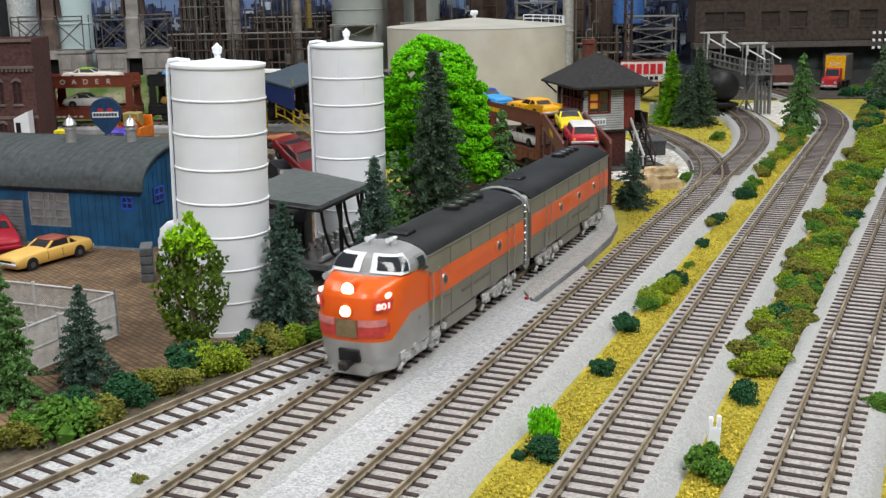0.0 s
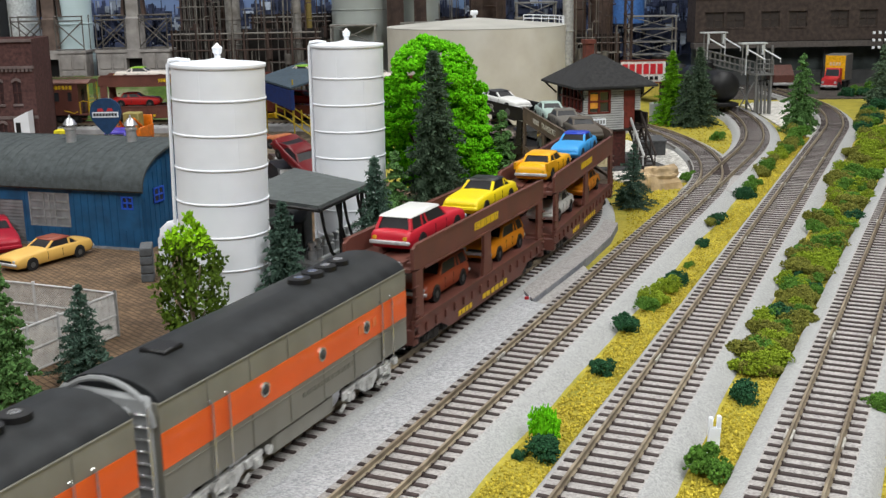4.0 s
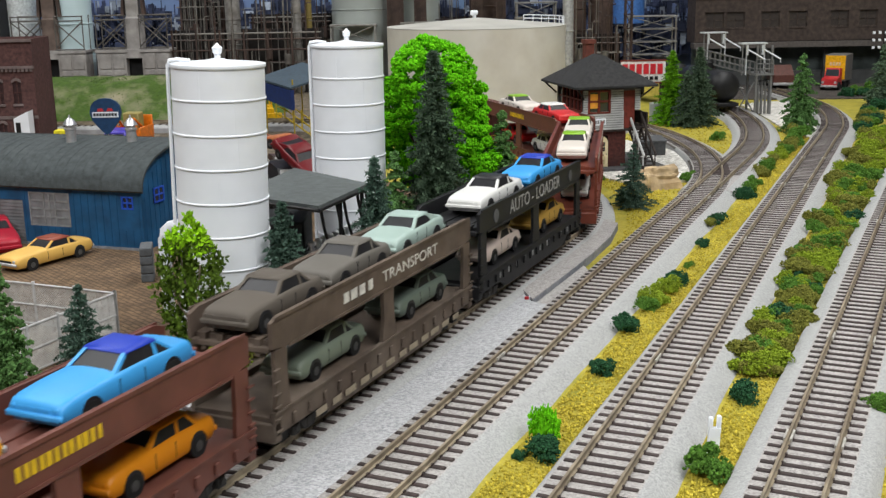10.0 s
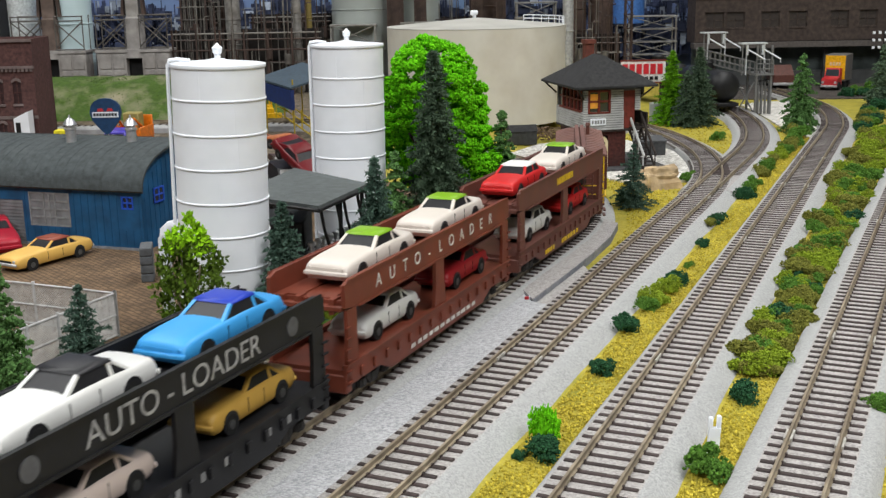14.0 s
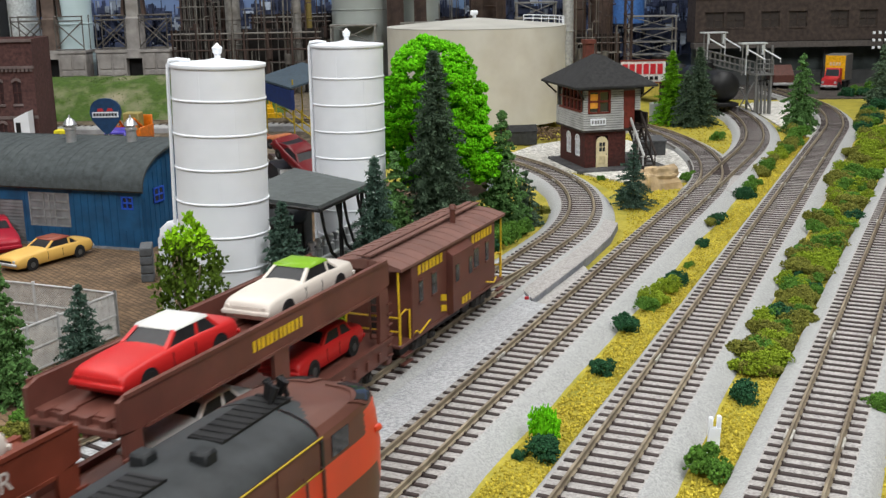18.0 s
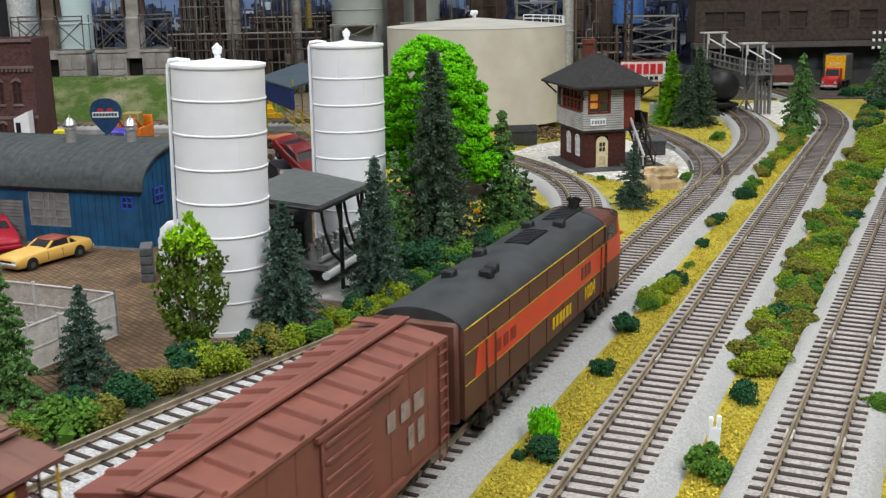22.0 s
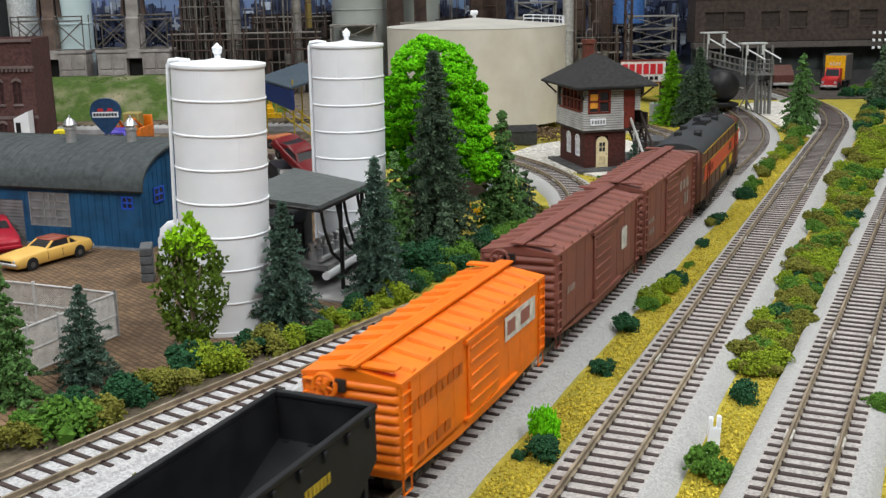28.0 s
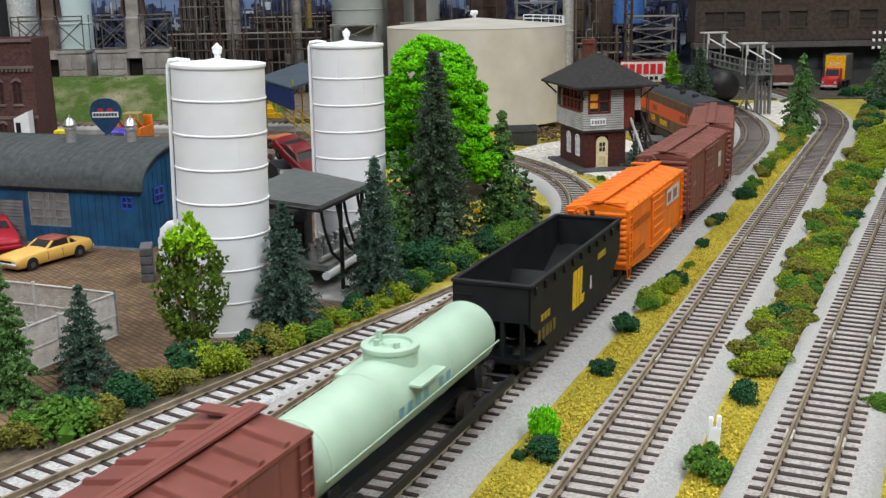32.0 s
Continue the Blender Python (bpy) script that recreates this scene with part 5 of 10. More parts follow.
def vessel(nm, label, x, y, r, z0, z1, ma, bands=3, dome=True):
    t = thing(nm, label, "process vessel", P(x, y, z0), "refinery vessels")
    h = z1 - z0
    bm = bm_new()
    prof = [(r, 0), (r, h)]
    if dome:
        prof += [(r * 0.92, h + r * 0.2), (r * 0.6, h + r * 0.4), (r * 0.1, h + r * 0.48)]
    lathe(bm, prof, 32)
    part("shell", bm, ma, t)
    for i in range(bands):
        z = h * (i + 1) / (bands + 1)
        bm = bm_new()
        lathe(bm, [(r, z - 1), (r + 1, z - 0.6), (r + 1, z + 0.6), (r, z + 1)], 32, cap0=False, cap1=False)
        part("band", bm, ma, t)
    return t


vessel("vessel", "pale cyan upright vessel behind the furnace houses", -516, 1600, 27, 40, 260, M_cyan, 2)
vessel("vessel", "pale upright vessel behind the furnace houses", -606, 1640, 26, 40, 260, mat("offwhite_vessel", (0.80, 0.84, 0.84), 0.5), 2)
bm = bm_new()
bbox(bm, -760, -612, 1580, 1640, -10, 300, 1)
tagged(part("dark_shed", bm, mat("dark_panel", (0.028, 0.03, 0.033), 0.8), smooth=0), "dark flat-sided shed at the edge of the works", "building")
vessel("vessel", "large grey-green storage vessel above the works", -110, 1660, 46, 10, 240, M_paletank, 3)
vessel("vessel", "grey upright vessel behind the oil tank", 70, 1700, 24, 10, 240, M_rust, 3)
vessel("vessel", "second pale vessel behind the brown tower", -32, 1720, 34, 10, 240, M_paletank, 2)
vessel("column", "slim silver column beside the oil tank", 178, 1560, 7.5, 0, 230, mat("silver_column", (0.42, 0.42, 0.41), 0.4, 0.3), 4)
vessel("vessel", "rusty brown process vessel", 200, 1640, 13, 60, 210, M_rust, 4)
vessel("vessel", "rusty brown process vessel with a round foot", 236, 1650, 17, 70, 220, M_rust, 4)
vessel("vessel", "weathered grey process column", -290, 1600, 10, 10, 220, M_steel, 5)
vessel("vessel", "slim grey process column", -200, 1600, 6, 10, 220, M_steel, 5)
vessel("vessel", "slim yellowish process column", -184, 1610, 4, 10, 220, mat("mustard_pipe", (0.2, 0.15, 0.04), 0.6), 5)
vessel("vessel", "blue upright tank in the distance", 318, 1900, 26, 88, 260, mat("blue_tank", (0.07, 0.19, 0.50), 0.5), 0)


def frame_tower(x, y, w, d, z0, z1, label, ma, floors=5):
    t = thing("steel_tower", label, "steel tower", P(x, y, 0), "refinery structures")
    for cx in (0, w):
        for cy in (0, d):
            bm = bm_new()
            box(bm, cx - 1.0, cx + 1.0, cy - 1.0, cy + 1.0, z0, z1)
            part("column", bm, ma, t, smooth=0)
    h = (z1 - z0) / floors
    for i in range(floors + 1):
        z = z0 + i * h
        bm = bm_new()
        box(bm, -2, w + 2, -2, d + 2, z - 1, z + 0.8)
        part("floor_grid", bm, ma, t, smooth=0)
        if i < floors:
            bm = bm_new()
            rod(bm, (0, -1, z), (w, -1, z + h), 0.6, n=5)
            rod(bm, (w, -1, z), (0, -1, z + h), 0.6, n=5)
            part("cross_brace", bm, ma, t)
    return t


def tall_tower(x, y, w, z1, label):
    """Dark brown clad tower with ribs."""
    t = thing("clad_tower", label, "refinery structure", P(x, y, 0), "refinery structures")
    bm = bm_new()
    box(bm, 0, w, 0, w, -10, z1)
    part("shaft", bm, M_rust, t, smooth=0)
    for i in range(5):
        bm = bm_new()
        box(bm, w * i / 4 - 0.8, w * i / 4 + 0.8, -1.5, 0, -10, z1)
        part("rib", bm, M_rust, t, smooth=0)
    return t


tall_tower(-72, 1600, 22, 240, "rust brown clad tower above the works")
tall_tower(-34, 1610, 16, 240, "rust brown clad tower above the works")
tall_tower(48, 1640, 14, 240, "dark brown clad tower above the oil tank")
tall_tower(84, 1640, 12, 240, "dark brown clad tower above the oil tank")
frame_tower(-152, 1590, 62, 30, 0, 104, "grey braced steel frame before the storage vessel", M_steel, 4)
frame_tower(-52, 1585, 60, 26, 0, 106, "grey braced steel frame before the brown towers", M_steel, 4)
frame_tower(264, 1600, 9, 9, -6, 230, "rusty steel mast before the sky", M_rust, 12)
frame_tower(282, 1680, 70, 26, -6, 106, "pale steel scaffold before the blue tank", M_steel, 6)
frame_tower(112, 1620, 55, 30, 0, 130, "pale steel platform behind the oil tank", M_steel, 6)


def pipe_rack(x0, x1, y, zb, zt, label, seed, n=46):
    """A rack of process pipes on portal frames."""
    random.seed(seed)
    t = thing("pipe_rack", label, "pipe rack", P(0, y, 0), "refinery structures")
    k = max(2, int((x1 - x0) / 30))
    for i in range(k + 1):
        x = x0 + (x1 - x0) * i / k
        for yy in (0, 26):
            bm = bm_new()
            box(bm, x - 1.2, x + 1.2, yy - 1.2, yy + 1.2, zb - 20, zt)
            part("portal_leg", bm, M_rust, t, smooth=0)
    for z in (zb + (zt - zb) * f for f in (0.35, 0.6, 0.8, 0.92)):
        for j in range(3):
            bm = bm_new()
            pipe(bm, [(x0 - 6, j * 9, z), (x1 + 6, j * 9, z)], random.uniform(0.5, 1.1), 7)
            part("pipe", bm, random.choice((M_pipe, M_darksteel, M_rust, M_rust)), t)
    for _ in range(int(n * 1.5)):
        x = random.uniform(x0, x1)
        z = zb + (zt - zb) * random.choice((0.35, 0.6, 0.8, 0.92))
        yy = random.uniform(-4, 20)
        up = random.random() < 0.4
        dx = random.choice((-9, -5, 5, 9))
        bm = bm_new()
        top = zt + random.uniform(5, 60) if up else z
        r = random.uniform(0.4, 1.0)
        pipe(bm, [(x, yy, zb - 15), (x, yy, top - 3), (x + dx * 0.15, yy, top - 0.8), (x + dx * 0.4, yy, top), (x + dx, yy, top)], r, 6)
        part("riser", bm, random.choice((M_pipe, M_darksteel, M_rust)), t)
    for _ in range(10):
        x = random.uniform(x0, x1)
        z = zb + random.uniform(-5, (zt - zb) * 0.5)
        bm = bm_new()
        rod(bm, (x, -6, z), (x, -6, z + random.uniform(8, 18)), random.uniform(2.5, 5), n=14)
        part("drum", bm, random.choice((M_darksteel, M_rust)), t)
    # added dark sheet: the gloom between the pipes is put into its colour
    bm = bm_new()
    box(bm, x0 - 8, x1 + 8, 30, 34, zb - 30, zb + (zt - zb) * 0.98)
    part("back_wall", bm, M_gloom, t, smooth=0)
    return t


pipe_rack(-372, -172, 1575, 30, 102, "dense rack of grey and rusty process pipes", 51, 60)
pipe_rack(-372, -300, 1640, 60, 150, "upper rack of rusty process pipes", 52, 24)
pipe_rack(-270, -165, 1650, 60, 120, "upper rack of dim process pipes", 55, 24)
pipe_rack(190, 252, 1590, 20, 86, "rack of pale pipes beside the oil tank", 53, 30)
pipe_rack(-150, 40, 1700, 60, 110, "dim pipe rack behind the vessels", 54, 30)
tall_tower(-322, 1660, 26, 132, "dark rusty cracking unit behind the pipe racks")
tall_tower(-366, 1690, 30, 120, "dark rusty cracking unit behind the pipe racks")
tall_tower(-250, 1690, 40, 96, "dark rusty cracking unit behind the pipe racks")
tall_tower(186, 1690, 70, 78, "dark rusty cracking unit beside the oil tank")


def warehouse():
    t = thing("warehouse", "dark brown multi-storey warehouse over a loading dock", "building", P(396, 1740, 0))
    L = 800
    zs, ze = 62, 330
    wins = []
    rows = [(84, 108), (150, 174), (215, 239)]
    cols = [14, 46, 100, 142, 206, 250, 320, 364, 440, 484, 560, 604, 680, 724]
    # wall as piers and bands round the window openings
    bm = bm_new()
    edges = [0] + [c for x in cols for c in (x, x + 28)] + [L]
    for a, b in zip(edges[0::2], edges[1::2]):
        box(bm, a, b, 0, 8, zs, ze)
    zz = [zs] + [v for r in rows for v in r] + [ze]
    for c in cols:
        for a, b in zip(zz[0::2], zz[1::2]):
            box(bm, c, c + 28, 0, 8, a, b)
    part("wall", bm, M_warehouse, t, smooth=0)
    for c in cols:
        for a, b in rows:
            bm = bm_new()
            box(bm, c, c + 28, 2.4, 4.4, a, b)
            w = part("window", bm, mat_wpane, t, smooth=0)
            bm = bm_new()
            for k in (0, 13, 26.4):
                box(bm, c + k, c + k + 1.2, 1.4, 2.4, a, b)
            for k in (0, 11, 22.6):
                box(bm, c, c + 28, 1.4, 2.4, a + k, a + k + 1.0)
            part("window_frame", bm, M_warehouse, w, smooth=0)
            bm = bm_new()
            box(bm, c - 1, c + 29, -0.8, 1.2, a - 2.0, a - 0.2)
            part("sill", bm, M_warehouse, w, smooth=0)
            bm = bm_new()
            box(bm, c - 1, c + 29, -0.9, 1.2, b, b + 1.8)
            part("lintel", bm, M_warehouse, w, smooth=0)
    for z in (128, 196):
        bm = bm_new()
        box(bm, -2, L, -2, 0, z, z + 4)
        part("string_course", bm, M_warehouse, t, smooth=0)
    bm = bm_new()
    box(bm, -6, L, -14, 10, zs - 8, zs)
    part("dock_canopy", bm, mat("grey_brown_ledge", (0.105, 0.092, 0.085), 0.85), t, smooth=0)
    bm = bm_new()
    box(bm, -2, 0, 0, 56, zs, ze)
    part("end_wall", bm, M_warehouse, t, smooth=0)
    bm = bm_new()
    box(bm, 0, L, 0, 56, zs - 1, zs + 1)
    part("soffit", bm, M_black, t, smooth=0)
    bm = bm_new()
    box(bm, 0, L, 24, 30, -6, zs - 1)
    part("dock_wall", bm, M_wallgreen, t, smooth=0)
    bm = bm_new()
    box(bm, 60, L, 10, 24, -6, 16)
    part("dock_ledge", bm, M_ledge, t, smooth=0)
    for k in range(9):
        bm = bm_new()
        box(bm, 20 + k * 90, 26 + k * 90, 4, 9, -6, zs - 8)
        part("dock_post", bm, M_ledge, t, smooth=0)


mat_wpane = mat("dim_pane", (0.042, 0.033, 0.029), 0.6)
warehouse()


# ---- unloading platform with swing arms, black tank cars under it ----
M_platform = mat("grey_platform_steel", (0.19, 0.19, 0.185), 0.55, 0.2, 0.12, 100)
M_arm = mat("pale_loading_arm", (0.62, 0.64, 0.66), 0.4, 0.2, 0.05)


def unloading_platform():
    t = thing("loading_platform", "grey steel tank-car loading platform with pale swing arms", "loading rack", P(384, 1368, -4.8, 0, 0, 8))
    for x, y in ((3, 0), (22, 0), (3, 26), (22, 26)):
        bm = bm_new()
        box(bm, x - 1.2, x + 1.2, y - 1.2, y + 1.2, 0, 84 if y == 0 else 52)
        part("leg", bm, M_platform, t, smooth=0)
    for k in range(4):
        bm = bm_new()
        pipe(bm, [(9 + k * 4.6, 6, 0), (9 + k * 4.6, 6, 34), (9 + k * 4.6, 8, 38), (9 + k * 4.6, 12, 40)], 1.6, 8)
        part("standpipe", bm, M_platform, t)
    bm = bm_new()
    box(bm, 0, 24, -4, 30, 48, 50.5)
    part("deck", bm, M_platform, t, smooth=0)
    for z in (56, 62, 67):
        bm = bm_new()
        pipe(bm, [(1, -3, z), (23, -3, z)], 0.7, 6)
        part("rail_bar", bm, M_platform, t)
    for k in range(5):
        bm = bm_new()
        rod(bm, (1 + k * 5.5, -3, 50), (1 + k * 5.5, -3, 67), 0.7, n=6)
        part("rail_post", bm, M_platform, t)
    bm = bm_new()
    for a, b in (((3, 2), (-20, 40)), ((-20, 2), (3, 40))):
        rod(bm, (a[0], 4, a[1]), (b[0], 4, b[1]), 1.0, n=5)
    part("cross_brace", bm, M_platform, t)
    # long gangway towards the back left
    bm = bm_new()
    loft(bm, [[(0, 0, 48), (0, 12, 48), (0, 12, 50), (0, 0, 50)], [(-47, 60, 62), (-47, 72, 62), (-47, 72, 64), (-47, 60, 64)]])
    part("gangway", bm, M_platform, t, smooth=0)
    for off in (0, 12):
        for dz in (6, 14):
            bm = bm_new()
            pipe(bm, [(0, off, 50 + dz), (-47, 60 + off, 64 + dz)], 0.8, 5)
            part("gangway_rail", bm, M_platform, t)
        for k in range(12):
            f = k / 11
            bm = bm_new()
            rod(bm, (-47 * f, off + 60 * f, 50 + 14 * f), (-47 * f, off + 60 * f, 64 + 14 * f), 0.7, n=5)
            part("gangway_post", bm, M_platform, t)
    for cx, cy, zb in ((-16, 0, 65), (-43, 58, 76)):
        bm = bm_new()
        box(bm, cx - 2, cx + 30, cy - 3, cy + 10, zb + 21, zb + 22.6)
        part("arm_beam", bm, M_arm, t, "pale overhead beam", smooth=0)
        for k in (0, 5, 23, 28):
            bm = bm_new()
            rod(bm, (cx + k, cy, zb - 16), (cx + k, cy, zb + 22), 0.8, n=6)
            part("arm_post", bm, M_arm if k in (5, 28) else M_platform, t)
        for k in (5, 25):
            bm = bm_new()
            pipe(bm, [(cx + k, cy - 2, zb + 15), (cx + k + 5, cy - 4, zb + 12), (cx + k + 19, cy - 11, zb + 3), (cx + k + 19, cy - 11, zb - 1)], 1.0, 8)
            part("swing_arm", bm, M_arm, t, "pale swing arm")
            bm = bm_new()
            rod(bm, (cx + k, cy - 2, zb + 8), (cx + k, cy - 2, zb + 20), 1.5, n=10)
            part("swivel", bm, M_arm, t)


unloading_platform()


def black_tank_car(x, y, rz):
    t = thing("tank_car", "black tank car standing at the loading platform", "freight car", P(x, y, -1, 0, 0, rz), "parked tank cars")
    r, h, zc = 19, 62, 32
    bm = bm_new()
    n = 28
    loft(bm, [[(xx, r * k * math.cos(2 * math.pi * i / n), zc + r * k * math.sin(2 * math.pi * i / n)) for i in range(n)] for xx, k in ((-h, 0.3), (-h + 2, 0.7), (-h + 6, 0.95), (-h + 10, 1), (h - 10, 1), (h - 6, 0.95), (h - 2, 0.7), (h, 0.3))])
    part("tank", bm, M_black, t)
    bm = bm_new()
    lathe(bm, [(9, zc + r - 3), (9, zc + r + 7), (7, zc + r + 9), (1, zc + r + 10)], 20)
    part("dome", bm, M_black, t)
    for s in (-1, 1):
        bm = bm_new()
        pipe(bm, [(-h, s * (r + 1.5), zc - 2), (h, s * (r + 1.5), zc - 2)], 0.7, 6)
        part("handrail", bm, M_chrome_bg, t)
    bm = bm_new()
    bbox(bm, -h - 3, h + 3, -14, 14, 9, 13, 0.6)
    part("underframe", bm, M_black, t)
    for s in (-1, 1):
        bm = bm_new()
        for k in (-9, 9):
            for q in (-1, 1):
                rod(bm, (s * 42 + k, q * 7, 6.5), (s * 42 + k, q * 10, 6.5), 5.5, n=16)
        bbox(bm, s * 42 - 15, s * 42 + 15, -13, 13, 7, 10, 0.5)
        part("truck", bm, M_black, t)


M_chrome_bg = mat("pale_handrail", (0.55, 0.55, 0.55), 0.35, 0.5)
black_tank_car(338, 1415, 100)
black_tank_car(300, 1540, 112)


# ---- billboard with plain shapes in place of its lettering ----
t = thing("billboard", "white billboard with red lettering blocks behind the tower", "billboard", P(245, 1350, -5))
bm = bm_new()
bbox(bm, -27, 27, 0, 1.6, 44, 70, 0.4)
b = part("board", bm, mat("billboard_white", (0.72, 0.70, 0.68), 0.5), t)
bm = bm_new()
box(bm, -27.6, 27.6, -0.4, 2, 69, 71)
box(bm, -27.6, 27.6, -0.4, 2, 43, 44.6)
part("frame", bm, M_redwood, b, smooth=0)
for i in range(6):
    bm = bm_new()
    box(bm, -25 + i * 8.4, -25 + i * 8.4 + 6.4, -0.8, -0.1, 54, 66)
    part("lettering_block", bm, mat("signal_red", (0.55, 0.02, 0.03), 0.5), b, smooth=0)
for i in range(4):
    bm = bm_new()
    box(bm, -4 + i * 6, 0 + i * 6, -0.8, -0.1, 47, 51)
    part("small_block", bm, M_black, b, smooth=0)
bm = bm_new()
bbox(bm, 2, 20, 0.4, 1.4, 27, 43, 0.3)
part("lower_board", bm, mat("yellow_board", (0.62, 0.5, 0.10), 0.5), t, "yellow lower board")
for x in (-22, 22):
    bm = bm_new()
    box(bm, x - 1.2, x + 1.2, 1.6, 3.6, 0, 68)
    part("post", bm, M_darkwood, t, smooth=0)
t = thing("oil_drum", "grey galvanised drum behind the stair", "drum", P(257, 1320, -5))
bm = bm_new()
lathe(bm, [(9, 0), (9, 22), (8.4, 22.6)], 24)
part("drum", bm, M_paletank, t)


# ---- truck and van before the dock ----
def box_truck():
    t = thing("truck", "red cab-over truck with a yellow box body", "truck", P(590, 1672, -4.9, 0, 0, -122) @ Matrix.Scale(1.0, 4))
    mred = mat("truck_red", (0.50, 0.03, 0.035), 0.35)
    bm = bm_new()
    secs = [[(x, -11, 7), (x, -11, zt), (x, -8, zt + 1.5), (x, 8, zt + 1.5), (x, 11, zt), (x, 11, 7)] for x, zt in ((34, 15), (30, 17.5), (16, 19))]
    loft(bm, secs)
    part("bonnet", bm, mred, t)
    bm = bm_new()
    hull(bm, [(18, y, z) for y in (-11, 11) for z in (7, 20)] + [(2, y, z) for y in (-11, 11) for z in (7, 31)] + [(12, y, 31) for y in (-10, 10)])
    part("cab", bm, mred, t, smooth=0)
    bm = bm_new()
    hull(bm, [(18.6, y, 20) for y in (-9.5, 9.5)] + [(13.2, y, 29.5) for y in (-9, 9)] + [(16, y, 20) for y in (-9.5, 9.5)])
    part("windscreen", bm, M_glass, t, smooth=0)
    bm = bm_new()
    bbox(bm, -46, 0, -15, 15, 11, 50, 0.8)
    b = part("box_body", bm, mat("box_grey", (0.16, 0.15, 0.14), 0.6), t, "grey-sided box body")
    bm = bm_new()
    box(bm, -0.2, 0.6, -14.5, 14.5, 14, 49)
    f = part("front_panel", bm, mat("truck_yellow", (0.80, 0.42, 0.01), 0.4), b, "yellow front panel", smooth=0)
    bm = bm_new()
    for i in range(4):
        box(bm, 0.5, 0.9, -8 + i * 4.2, -5 + i * 4.2, 34, 39)
    part("panel_print", bm, mat("pale_truck_print", (0.7, 0.55, 0.3), 0.5), f, smooth=0)
    for x in (24, -14, -34):
        for s in (-1, 1):
            bm = bm_new()
            rod(bm, (x, s * 9, 6), (x, s * 13.5, 6), 6, n=18)
            part("wheel", bm, M_rubber_bg, t)
    bm = bm_new()
    bbox(bm, 33, 36, -12, 12, 5, 8, 0.5)
    part("bumper", bm, M_chrome_bg, t)
    for s in (-1, 1):
        bm = bm_new()
        rod(bm, (32, s * 9, 12), (34.6, s * 9, 12), 2, n=10)
        part("head_lamp", bm, M_chrome_bg, t)


M_rubber_bg = mat("black_rubber", (0.014, 0.014, 0.014), 0.8)
box_truck()
t = thing("flat_lorry", "rust-red lorry with a pale bumper before the dock", "truck", P(520, 1705, -4.9, 0, 0, -95))
bm = bm_new()
hull(bm, [(20, y, z) for y in (-15, 15) for z in (6, 20)] + [(-6, y, z) for y in (-15, 15) for z in (6, 34)] + [(6, y, 34) for y in (-13, 13)])
part("cab", bm, mat("lorry_rust", (0.10, 0.035, 0.025), 0.5), t, smooth=0)
bm = bm_new()
bbox(bm, -50, -6, -15, 15, 10, 24, 0.6)
part("bed", bm, M_rust, t)
bm = bm_new()
bbox(bm, 20, 23, -16, 16, 5, 9, 0.6)
part("bumper", bm, M_chrome_bg, t)
for x in (10, -34):
    for s in (-1, 1):
        bm = bm_new()
        rod(bm, (x, s * 10, 5), (x, s * 15.5, 5), 5, n=16)
        part("wheel", bm, M_rubber_bg, t)
# lamp mast with a cluster of floodlights
t = thing("floodlight_mast", "dark mast with rows of small white floodlights", "light mast", P(671, 1700, -5))
bm = bm_new()
rod(bm, (0, 0, 0), (0, 0, 84), 1.6, 1.0, 8)
part("mast", bm, M_black, t)
for r in range(3):
    for c in range(4):
        bm = bm_new()
        bbox(bm, -16 + c * 9 - 2, -16 + c * 9 + 2, -2, 1, 56 + r * 11, 60 + r * 11, 0.5)
        part("floodlight", bm, M_white, t)
bm = bm_new()
for r in range(3):
    box(bm, -20, 16, 0, 1, 57 + r * 11, 58 + r * 11)
part("cross_arm", bm, M_black, t, smooth=0)

# ---- grassy bank, kerb and town on the far left ----
V_moss = mat("bank_turf", (0.075, 0.135, 0.016), 0.95, 0, 0.3, 150, bump=1.0, bscale=600, col2=(0.030, 0.062, 0.01), dirt=(0.36, 0.31, 0.22), dscale=22, damt=0.8, spread=1.0)


def bank():
    bm = bm_new()
    g = {}
    nx, ny = 60, 14
    for i in range(nx + 1):
        for j in range(ny + 1):
            x = -700 + 560 * i / nx
            f = j / ny
            y = 1262 + 150 * f
            fade = smooth01((-175 - x) / 90)
            z = 8 + 46 * smooth01(f * 1.25) * fade
            z += noise.noise(Vector((x * 0.03, y * 0.03, 2))) * 5 * f + noise.noise(Vector((x * 0.12, y * 0.12, 7))) * 2.0
            g[i, j] = bm.verts.new((x, y, z))
    for i in range(nx):
        for j in range(ny):
            bm.faces.new((g[i, j], g[i + 1, j], g[i + 1, j + 1], g[i, j + 1]))
    tagged(part("bank", bm, V_moss, smooth=80), "grassy bank with pale bare rock behind the far track", "bank", kind="structure")
    random.seed(61)
    spots = []
    for _ in range(5000):
        x, f = random.uniform(-690, -200), random.random()
        y = 1262 + 150 * f
        z = 8 + 46 * smooth01(f * 1.25) * smooth01((-175 - x) / 90)
        if noise.noise(Vector((x * 0.03, y * 0.05, 0))) > 0.25:
            continue
        spots.append((Vector((x, y, z + random.uniform(-1.2, 0.5))), random.uniform(0.45, 1.0)))
    o = new("bank_tufts", bits_mesh("bank_tufts", spots, leafmat("bank_tuft", (0.085, 0.135, 0.022), (0.045, 0.085, 0.015), 0.4)))
    tagged(o, "tufts of green turf on the bank", "turf", kind="stuff")


bank()
bm = bm_new()
bbox(bm, -900, -150, 1180, 1186, -8, 15.5, 0.5)
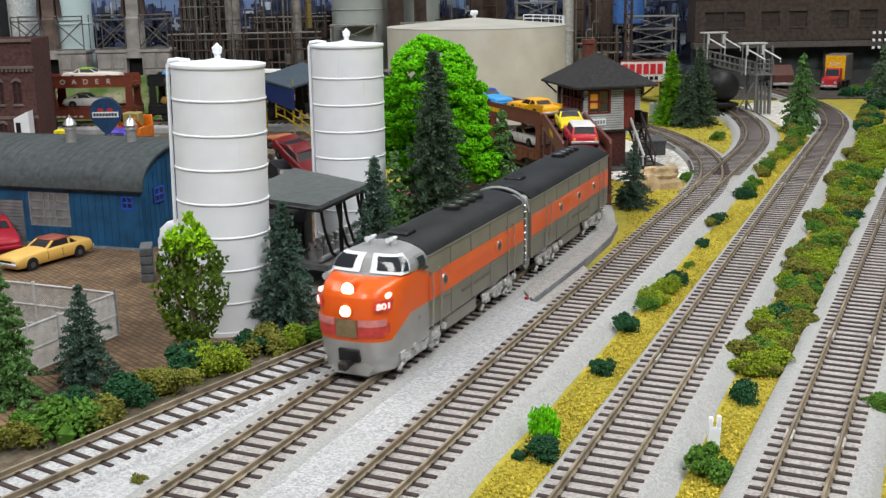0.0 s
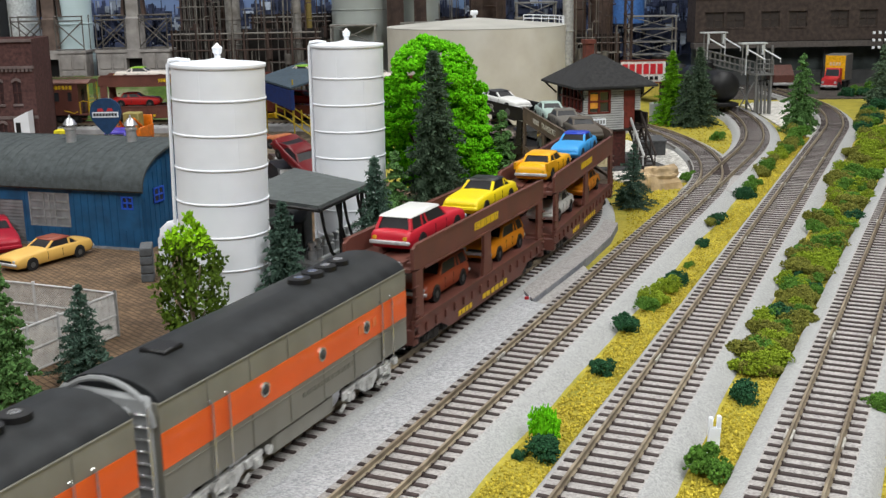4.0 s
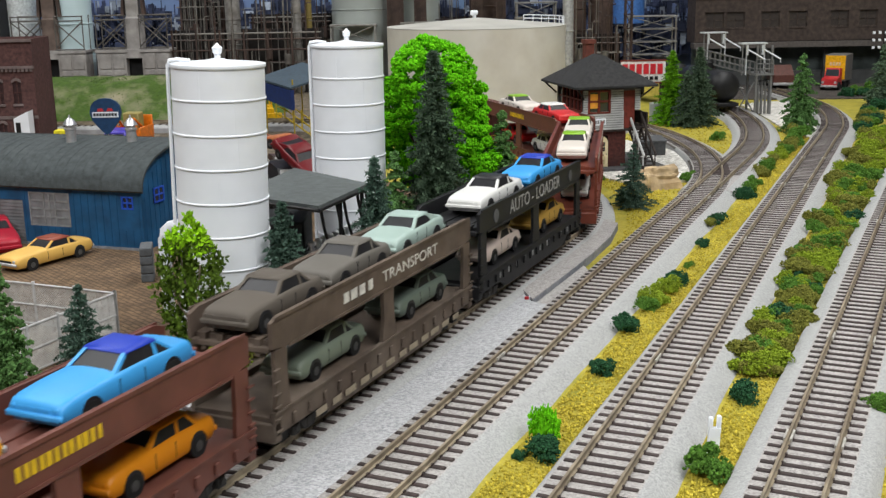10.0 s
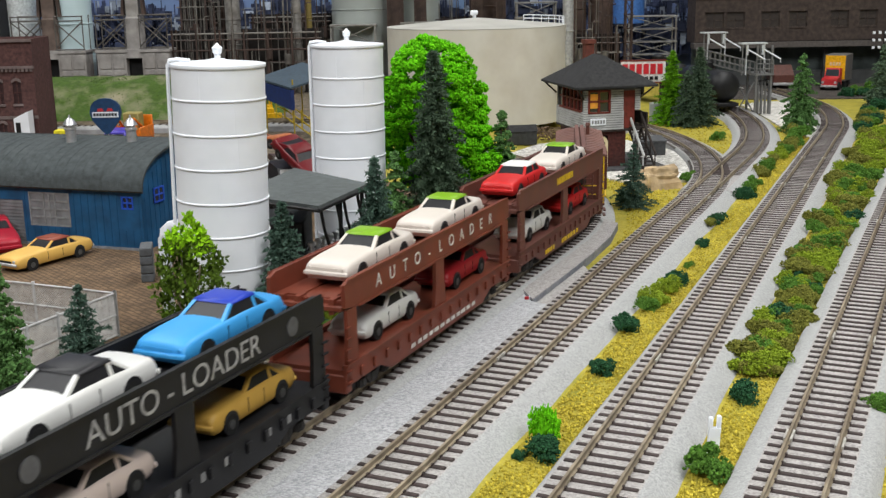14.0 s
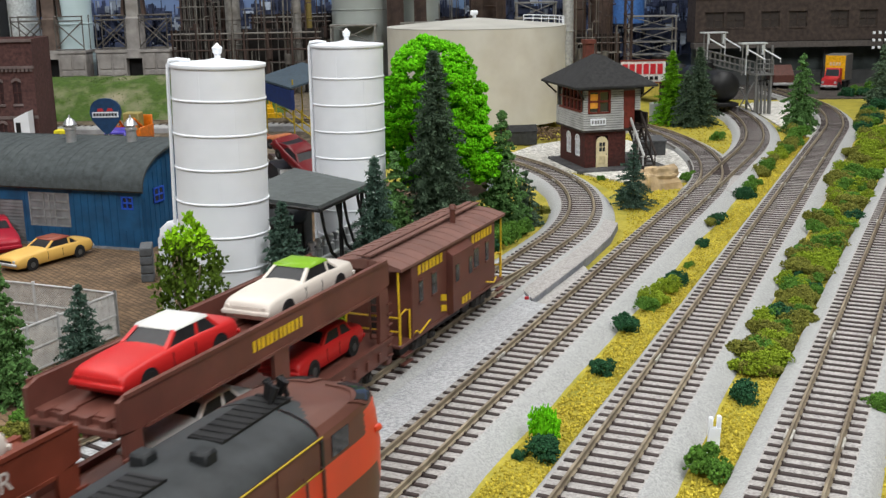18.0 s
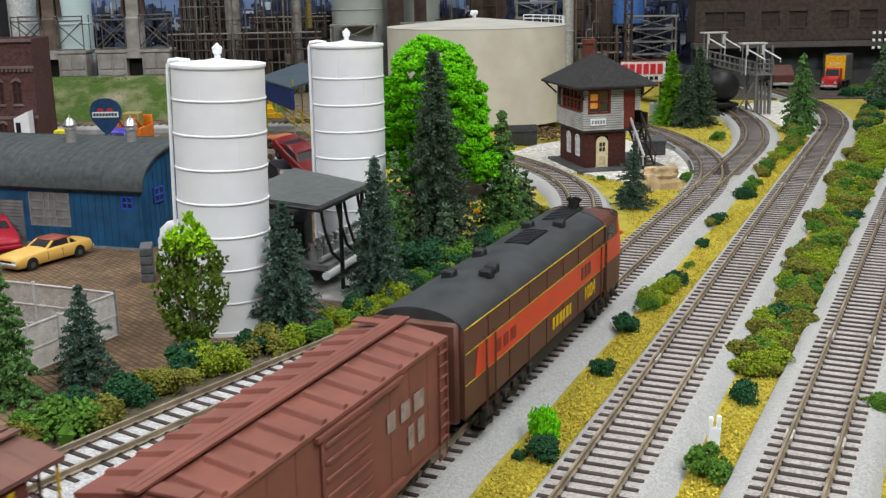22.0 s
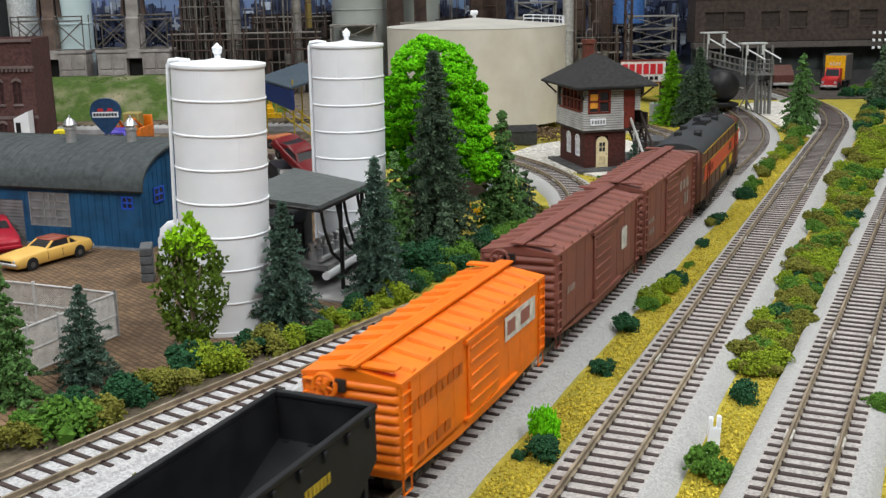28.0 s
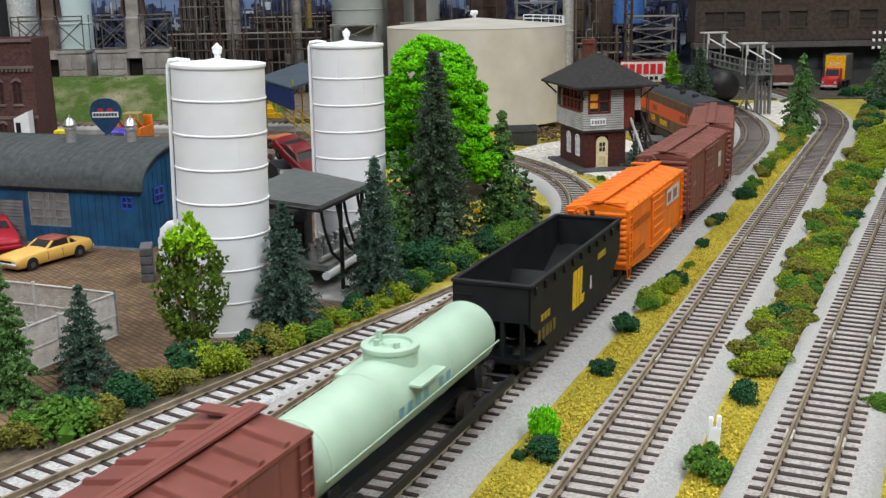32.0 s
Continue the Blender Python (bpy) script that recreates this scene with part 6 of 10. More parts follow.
tagged(part("kerb", bm, mat("pale_kerb", (0.34, 0.34, 0.35), 0.85, 0, 0.12, 100), smooth=0), "pale grey retaining kerb along the far track", "kerb", kind="structure")


def brick_block():
    t = thing("brick_building", "dark red brick commercial building with a corniced front", "building", P(-405, 1120, 8, 0, 0, 3))
    L, H, D = 260, 106, 62
    mb = mat("maroon_brick", (0.105, 0.050, 0.046), 0.85, 0, 0.2, 300, bump=0.4, dirt=(0.05, 0.022, 0.022), dscale=40, damt=0.5)
    ms = mat("grey_maroon_stone", (0.17, 0.13, 0.125), 0.85, 0, 0.15, 100)
    cols = [-18 - i * 17.5 for i in range(14)]
    bm = bm_new()
    xs = [0] + [v for c in cols for v in (c + 4, c - 4)] + [-L]
    for a, b in zip(xs[0::2], xs[1::2]):
        box(bm, b, a, 0, 3, -18, H)
    for c in cols:
        for a, b in ((-18, -4), (22, 42), (64, H)):
            box(bm, c - 4, c + 4, 0, 3, a, b)
    box(bm, -3, 0, 3, D, -18, H)
    part("front_wall", bm, mb, t, smooth=0)
    for c in cols:
        for a, b in ((-4, 22), (42, 64)):
            bm = bm_new()
            box(bm, c - 4, c + 4, 1.6, 2.4, a, b)
            w = part("window", bm, mat_wpane2, t, smooth=0)
            bm = bm_new()
            box(bm, c - 0.5, c + 0.5, 0.8, 1.6, a, b)
            box(bm, c - 4, c + 4, 0.8, 1.6, (a + b) / 2 - 0.5, (a + b) / 2 + 0.5)
            part("window_bar", bm, mb, w, smooth=0)
            bm = bm_new()
            bbox(bm, c - 5, c + 5, -1.6, 0.4, a - 2.4, a, 0.3)
            part("sill", bm, ms, w)
            bm = bm_new()
            prism_y(bm, [(c - 5, b - 1), (c - 4.2, b + 2.2), (c, b + 4), (c + 4.2, b + 2.2), (c + 5, b - 1), (c + 3.6, b - 0.6), (c, b + 1.6), (c - 3.6, b - 0.6)], -1.0, 0.4)
            part("window_arch", bm, ms, w, smooth=0)
    bm = bm_new()
    box(bm, -L, 1, -3, 0, 77, 79.5)
    for i in range(64):
        x = -2 - i * 4
        box(bm, x - 1.2, x + 1.2, -2.2, 0, 74, 77)
    part("cornice", bm, ms, t, "grey dentilled cornice", smooth=0)
    bm = bm_new()
    box(bm, -L, 0.6, -1.5, 0, 27, 30)
    box(bm, -L, 0.8, -2.2, 0, H - 3, H)
    part("string_course", bm, ms, t, smooth=0)
    bm = bm_new()
    box(bm, -L, -3, 3, D, H - 6, H - 4)
    part("roof", bm, mat("grey_felt_roof", (0.22, 0.22, 0.225), 0.9), t, smooth=0)
    bm = bm_new()
    box(bm, -L, 0, D - 3, D, -18, H)
    part("rear_parapet", bm, mb, t, smooth=0)


mat_wpane2 = mat("dim_maroon_pane", (0.05, 0.026, 0.028), 0.3)
brick_block()
t = thing("kiosk", "white kiosk with a dark doorway", "kiosk", P(-416, 1104, 6))
bm = bm_new()
loft(bm, [[(-8, 0, 0), (7, 0, 0), (7, 0, 38), (-8, 0, 31)], [(-8, 14, 0), (7, 14, 0), (7, 14, 38), (-8, 14, 31)]])
part("body", bm, M_white, t, smooth=0)
bm = bm_new()
box(bm, -6, -1.5, -0.5, 0.2, 0, 27)
part("doorway", bm, M_black, t, smooth=0)

# ---- filling-station sign, tow truck, odd cars beyond the blue workshop ----
t = thing("pole_sign", "blue teardrop sign with a white band on a pole", "sign", P(-272, 905, -5))
bm = bm_new()
prof = [(0, 50), (3.5, 53), (8, 58), (11.5, 63), (12.8, 68.5), (11.5, 74), (8.5, 77.5), (4.5, 79.6), (0, 80)]
prism_y(bm, prof + [(-x, z) for x, z in prof[-2:0:-1]], -1.5, 1.5)
b = part("sign_face", bm, mat("sign_blue", (0.02, 0.055, 0.13), 0.4), t, "dark blue teardrop face")
bm = bm_new()
box(bm, -10.5, 10.5, -2.0, -1.4, 64.5, 69)
part("sign_band", bm, M_white, b, smooth=0)
for i in range(8):
    bm = bm_new()
    box(bm, -9.6 + i * 2.45, -7.8 + i * 2.45, -2.3, -1.9, 65.6, 68)
    part("band_bar", bm, M_black, b, smooth=0)
bm = bm_new()
for s in (-1, 1):
    prism_y(bm, [(s * 0.8, 69.4), (s * 6.5, 69.4), (s * 6, 71.6), (s * 2.6, 72)], -2.0, -1.4)
part("torch_shape", bm, mat("sign_red", (0.5, 0.03, 0.04), 0.5), b, smooth=0)
bm = bm_new()
rod(bm, (0, 0, 0), (0, 0, 51), 1.4, n=8)
part("pole", bm, M_metal, t)


def tow_truck():
    t = thing("tow_truck", "orange tow truck with a violet cab", "truck", P(-303, 1075, gz(-303, 1075), 0, 0, -97))
    mo = mat("tow_orange", (0.75, 0.19, 0.01), 0.4)
    bm = bm_new()
    bbox(bm, 6, 32, -11, 11, 8, 34, 2)
    bbox(bm, 26, 40, -9, 9, 8, 28, 2)
    part("cab", bm, mat("tow_violet", (0.07, 0.05, 0.42), 0.35), t)
    bm = bm_new()
    bbox(bm, -30, 6, -13.5, 13.5, 8, 22, 0.8)
    for s in (-1, 1):
        bbox(bm, -30, 6, s * 13.5 - 1, s * 13.5 + 1, 22, 33, 0.5)
    bbox(bm, -31, -29, -13.5, 13.5, 8, 42, 0.5)
    part("bed", bm, mo, t)
    bm = bm_new()
    for s in (-1, 1):
        rod(bm, (-28, s * 12, 22), (4, s * 8, 42), 1.2, n=6)
        rod(bm, (4, s * 8, 42), (6, s * 13, 20), 1.2, n=6)
    part("hoist", bm, mo, t)
    bm = bm_new()
    bbox(bm, 33, 36, -9, 9, 25, 31, 0.4)
    part("windscreen", bm, M_glass, t)
    bm = bm_new()
    bbox(bm, -22, -8, -8, 8, 22, 46, 1)
    part("crate", bm, mat("tow_khaki", (0.3, 0.25, 0.08), 0.7), t)
    for x in (24, -20):
        for s in (-1, 1):
            bm = bm_new()
            rod(bm, (x, s * 9, 6), (x, s * 13, 6), 6, n=16)
            part("wheel", bm, M_rubber_bg, t)


tow_truck()
t = thing("crate", "yellow box beside the roof ventilator", "box", P(-341, 1003, gz(-341, 1003)))
bm = bm_new()
bbox(bm, -7, 7, -7, 7, 0, 44, 0.8)
part("box", bm, mat("box_yellow", (0.75, 0.65, 0.02), 0.5), t)


def bulldozer():
    t = thing("bulldozer", "yellow model bulldozer on the turf behind the far track", "bulldozer", P(-197, 1262, 12, 0, 0, -70))
    my = mat("dozer_yellow", (0.78, 0.45, 0.005), 0.45)
    for s in (-1, 1):
        bm = bm_new()
        pts = [(-14, 1), (14, 1), (17, 4), (14, 8), (-14, 8), (-17, 4)]
        prism_y(bm, pts, *sorted((s * 6, s * 11)))
        part("crawler", bm, my, t)
    bm = bm_new()
    bbox(bm, -2, 15, -6, 6, 7, 15, 0.8)
    part("bonnet", bm, my, t)
    bm = bm_new()
    for x in (-12, 0):
        for y in (-6, 5):
            box(bm, x, x + 1.3, y, y + 1.3, 9, 30)
    bbox(bm, -13.5, 2.5, -7.5, 7.5, 29, 31.5, 0.5)
    bbox(bm, -13, 1.5, -7, 7, 8, 17, 0.5)
    part("cab", bm, my, t)
    bm = bm_new()
    bbox(bm, 18, 20.5, -13, 13, 0.5, 10, 0.6)
    part("blade", bm, my, t)


bulldozer()
# navy shelter roof with a yellow stair in front of the far track
t = thing("shelter", "navy blue shelter roof on slim posts before the far track", "shelter", P(-154, 1165, 8, 0, 0, -52))
bm = bm_new()
loft(bm, [[(-34, -22, 56), (34, -22, 50), (34, -22, 30), (-34, -22, 40)], [(-34, -18, 56), (34, -18, 50), (34, -18, 30), (-34, -18, 40)]])
part("fascia", bm, mat("navy_fascia", (0.012, 0.03, 0.13), 0.5), t, smooth=0)
bm = bm_new()
loft(bm, [[(-34, -22, 57), (34, -22, 51), (34, 34, 62), (-34, 34, 70)], [(-34, -22, 59), (34, -22, 53), (34, 34, 64), (-34, 34, 72)]])
part("roof", bm, mat("slate_shelter_roof", (0.05, 0.075, 0.10), 0.7), t, smooth=0)
for x, y in ((-28, -16), (28, -16), (-28, 28), (28, 28)):
    bm = bm_new()
    rod(bm, (x, y, -2), (x, y, 60), 0.8, n=6)
    part("post", bm, mat("mustard_post", (0.35, 0.26, 0.03), 0.6), t)
t = thing("yellow_stair", "yellow tubular stair rail beside the far track", "stair", P(-160, 1150, 8, 0, 0, -10))
bm = bm_new()
for dz in (0, 8, 16):
    pipe(bm, [(-10, 0, 24 + dz), (0, 0, 20 + dz), (26, 0, 2 + dz)], 0.8, 6)
for k in range(5):
    x = -10 + k * 9
    zz = 24 - max(0, x) * 0.72
    rod(bm, (x, 0, zz - 4), (x, 0, zz + 16), 0.8, n=6)
part("rail", bm, mat("stair_yellow", (0.55, 0.40, 0.02), 0.5), t)


# ---- canopy station between the silos ----
def canopy():
    t = thing("loading_canopy", "grey flat canopy on bent black struts over a loading deck", "canopy", P(0, 0, -5.2))
    top = 54.1
    c = [(-92, 688), (-42, 628), (-64, 564), (-113, 600)]
    bm = bm_new()
    loft(bm, [[(x, y, top) for x, y in c], [(x, y, top + 1.6) for x, y in c]])
    part("roof", bm, mat("pale_grey_felt", (0.105, 0.118, 0.118), 0.85, 0, 0.1, 200, bump=0.4), t, "flat grey canopy roof", smooth=0)
    bm = bm_new()
    for (xa, ya), (xb, yb) in zip(c, c[1:] + c[:1]):
        rod(bm, (xa, ya, top - 1), (xb, yb, top - 1), 1.1, n=6)
    part("edge_beam", bm, M_black, t)
    ax, ay = Vector((-43, 628)), Vector((-65, 566))
    for f in (0.06, 0.36, 0.5, 0.78, 0.96):
        p = ay.lerp(ax, f)
        bm = bm_new()
        pipe(bm, [(p.x, p.y, top - 1), (p.x + 1.5, p.y + 2, top - 13), (p.x + 4, p.y + 10, top - 27), (p.x + 8, p.y + 18, top - 34)], 0.9, 6)
        part("strut", bm, M_black, t)
    for x, y in ((-46, 627), (-56, 598), (-105, 600), (-90, 680)):
        bm = bm_new()
        rod(bm, (x, y, 0), (x, y, top), 1.2, n=8)
        part("post", bm, M_black, t)
    bm = bm_new()
    loft(bm, [[(x, y, 0.1) for x, y in ((-96, 690), (-30, 672), (-52, 572), (-104, 600))], [(x, y, 1.4) for x, y in ((-96, 690), (-30, 672), (-52, 572), (-104, 600))]])
    part("apron", bm, mat("pale_concrete_apron", (0.36, 0.36, 0.36), 0.8, 0, 0.15, 90, dirt=(0.2, 0.19, 0.18), dscale=50, damt=0.5), t, "pale concrete apron", smooth=0)
    # deck with valves
    d = [(-60, 690), (-38, 668), (-64, 596), (-92, 612)]
    bm = bm_new()
    loft(bm, [[(x, y, 12) for x, y in d], [(x, y, 15) for x, y in d]])
    part("deck", bm, mat("grey_deck", (0.22, 0.225, 0.23), 0.7, 0, 0.2, 120), t, smooth=0)
    bm = bm_new()
    rod(bm, (-40, 664, 12), (-65, 594, 10), 2.4, n=8)
    part("edge_pipe", bm, M_white, t, "white pipe along the deck edge")
    bm = bm_new()
    rod(bm, (-44, 662, 18), (-68, 600, 18), 1.4, n=8)
    part("deck_pipe", bm, M_metal, t)
    for k in range(9):
        f = k / 8
        x, y = -52 - 22 * f, 668 - 56 * f
        bm = bm_new()
        lathe(bm, [(2.4, 15), (2.4, 20), (1.2, 20.5), (1.2, 23), (2.2, 23.4), (2.2, 25), (0.6, 26)], 12, x, y)
        part("valve", bm, M_metal, t, "small bright metal valve")
    # added dark block that fills the space under the roof and hides the lot
    bm = bm_new()
    bbox(bm, -108, -80, 625, 668, 0, 34, 1)
    part("pump_house", bm, mat("dark_block", (0.03, 0.031, 0.033), 0.7), t)
    for k in range(3):
        bm = bm_new()
        rod(bm, (-96 + k * 9, 632, 20), (-93 + k * 9, 626, 12), 1.2, n=6)
        part("pale_lever", bm, M_metal, t)


canopy()


# ---- scrap cars behind the silos ----
def wreck(label, x, y, z, rx, ry, rz, col, s=1.0):
    t = thing("scrap_car", label, "car", P(x, y, z, rx, ry, rz), "scrap cars behind the silos")
    m = mat("scrap_paint", col, 0.45, 0, 0.15, 120, dirt=(0.05, 0.02, 0.02), dscale=80, damt=0.5)
    bm = bm_new()
    hull(bm, [(xx * s, yy * s, zz * s) for xx, yy, zz in ((-30, -11, 4), (-30, 11, 4), (30, -11, 4), (30, 11, 4), (-29, -10, 12), (-29, 10, 12), (28, -10, 11), (28, 10, 11))])
    part("body", bm, m, t, smooth=0)
    bm = bm_new()
    hull(bm, [(xx * s, yy * s, zz * s) for xx, yy, zz in ((-18, -9.5, 12), (-18, 9.5, 12), (10, -9.5, 12), (10, 9.5, 12), (-11, -8, 19), (-11, 8, 19), (3, -8, 19), (3, 8, 19))])
    part("cabin", bm, m, t, smooth=0)
    bm = bm_new()
    hull(bm, [(xx * s, yy * s, zz * s) for xx, yy, zz in ((10.4, -8.5, 12.4), (10.4, 8.5, 12.4), (3.8, -7, 18.4), (3.8, 7, 18.4), (8, -8, 12.4), (8, 8, 12.4))])
    part("windscreen", bm, mat("pale_windscreen", (0.35, 0.35, 0.34), 0.3), t, smooth=0)
    for xx in (-18, 18):
        for q in (-1, 1):
            bm = bm_new()
            rod(bm, (xx * s, q * 8 * s, 4 * s), (xx * s, q * 11.6 * s, 4 * s), 4 * s, n=14)
            part("wheel", bm, M_rubber_bg, t)
    bm = bm_new()
    bbox(bm, 29 * s, 31 * s, -10 * s, 10 * s, 4 * s, 6.5 * s, 0.4)
    part("bumper", bm, M_chrome_bg, t)


wreck("black scrap car under the red one", -120, 850, 2, 0, 10, -60, (0.02, 0.02, 0.022), 1.3)
wreck("dark scrap car on the heap", -152, 890, 8, 0, 0, 15, (0.03, 0.028, 0.026), 1.25)
wreck("brown scrap car on the heap", -138, 960, -5, 0, 0, -70, (0.06, 0.035, 0.025), 1.2)
t = thing("junk_pile", "tangle of chrome pipes and dark scrap", "scrap", P(-136, 800, -5))
bm = bm_new()
random.seed(71)
for _ in range(26):
    a = Vector((random.uniform(-18, 18), random.uniform(-14, 14), random.uniform(2, 30)))
    pipe(bm, [a, a + Vector((random.uniform(-9, 9), random.uniform(-6, 6), random.uniform(-4, 8))), a + Vector((random.uniform(-14, 14), random.uniform(-8, 8), random.uniform(-10, 6)))], random.uniform(0.6, 1.2), 6)
part("scrap_pipe", bm, M_metal, t)
bm = bm_new()
for _ in range(14):
    a = Vector((random.uniform(-20, 20), random.uniform(-16, 16), random.uniform(0, 16)))
    bbox(bm, a.x - 7, a.x + 7, a.y - 5, a.y + 5, a.z - 4, a.z + 4, 1)
part("scrap_block", bm, M_black, t)
# dark lineside hut inside the curve, and dark bin beside the tower
t = thing("lineside_hut", "low dark hut with a pale end inside the curve", "hut", P(14, 868, -5.2, 0, 0, 20))
bm = bm_new()
hull(bm, [(x, y, z) for x in (-24, 18) for y in (-12, 12) for z in (0, 16)] + [(x, 0, 24) for x in (-24, 18)])
part("hut_body", bm, M_darkwood, t, smooth=0)
bm = bm_new()
bbox(bm, 16, 27, -11, -4, 0, 15, 0.6)
part("pale_panel", bm, mat("pale_blue_panel", (0.36, 0.42, 0.50), 0.6), t)
t = thing("storage_bin", "dark grey covered bin beside the stair", "bin", P(203, 1068, -4.6, 0, 0, 6) @ Matrix.Scale(0.82, 4))
bm = bm_new()
bbox(bm, -17, 15, -10, 10, 0, 16, 0.6)
part("body", bm, mat("bin_grey", (0.07, 0.072, 0.075), 0.7), t)
bm = bm_new()
hull(bm, [(-18, -11, 16), (16, -11, 16), (-18, 11, 16), (16, 11, 16), (-18, -11, 17.4), (16, -11, 17.4), (-18, 11, 21), (16, 11, 21)])
part("lid", bm, mat("bin_lid", (0.10, 0.105, 0.11), 0.7), t, smooth=0)
t = thing("dark_shed", "small dark shed before the oil tank", "shed", P(84, 1150, gz(84, 1150), 0, 0, 10))
bm = bm_new()
bbox(bm, -14, 14, -9, 9, 0, 14, 0.5)
part("shed_body", bm, mat("shed_grey", (0.05, 0.052, 0.05), 0.8), t)
bm = bm_new()
hull(bm, [(x, y, 14) for x in (-15, 15) for y in (-10, 10)] + [(x, 0, 20) for x in (-15, 15)])
part("roof", bm, M_darkroof, t, smooth=0)
# scrub before the tank
random.seed(81)
spots = []
for _ in range(500):
    spots.append((Vector((random.uniform(70, 132), random.uniform(1170, 1200), random.uniform(-4, 8))), random.uniform(0.8, 1.8)))
o = new("dry_scrub", bits_mesh("dry_scrub", spots, leafmat("tan_scrub", (0.22, 0.15, 0.09), (0.10, 0.07, 0.045))))
tagged(o, "dry tan scrub at the foot of the oil tank", "scrub", kind="stuff")


# ---- sandstone rock, white stake, debris ----
def rock():
    t = thing("boulder", "flat tan sandstone boulder beside the track", "rock", P(178, 903, -6, 0, 0, 20))
    random.seed(91)
    bm = bm_new()
    bmesh.ops.create_icosphere(bm, subdivisions=4, radius=1.0)
    for v in bm.verts:
        k = 1 + 0.3 * noise.noise(v.co * 1.6) + 0.12 * noise.noise(v.co * 5) + 0.05 * math.sin(v.co.z * 16 + 2 * noise.noise(v.co * 2))
        b = [math.copysign(abs(c) ** 0.6, c) for c in v.co]
        v.co = Vector((b[0] * 19 * k, b[1] * 13 * k, max(-0.2, b[2]) * 17 * k))
    part("stone", bm, mat("sandstone", (0.56, 0.42, 0.25), 0.9, 0, 0.2, 90, bump=0.7, bscale=300, dirt=(0.26, 0.17, 0.08), dscale=60, damt=0.8), t, smooth=20)


rock()
t = thing("marker_stake", "white forked plastic stake standing in a bush", "stake", P(96, 372, -4.5) @ Matrix.Scale(1.05, 4))
bm = bm_new()
hull(bm, [(-2.2, -1, 0), (1.8, -1, 0), (-2.2, 1, 0), (1.8, 1, 0), (-1.6, -1, 9), (2.2, -1, 9), (-1.6, 1, 9), (2.2, 1, 9)])
bbox(bm, -1.9, -0.4, -0.8, 0.8, 7, 13, 0.3)
bbox(bm, 0.9, 2.4, -0.8, 0.8, 7, 13.5, 0.3)
part("stake", bm, M_white, t)
t = thing("debris", "small red and white plastic bit beside the roadbed", "debris", P(44, 566, -2.5) @ Matrix.Scale(0.55, 4))
bm = bm_new()
bbox(bm, -2.4, 2, -1.6, 1.6, 0, 3, 0.6)
part("bit", bm, mat("red_bit", (0.45, 0.02, 0.03), 0.5), t)
bm = bm_new()
bbox(bm, 1.6, 3, -1.2, 1.2, 1.0, 3.6, 0.4)
part("white_end", bm, M_white, t)


# ---- fence round the yard corner ----
def fence():
    t = thing("wire_fence", "pale grey wire-mesh fence round the yard corner", "fence", P(0, 0, -5.2))
    mf = mat("galvanised_grey", (0.52, 0.52, 0.52), 0.55, 0.2, 0.1)
    mm = mat("mesh_grey", (0.50, 0.49, 0.47), 0.6, 0.1)
    H = 22
    legs = [[Vector((-161, 524)), Vector((-169, 506)), Vector((-177, 488)), Vector((-185, 470)), Vector((-193, 452))],
            [Vector((-161, 524)), Vector((-184, 534)), Vector((-208, 544)), Vector((-232, 554)), Vector((-258, 565))]]
    for leg in legs:
        for p in leg:
            bm = bm_new()
            rod(bm, (p.x, p.y, 0), (p.x, p.y, H + 1.4), 0.9, n=8)
            part("post", bm, mf, t)
        for a, b in zip(leg, leg[1:]):
            for z in (1.0, H * 0.5, H):
                bm = bm_new()
                rod(bm, (a.x, a.y, z), (b.x, b.y, z), 0.6, n=6)
                part("rail", bm, mf, t)
            L = (b - a).length
            n = int(L / 1.25)
            bm = bm_new()
            d = (b - a) / L
            for k in range(-int(H / 1.25), n):
                for s in (1, -1):
                    u0, u1 = k * 1.25, k * 1.25 + H
                    z0, z1 = (1, H) if s > 0 else (H, 1)
                    f0, f1 = max(0.0, -u0 / H), min(1.0, (L - u0) / H)
                    if f1 <= f0:
                        continue
                    p0, p1 = a + d * (u0 + (u1 - u0) * f0), a + d * (u0 + (u1 - u0) * f1)
                    rod(bm, (p0.x, p0.y, z0 + (z1 - z0) * f0), (p1.x, p1.y, z0 + (z1 - z0) * f1), 0.22, n=3, caps=False)
            part("wire_mesh", bm, mm, t, "diagonal wire mesh", smooth=0)


fence()
t = thing("block_stack", "stack of grey concrete blocks at the workshop corner", "blocks", P(-174, 634, -5.2, 0, 0, 12))
for i in range(4):
    bm = bm_new()
    bbox(bm, -3.6, 3.6, -9, 9, i * 5.2, i * 5.2 + 4.8, 0.5)
    part("block", bm, mat("block_grey", (0.13, 0.14, 0.15), 0.85), t)

# ---- rolling stock: local x ahead, y to the left, z up from the sleeper tops ----
M_silver = mat("silver_grey_loco_paint", (0.27, 0.262, 0.225), 0.34, 0.35, 0.06, 60, dirt=(0.18, 0.17, 0.14), dscale=40, damt=0.35)
M_cabgrey = mat("grey_cab_paint", (0.29, 0.30, 0.305), 0.4, 0.1, 0.06, 60)
M_locoorange = mat("orange_loco_paint", (0.80, 0.115, 0.012), 0.3, 0, 0.04, 60, coat=0.3)
M_roofblack = mat("black_loco_roof", (0.022, 0.024, 0.026), 0.5, 0, 0.2, 120, dirt=(0.034, 0.036, 0.037), dscale=90, damt=0.4, spec=0.25)
M_roofslate = mat("slate_loco_roof", (0.042, 0.046, 0.049), 0.55, 0, 0.15, 120, dirt=(0.055, 0.058, 0.06), dscale=90, damt=0.4, spec=0.25)
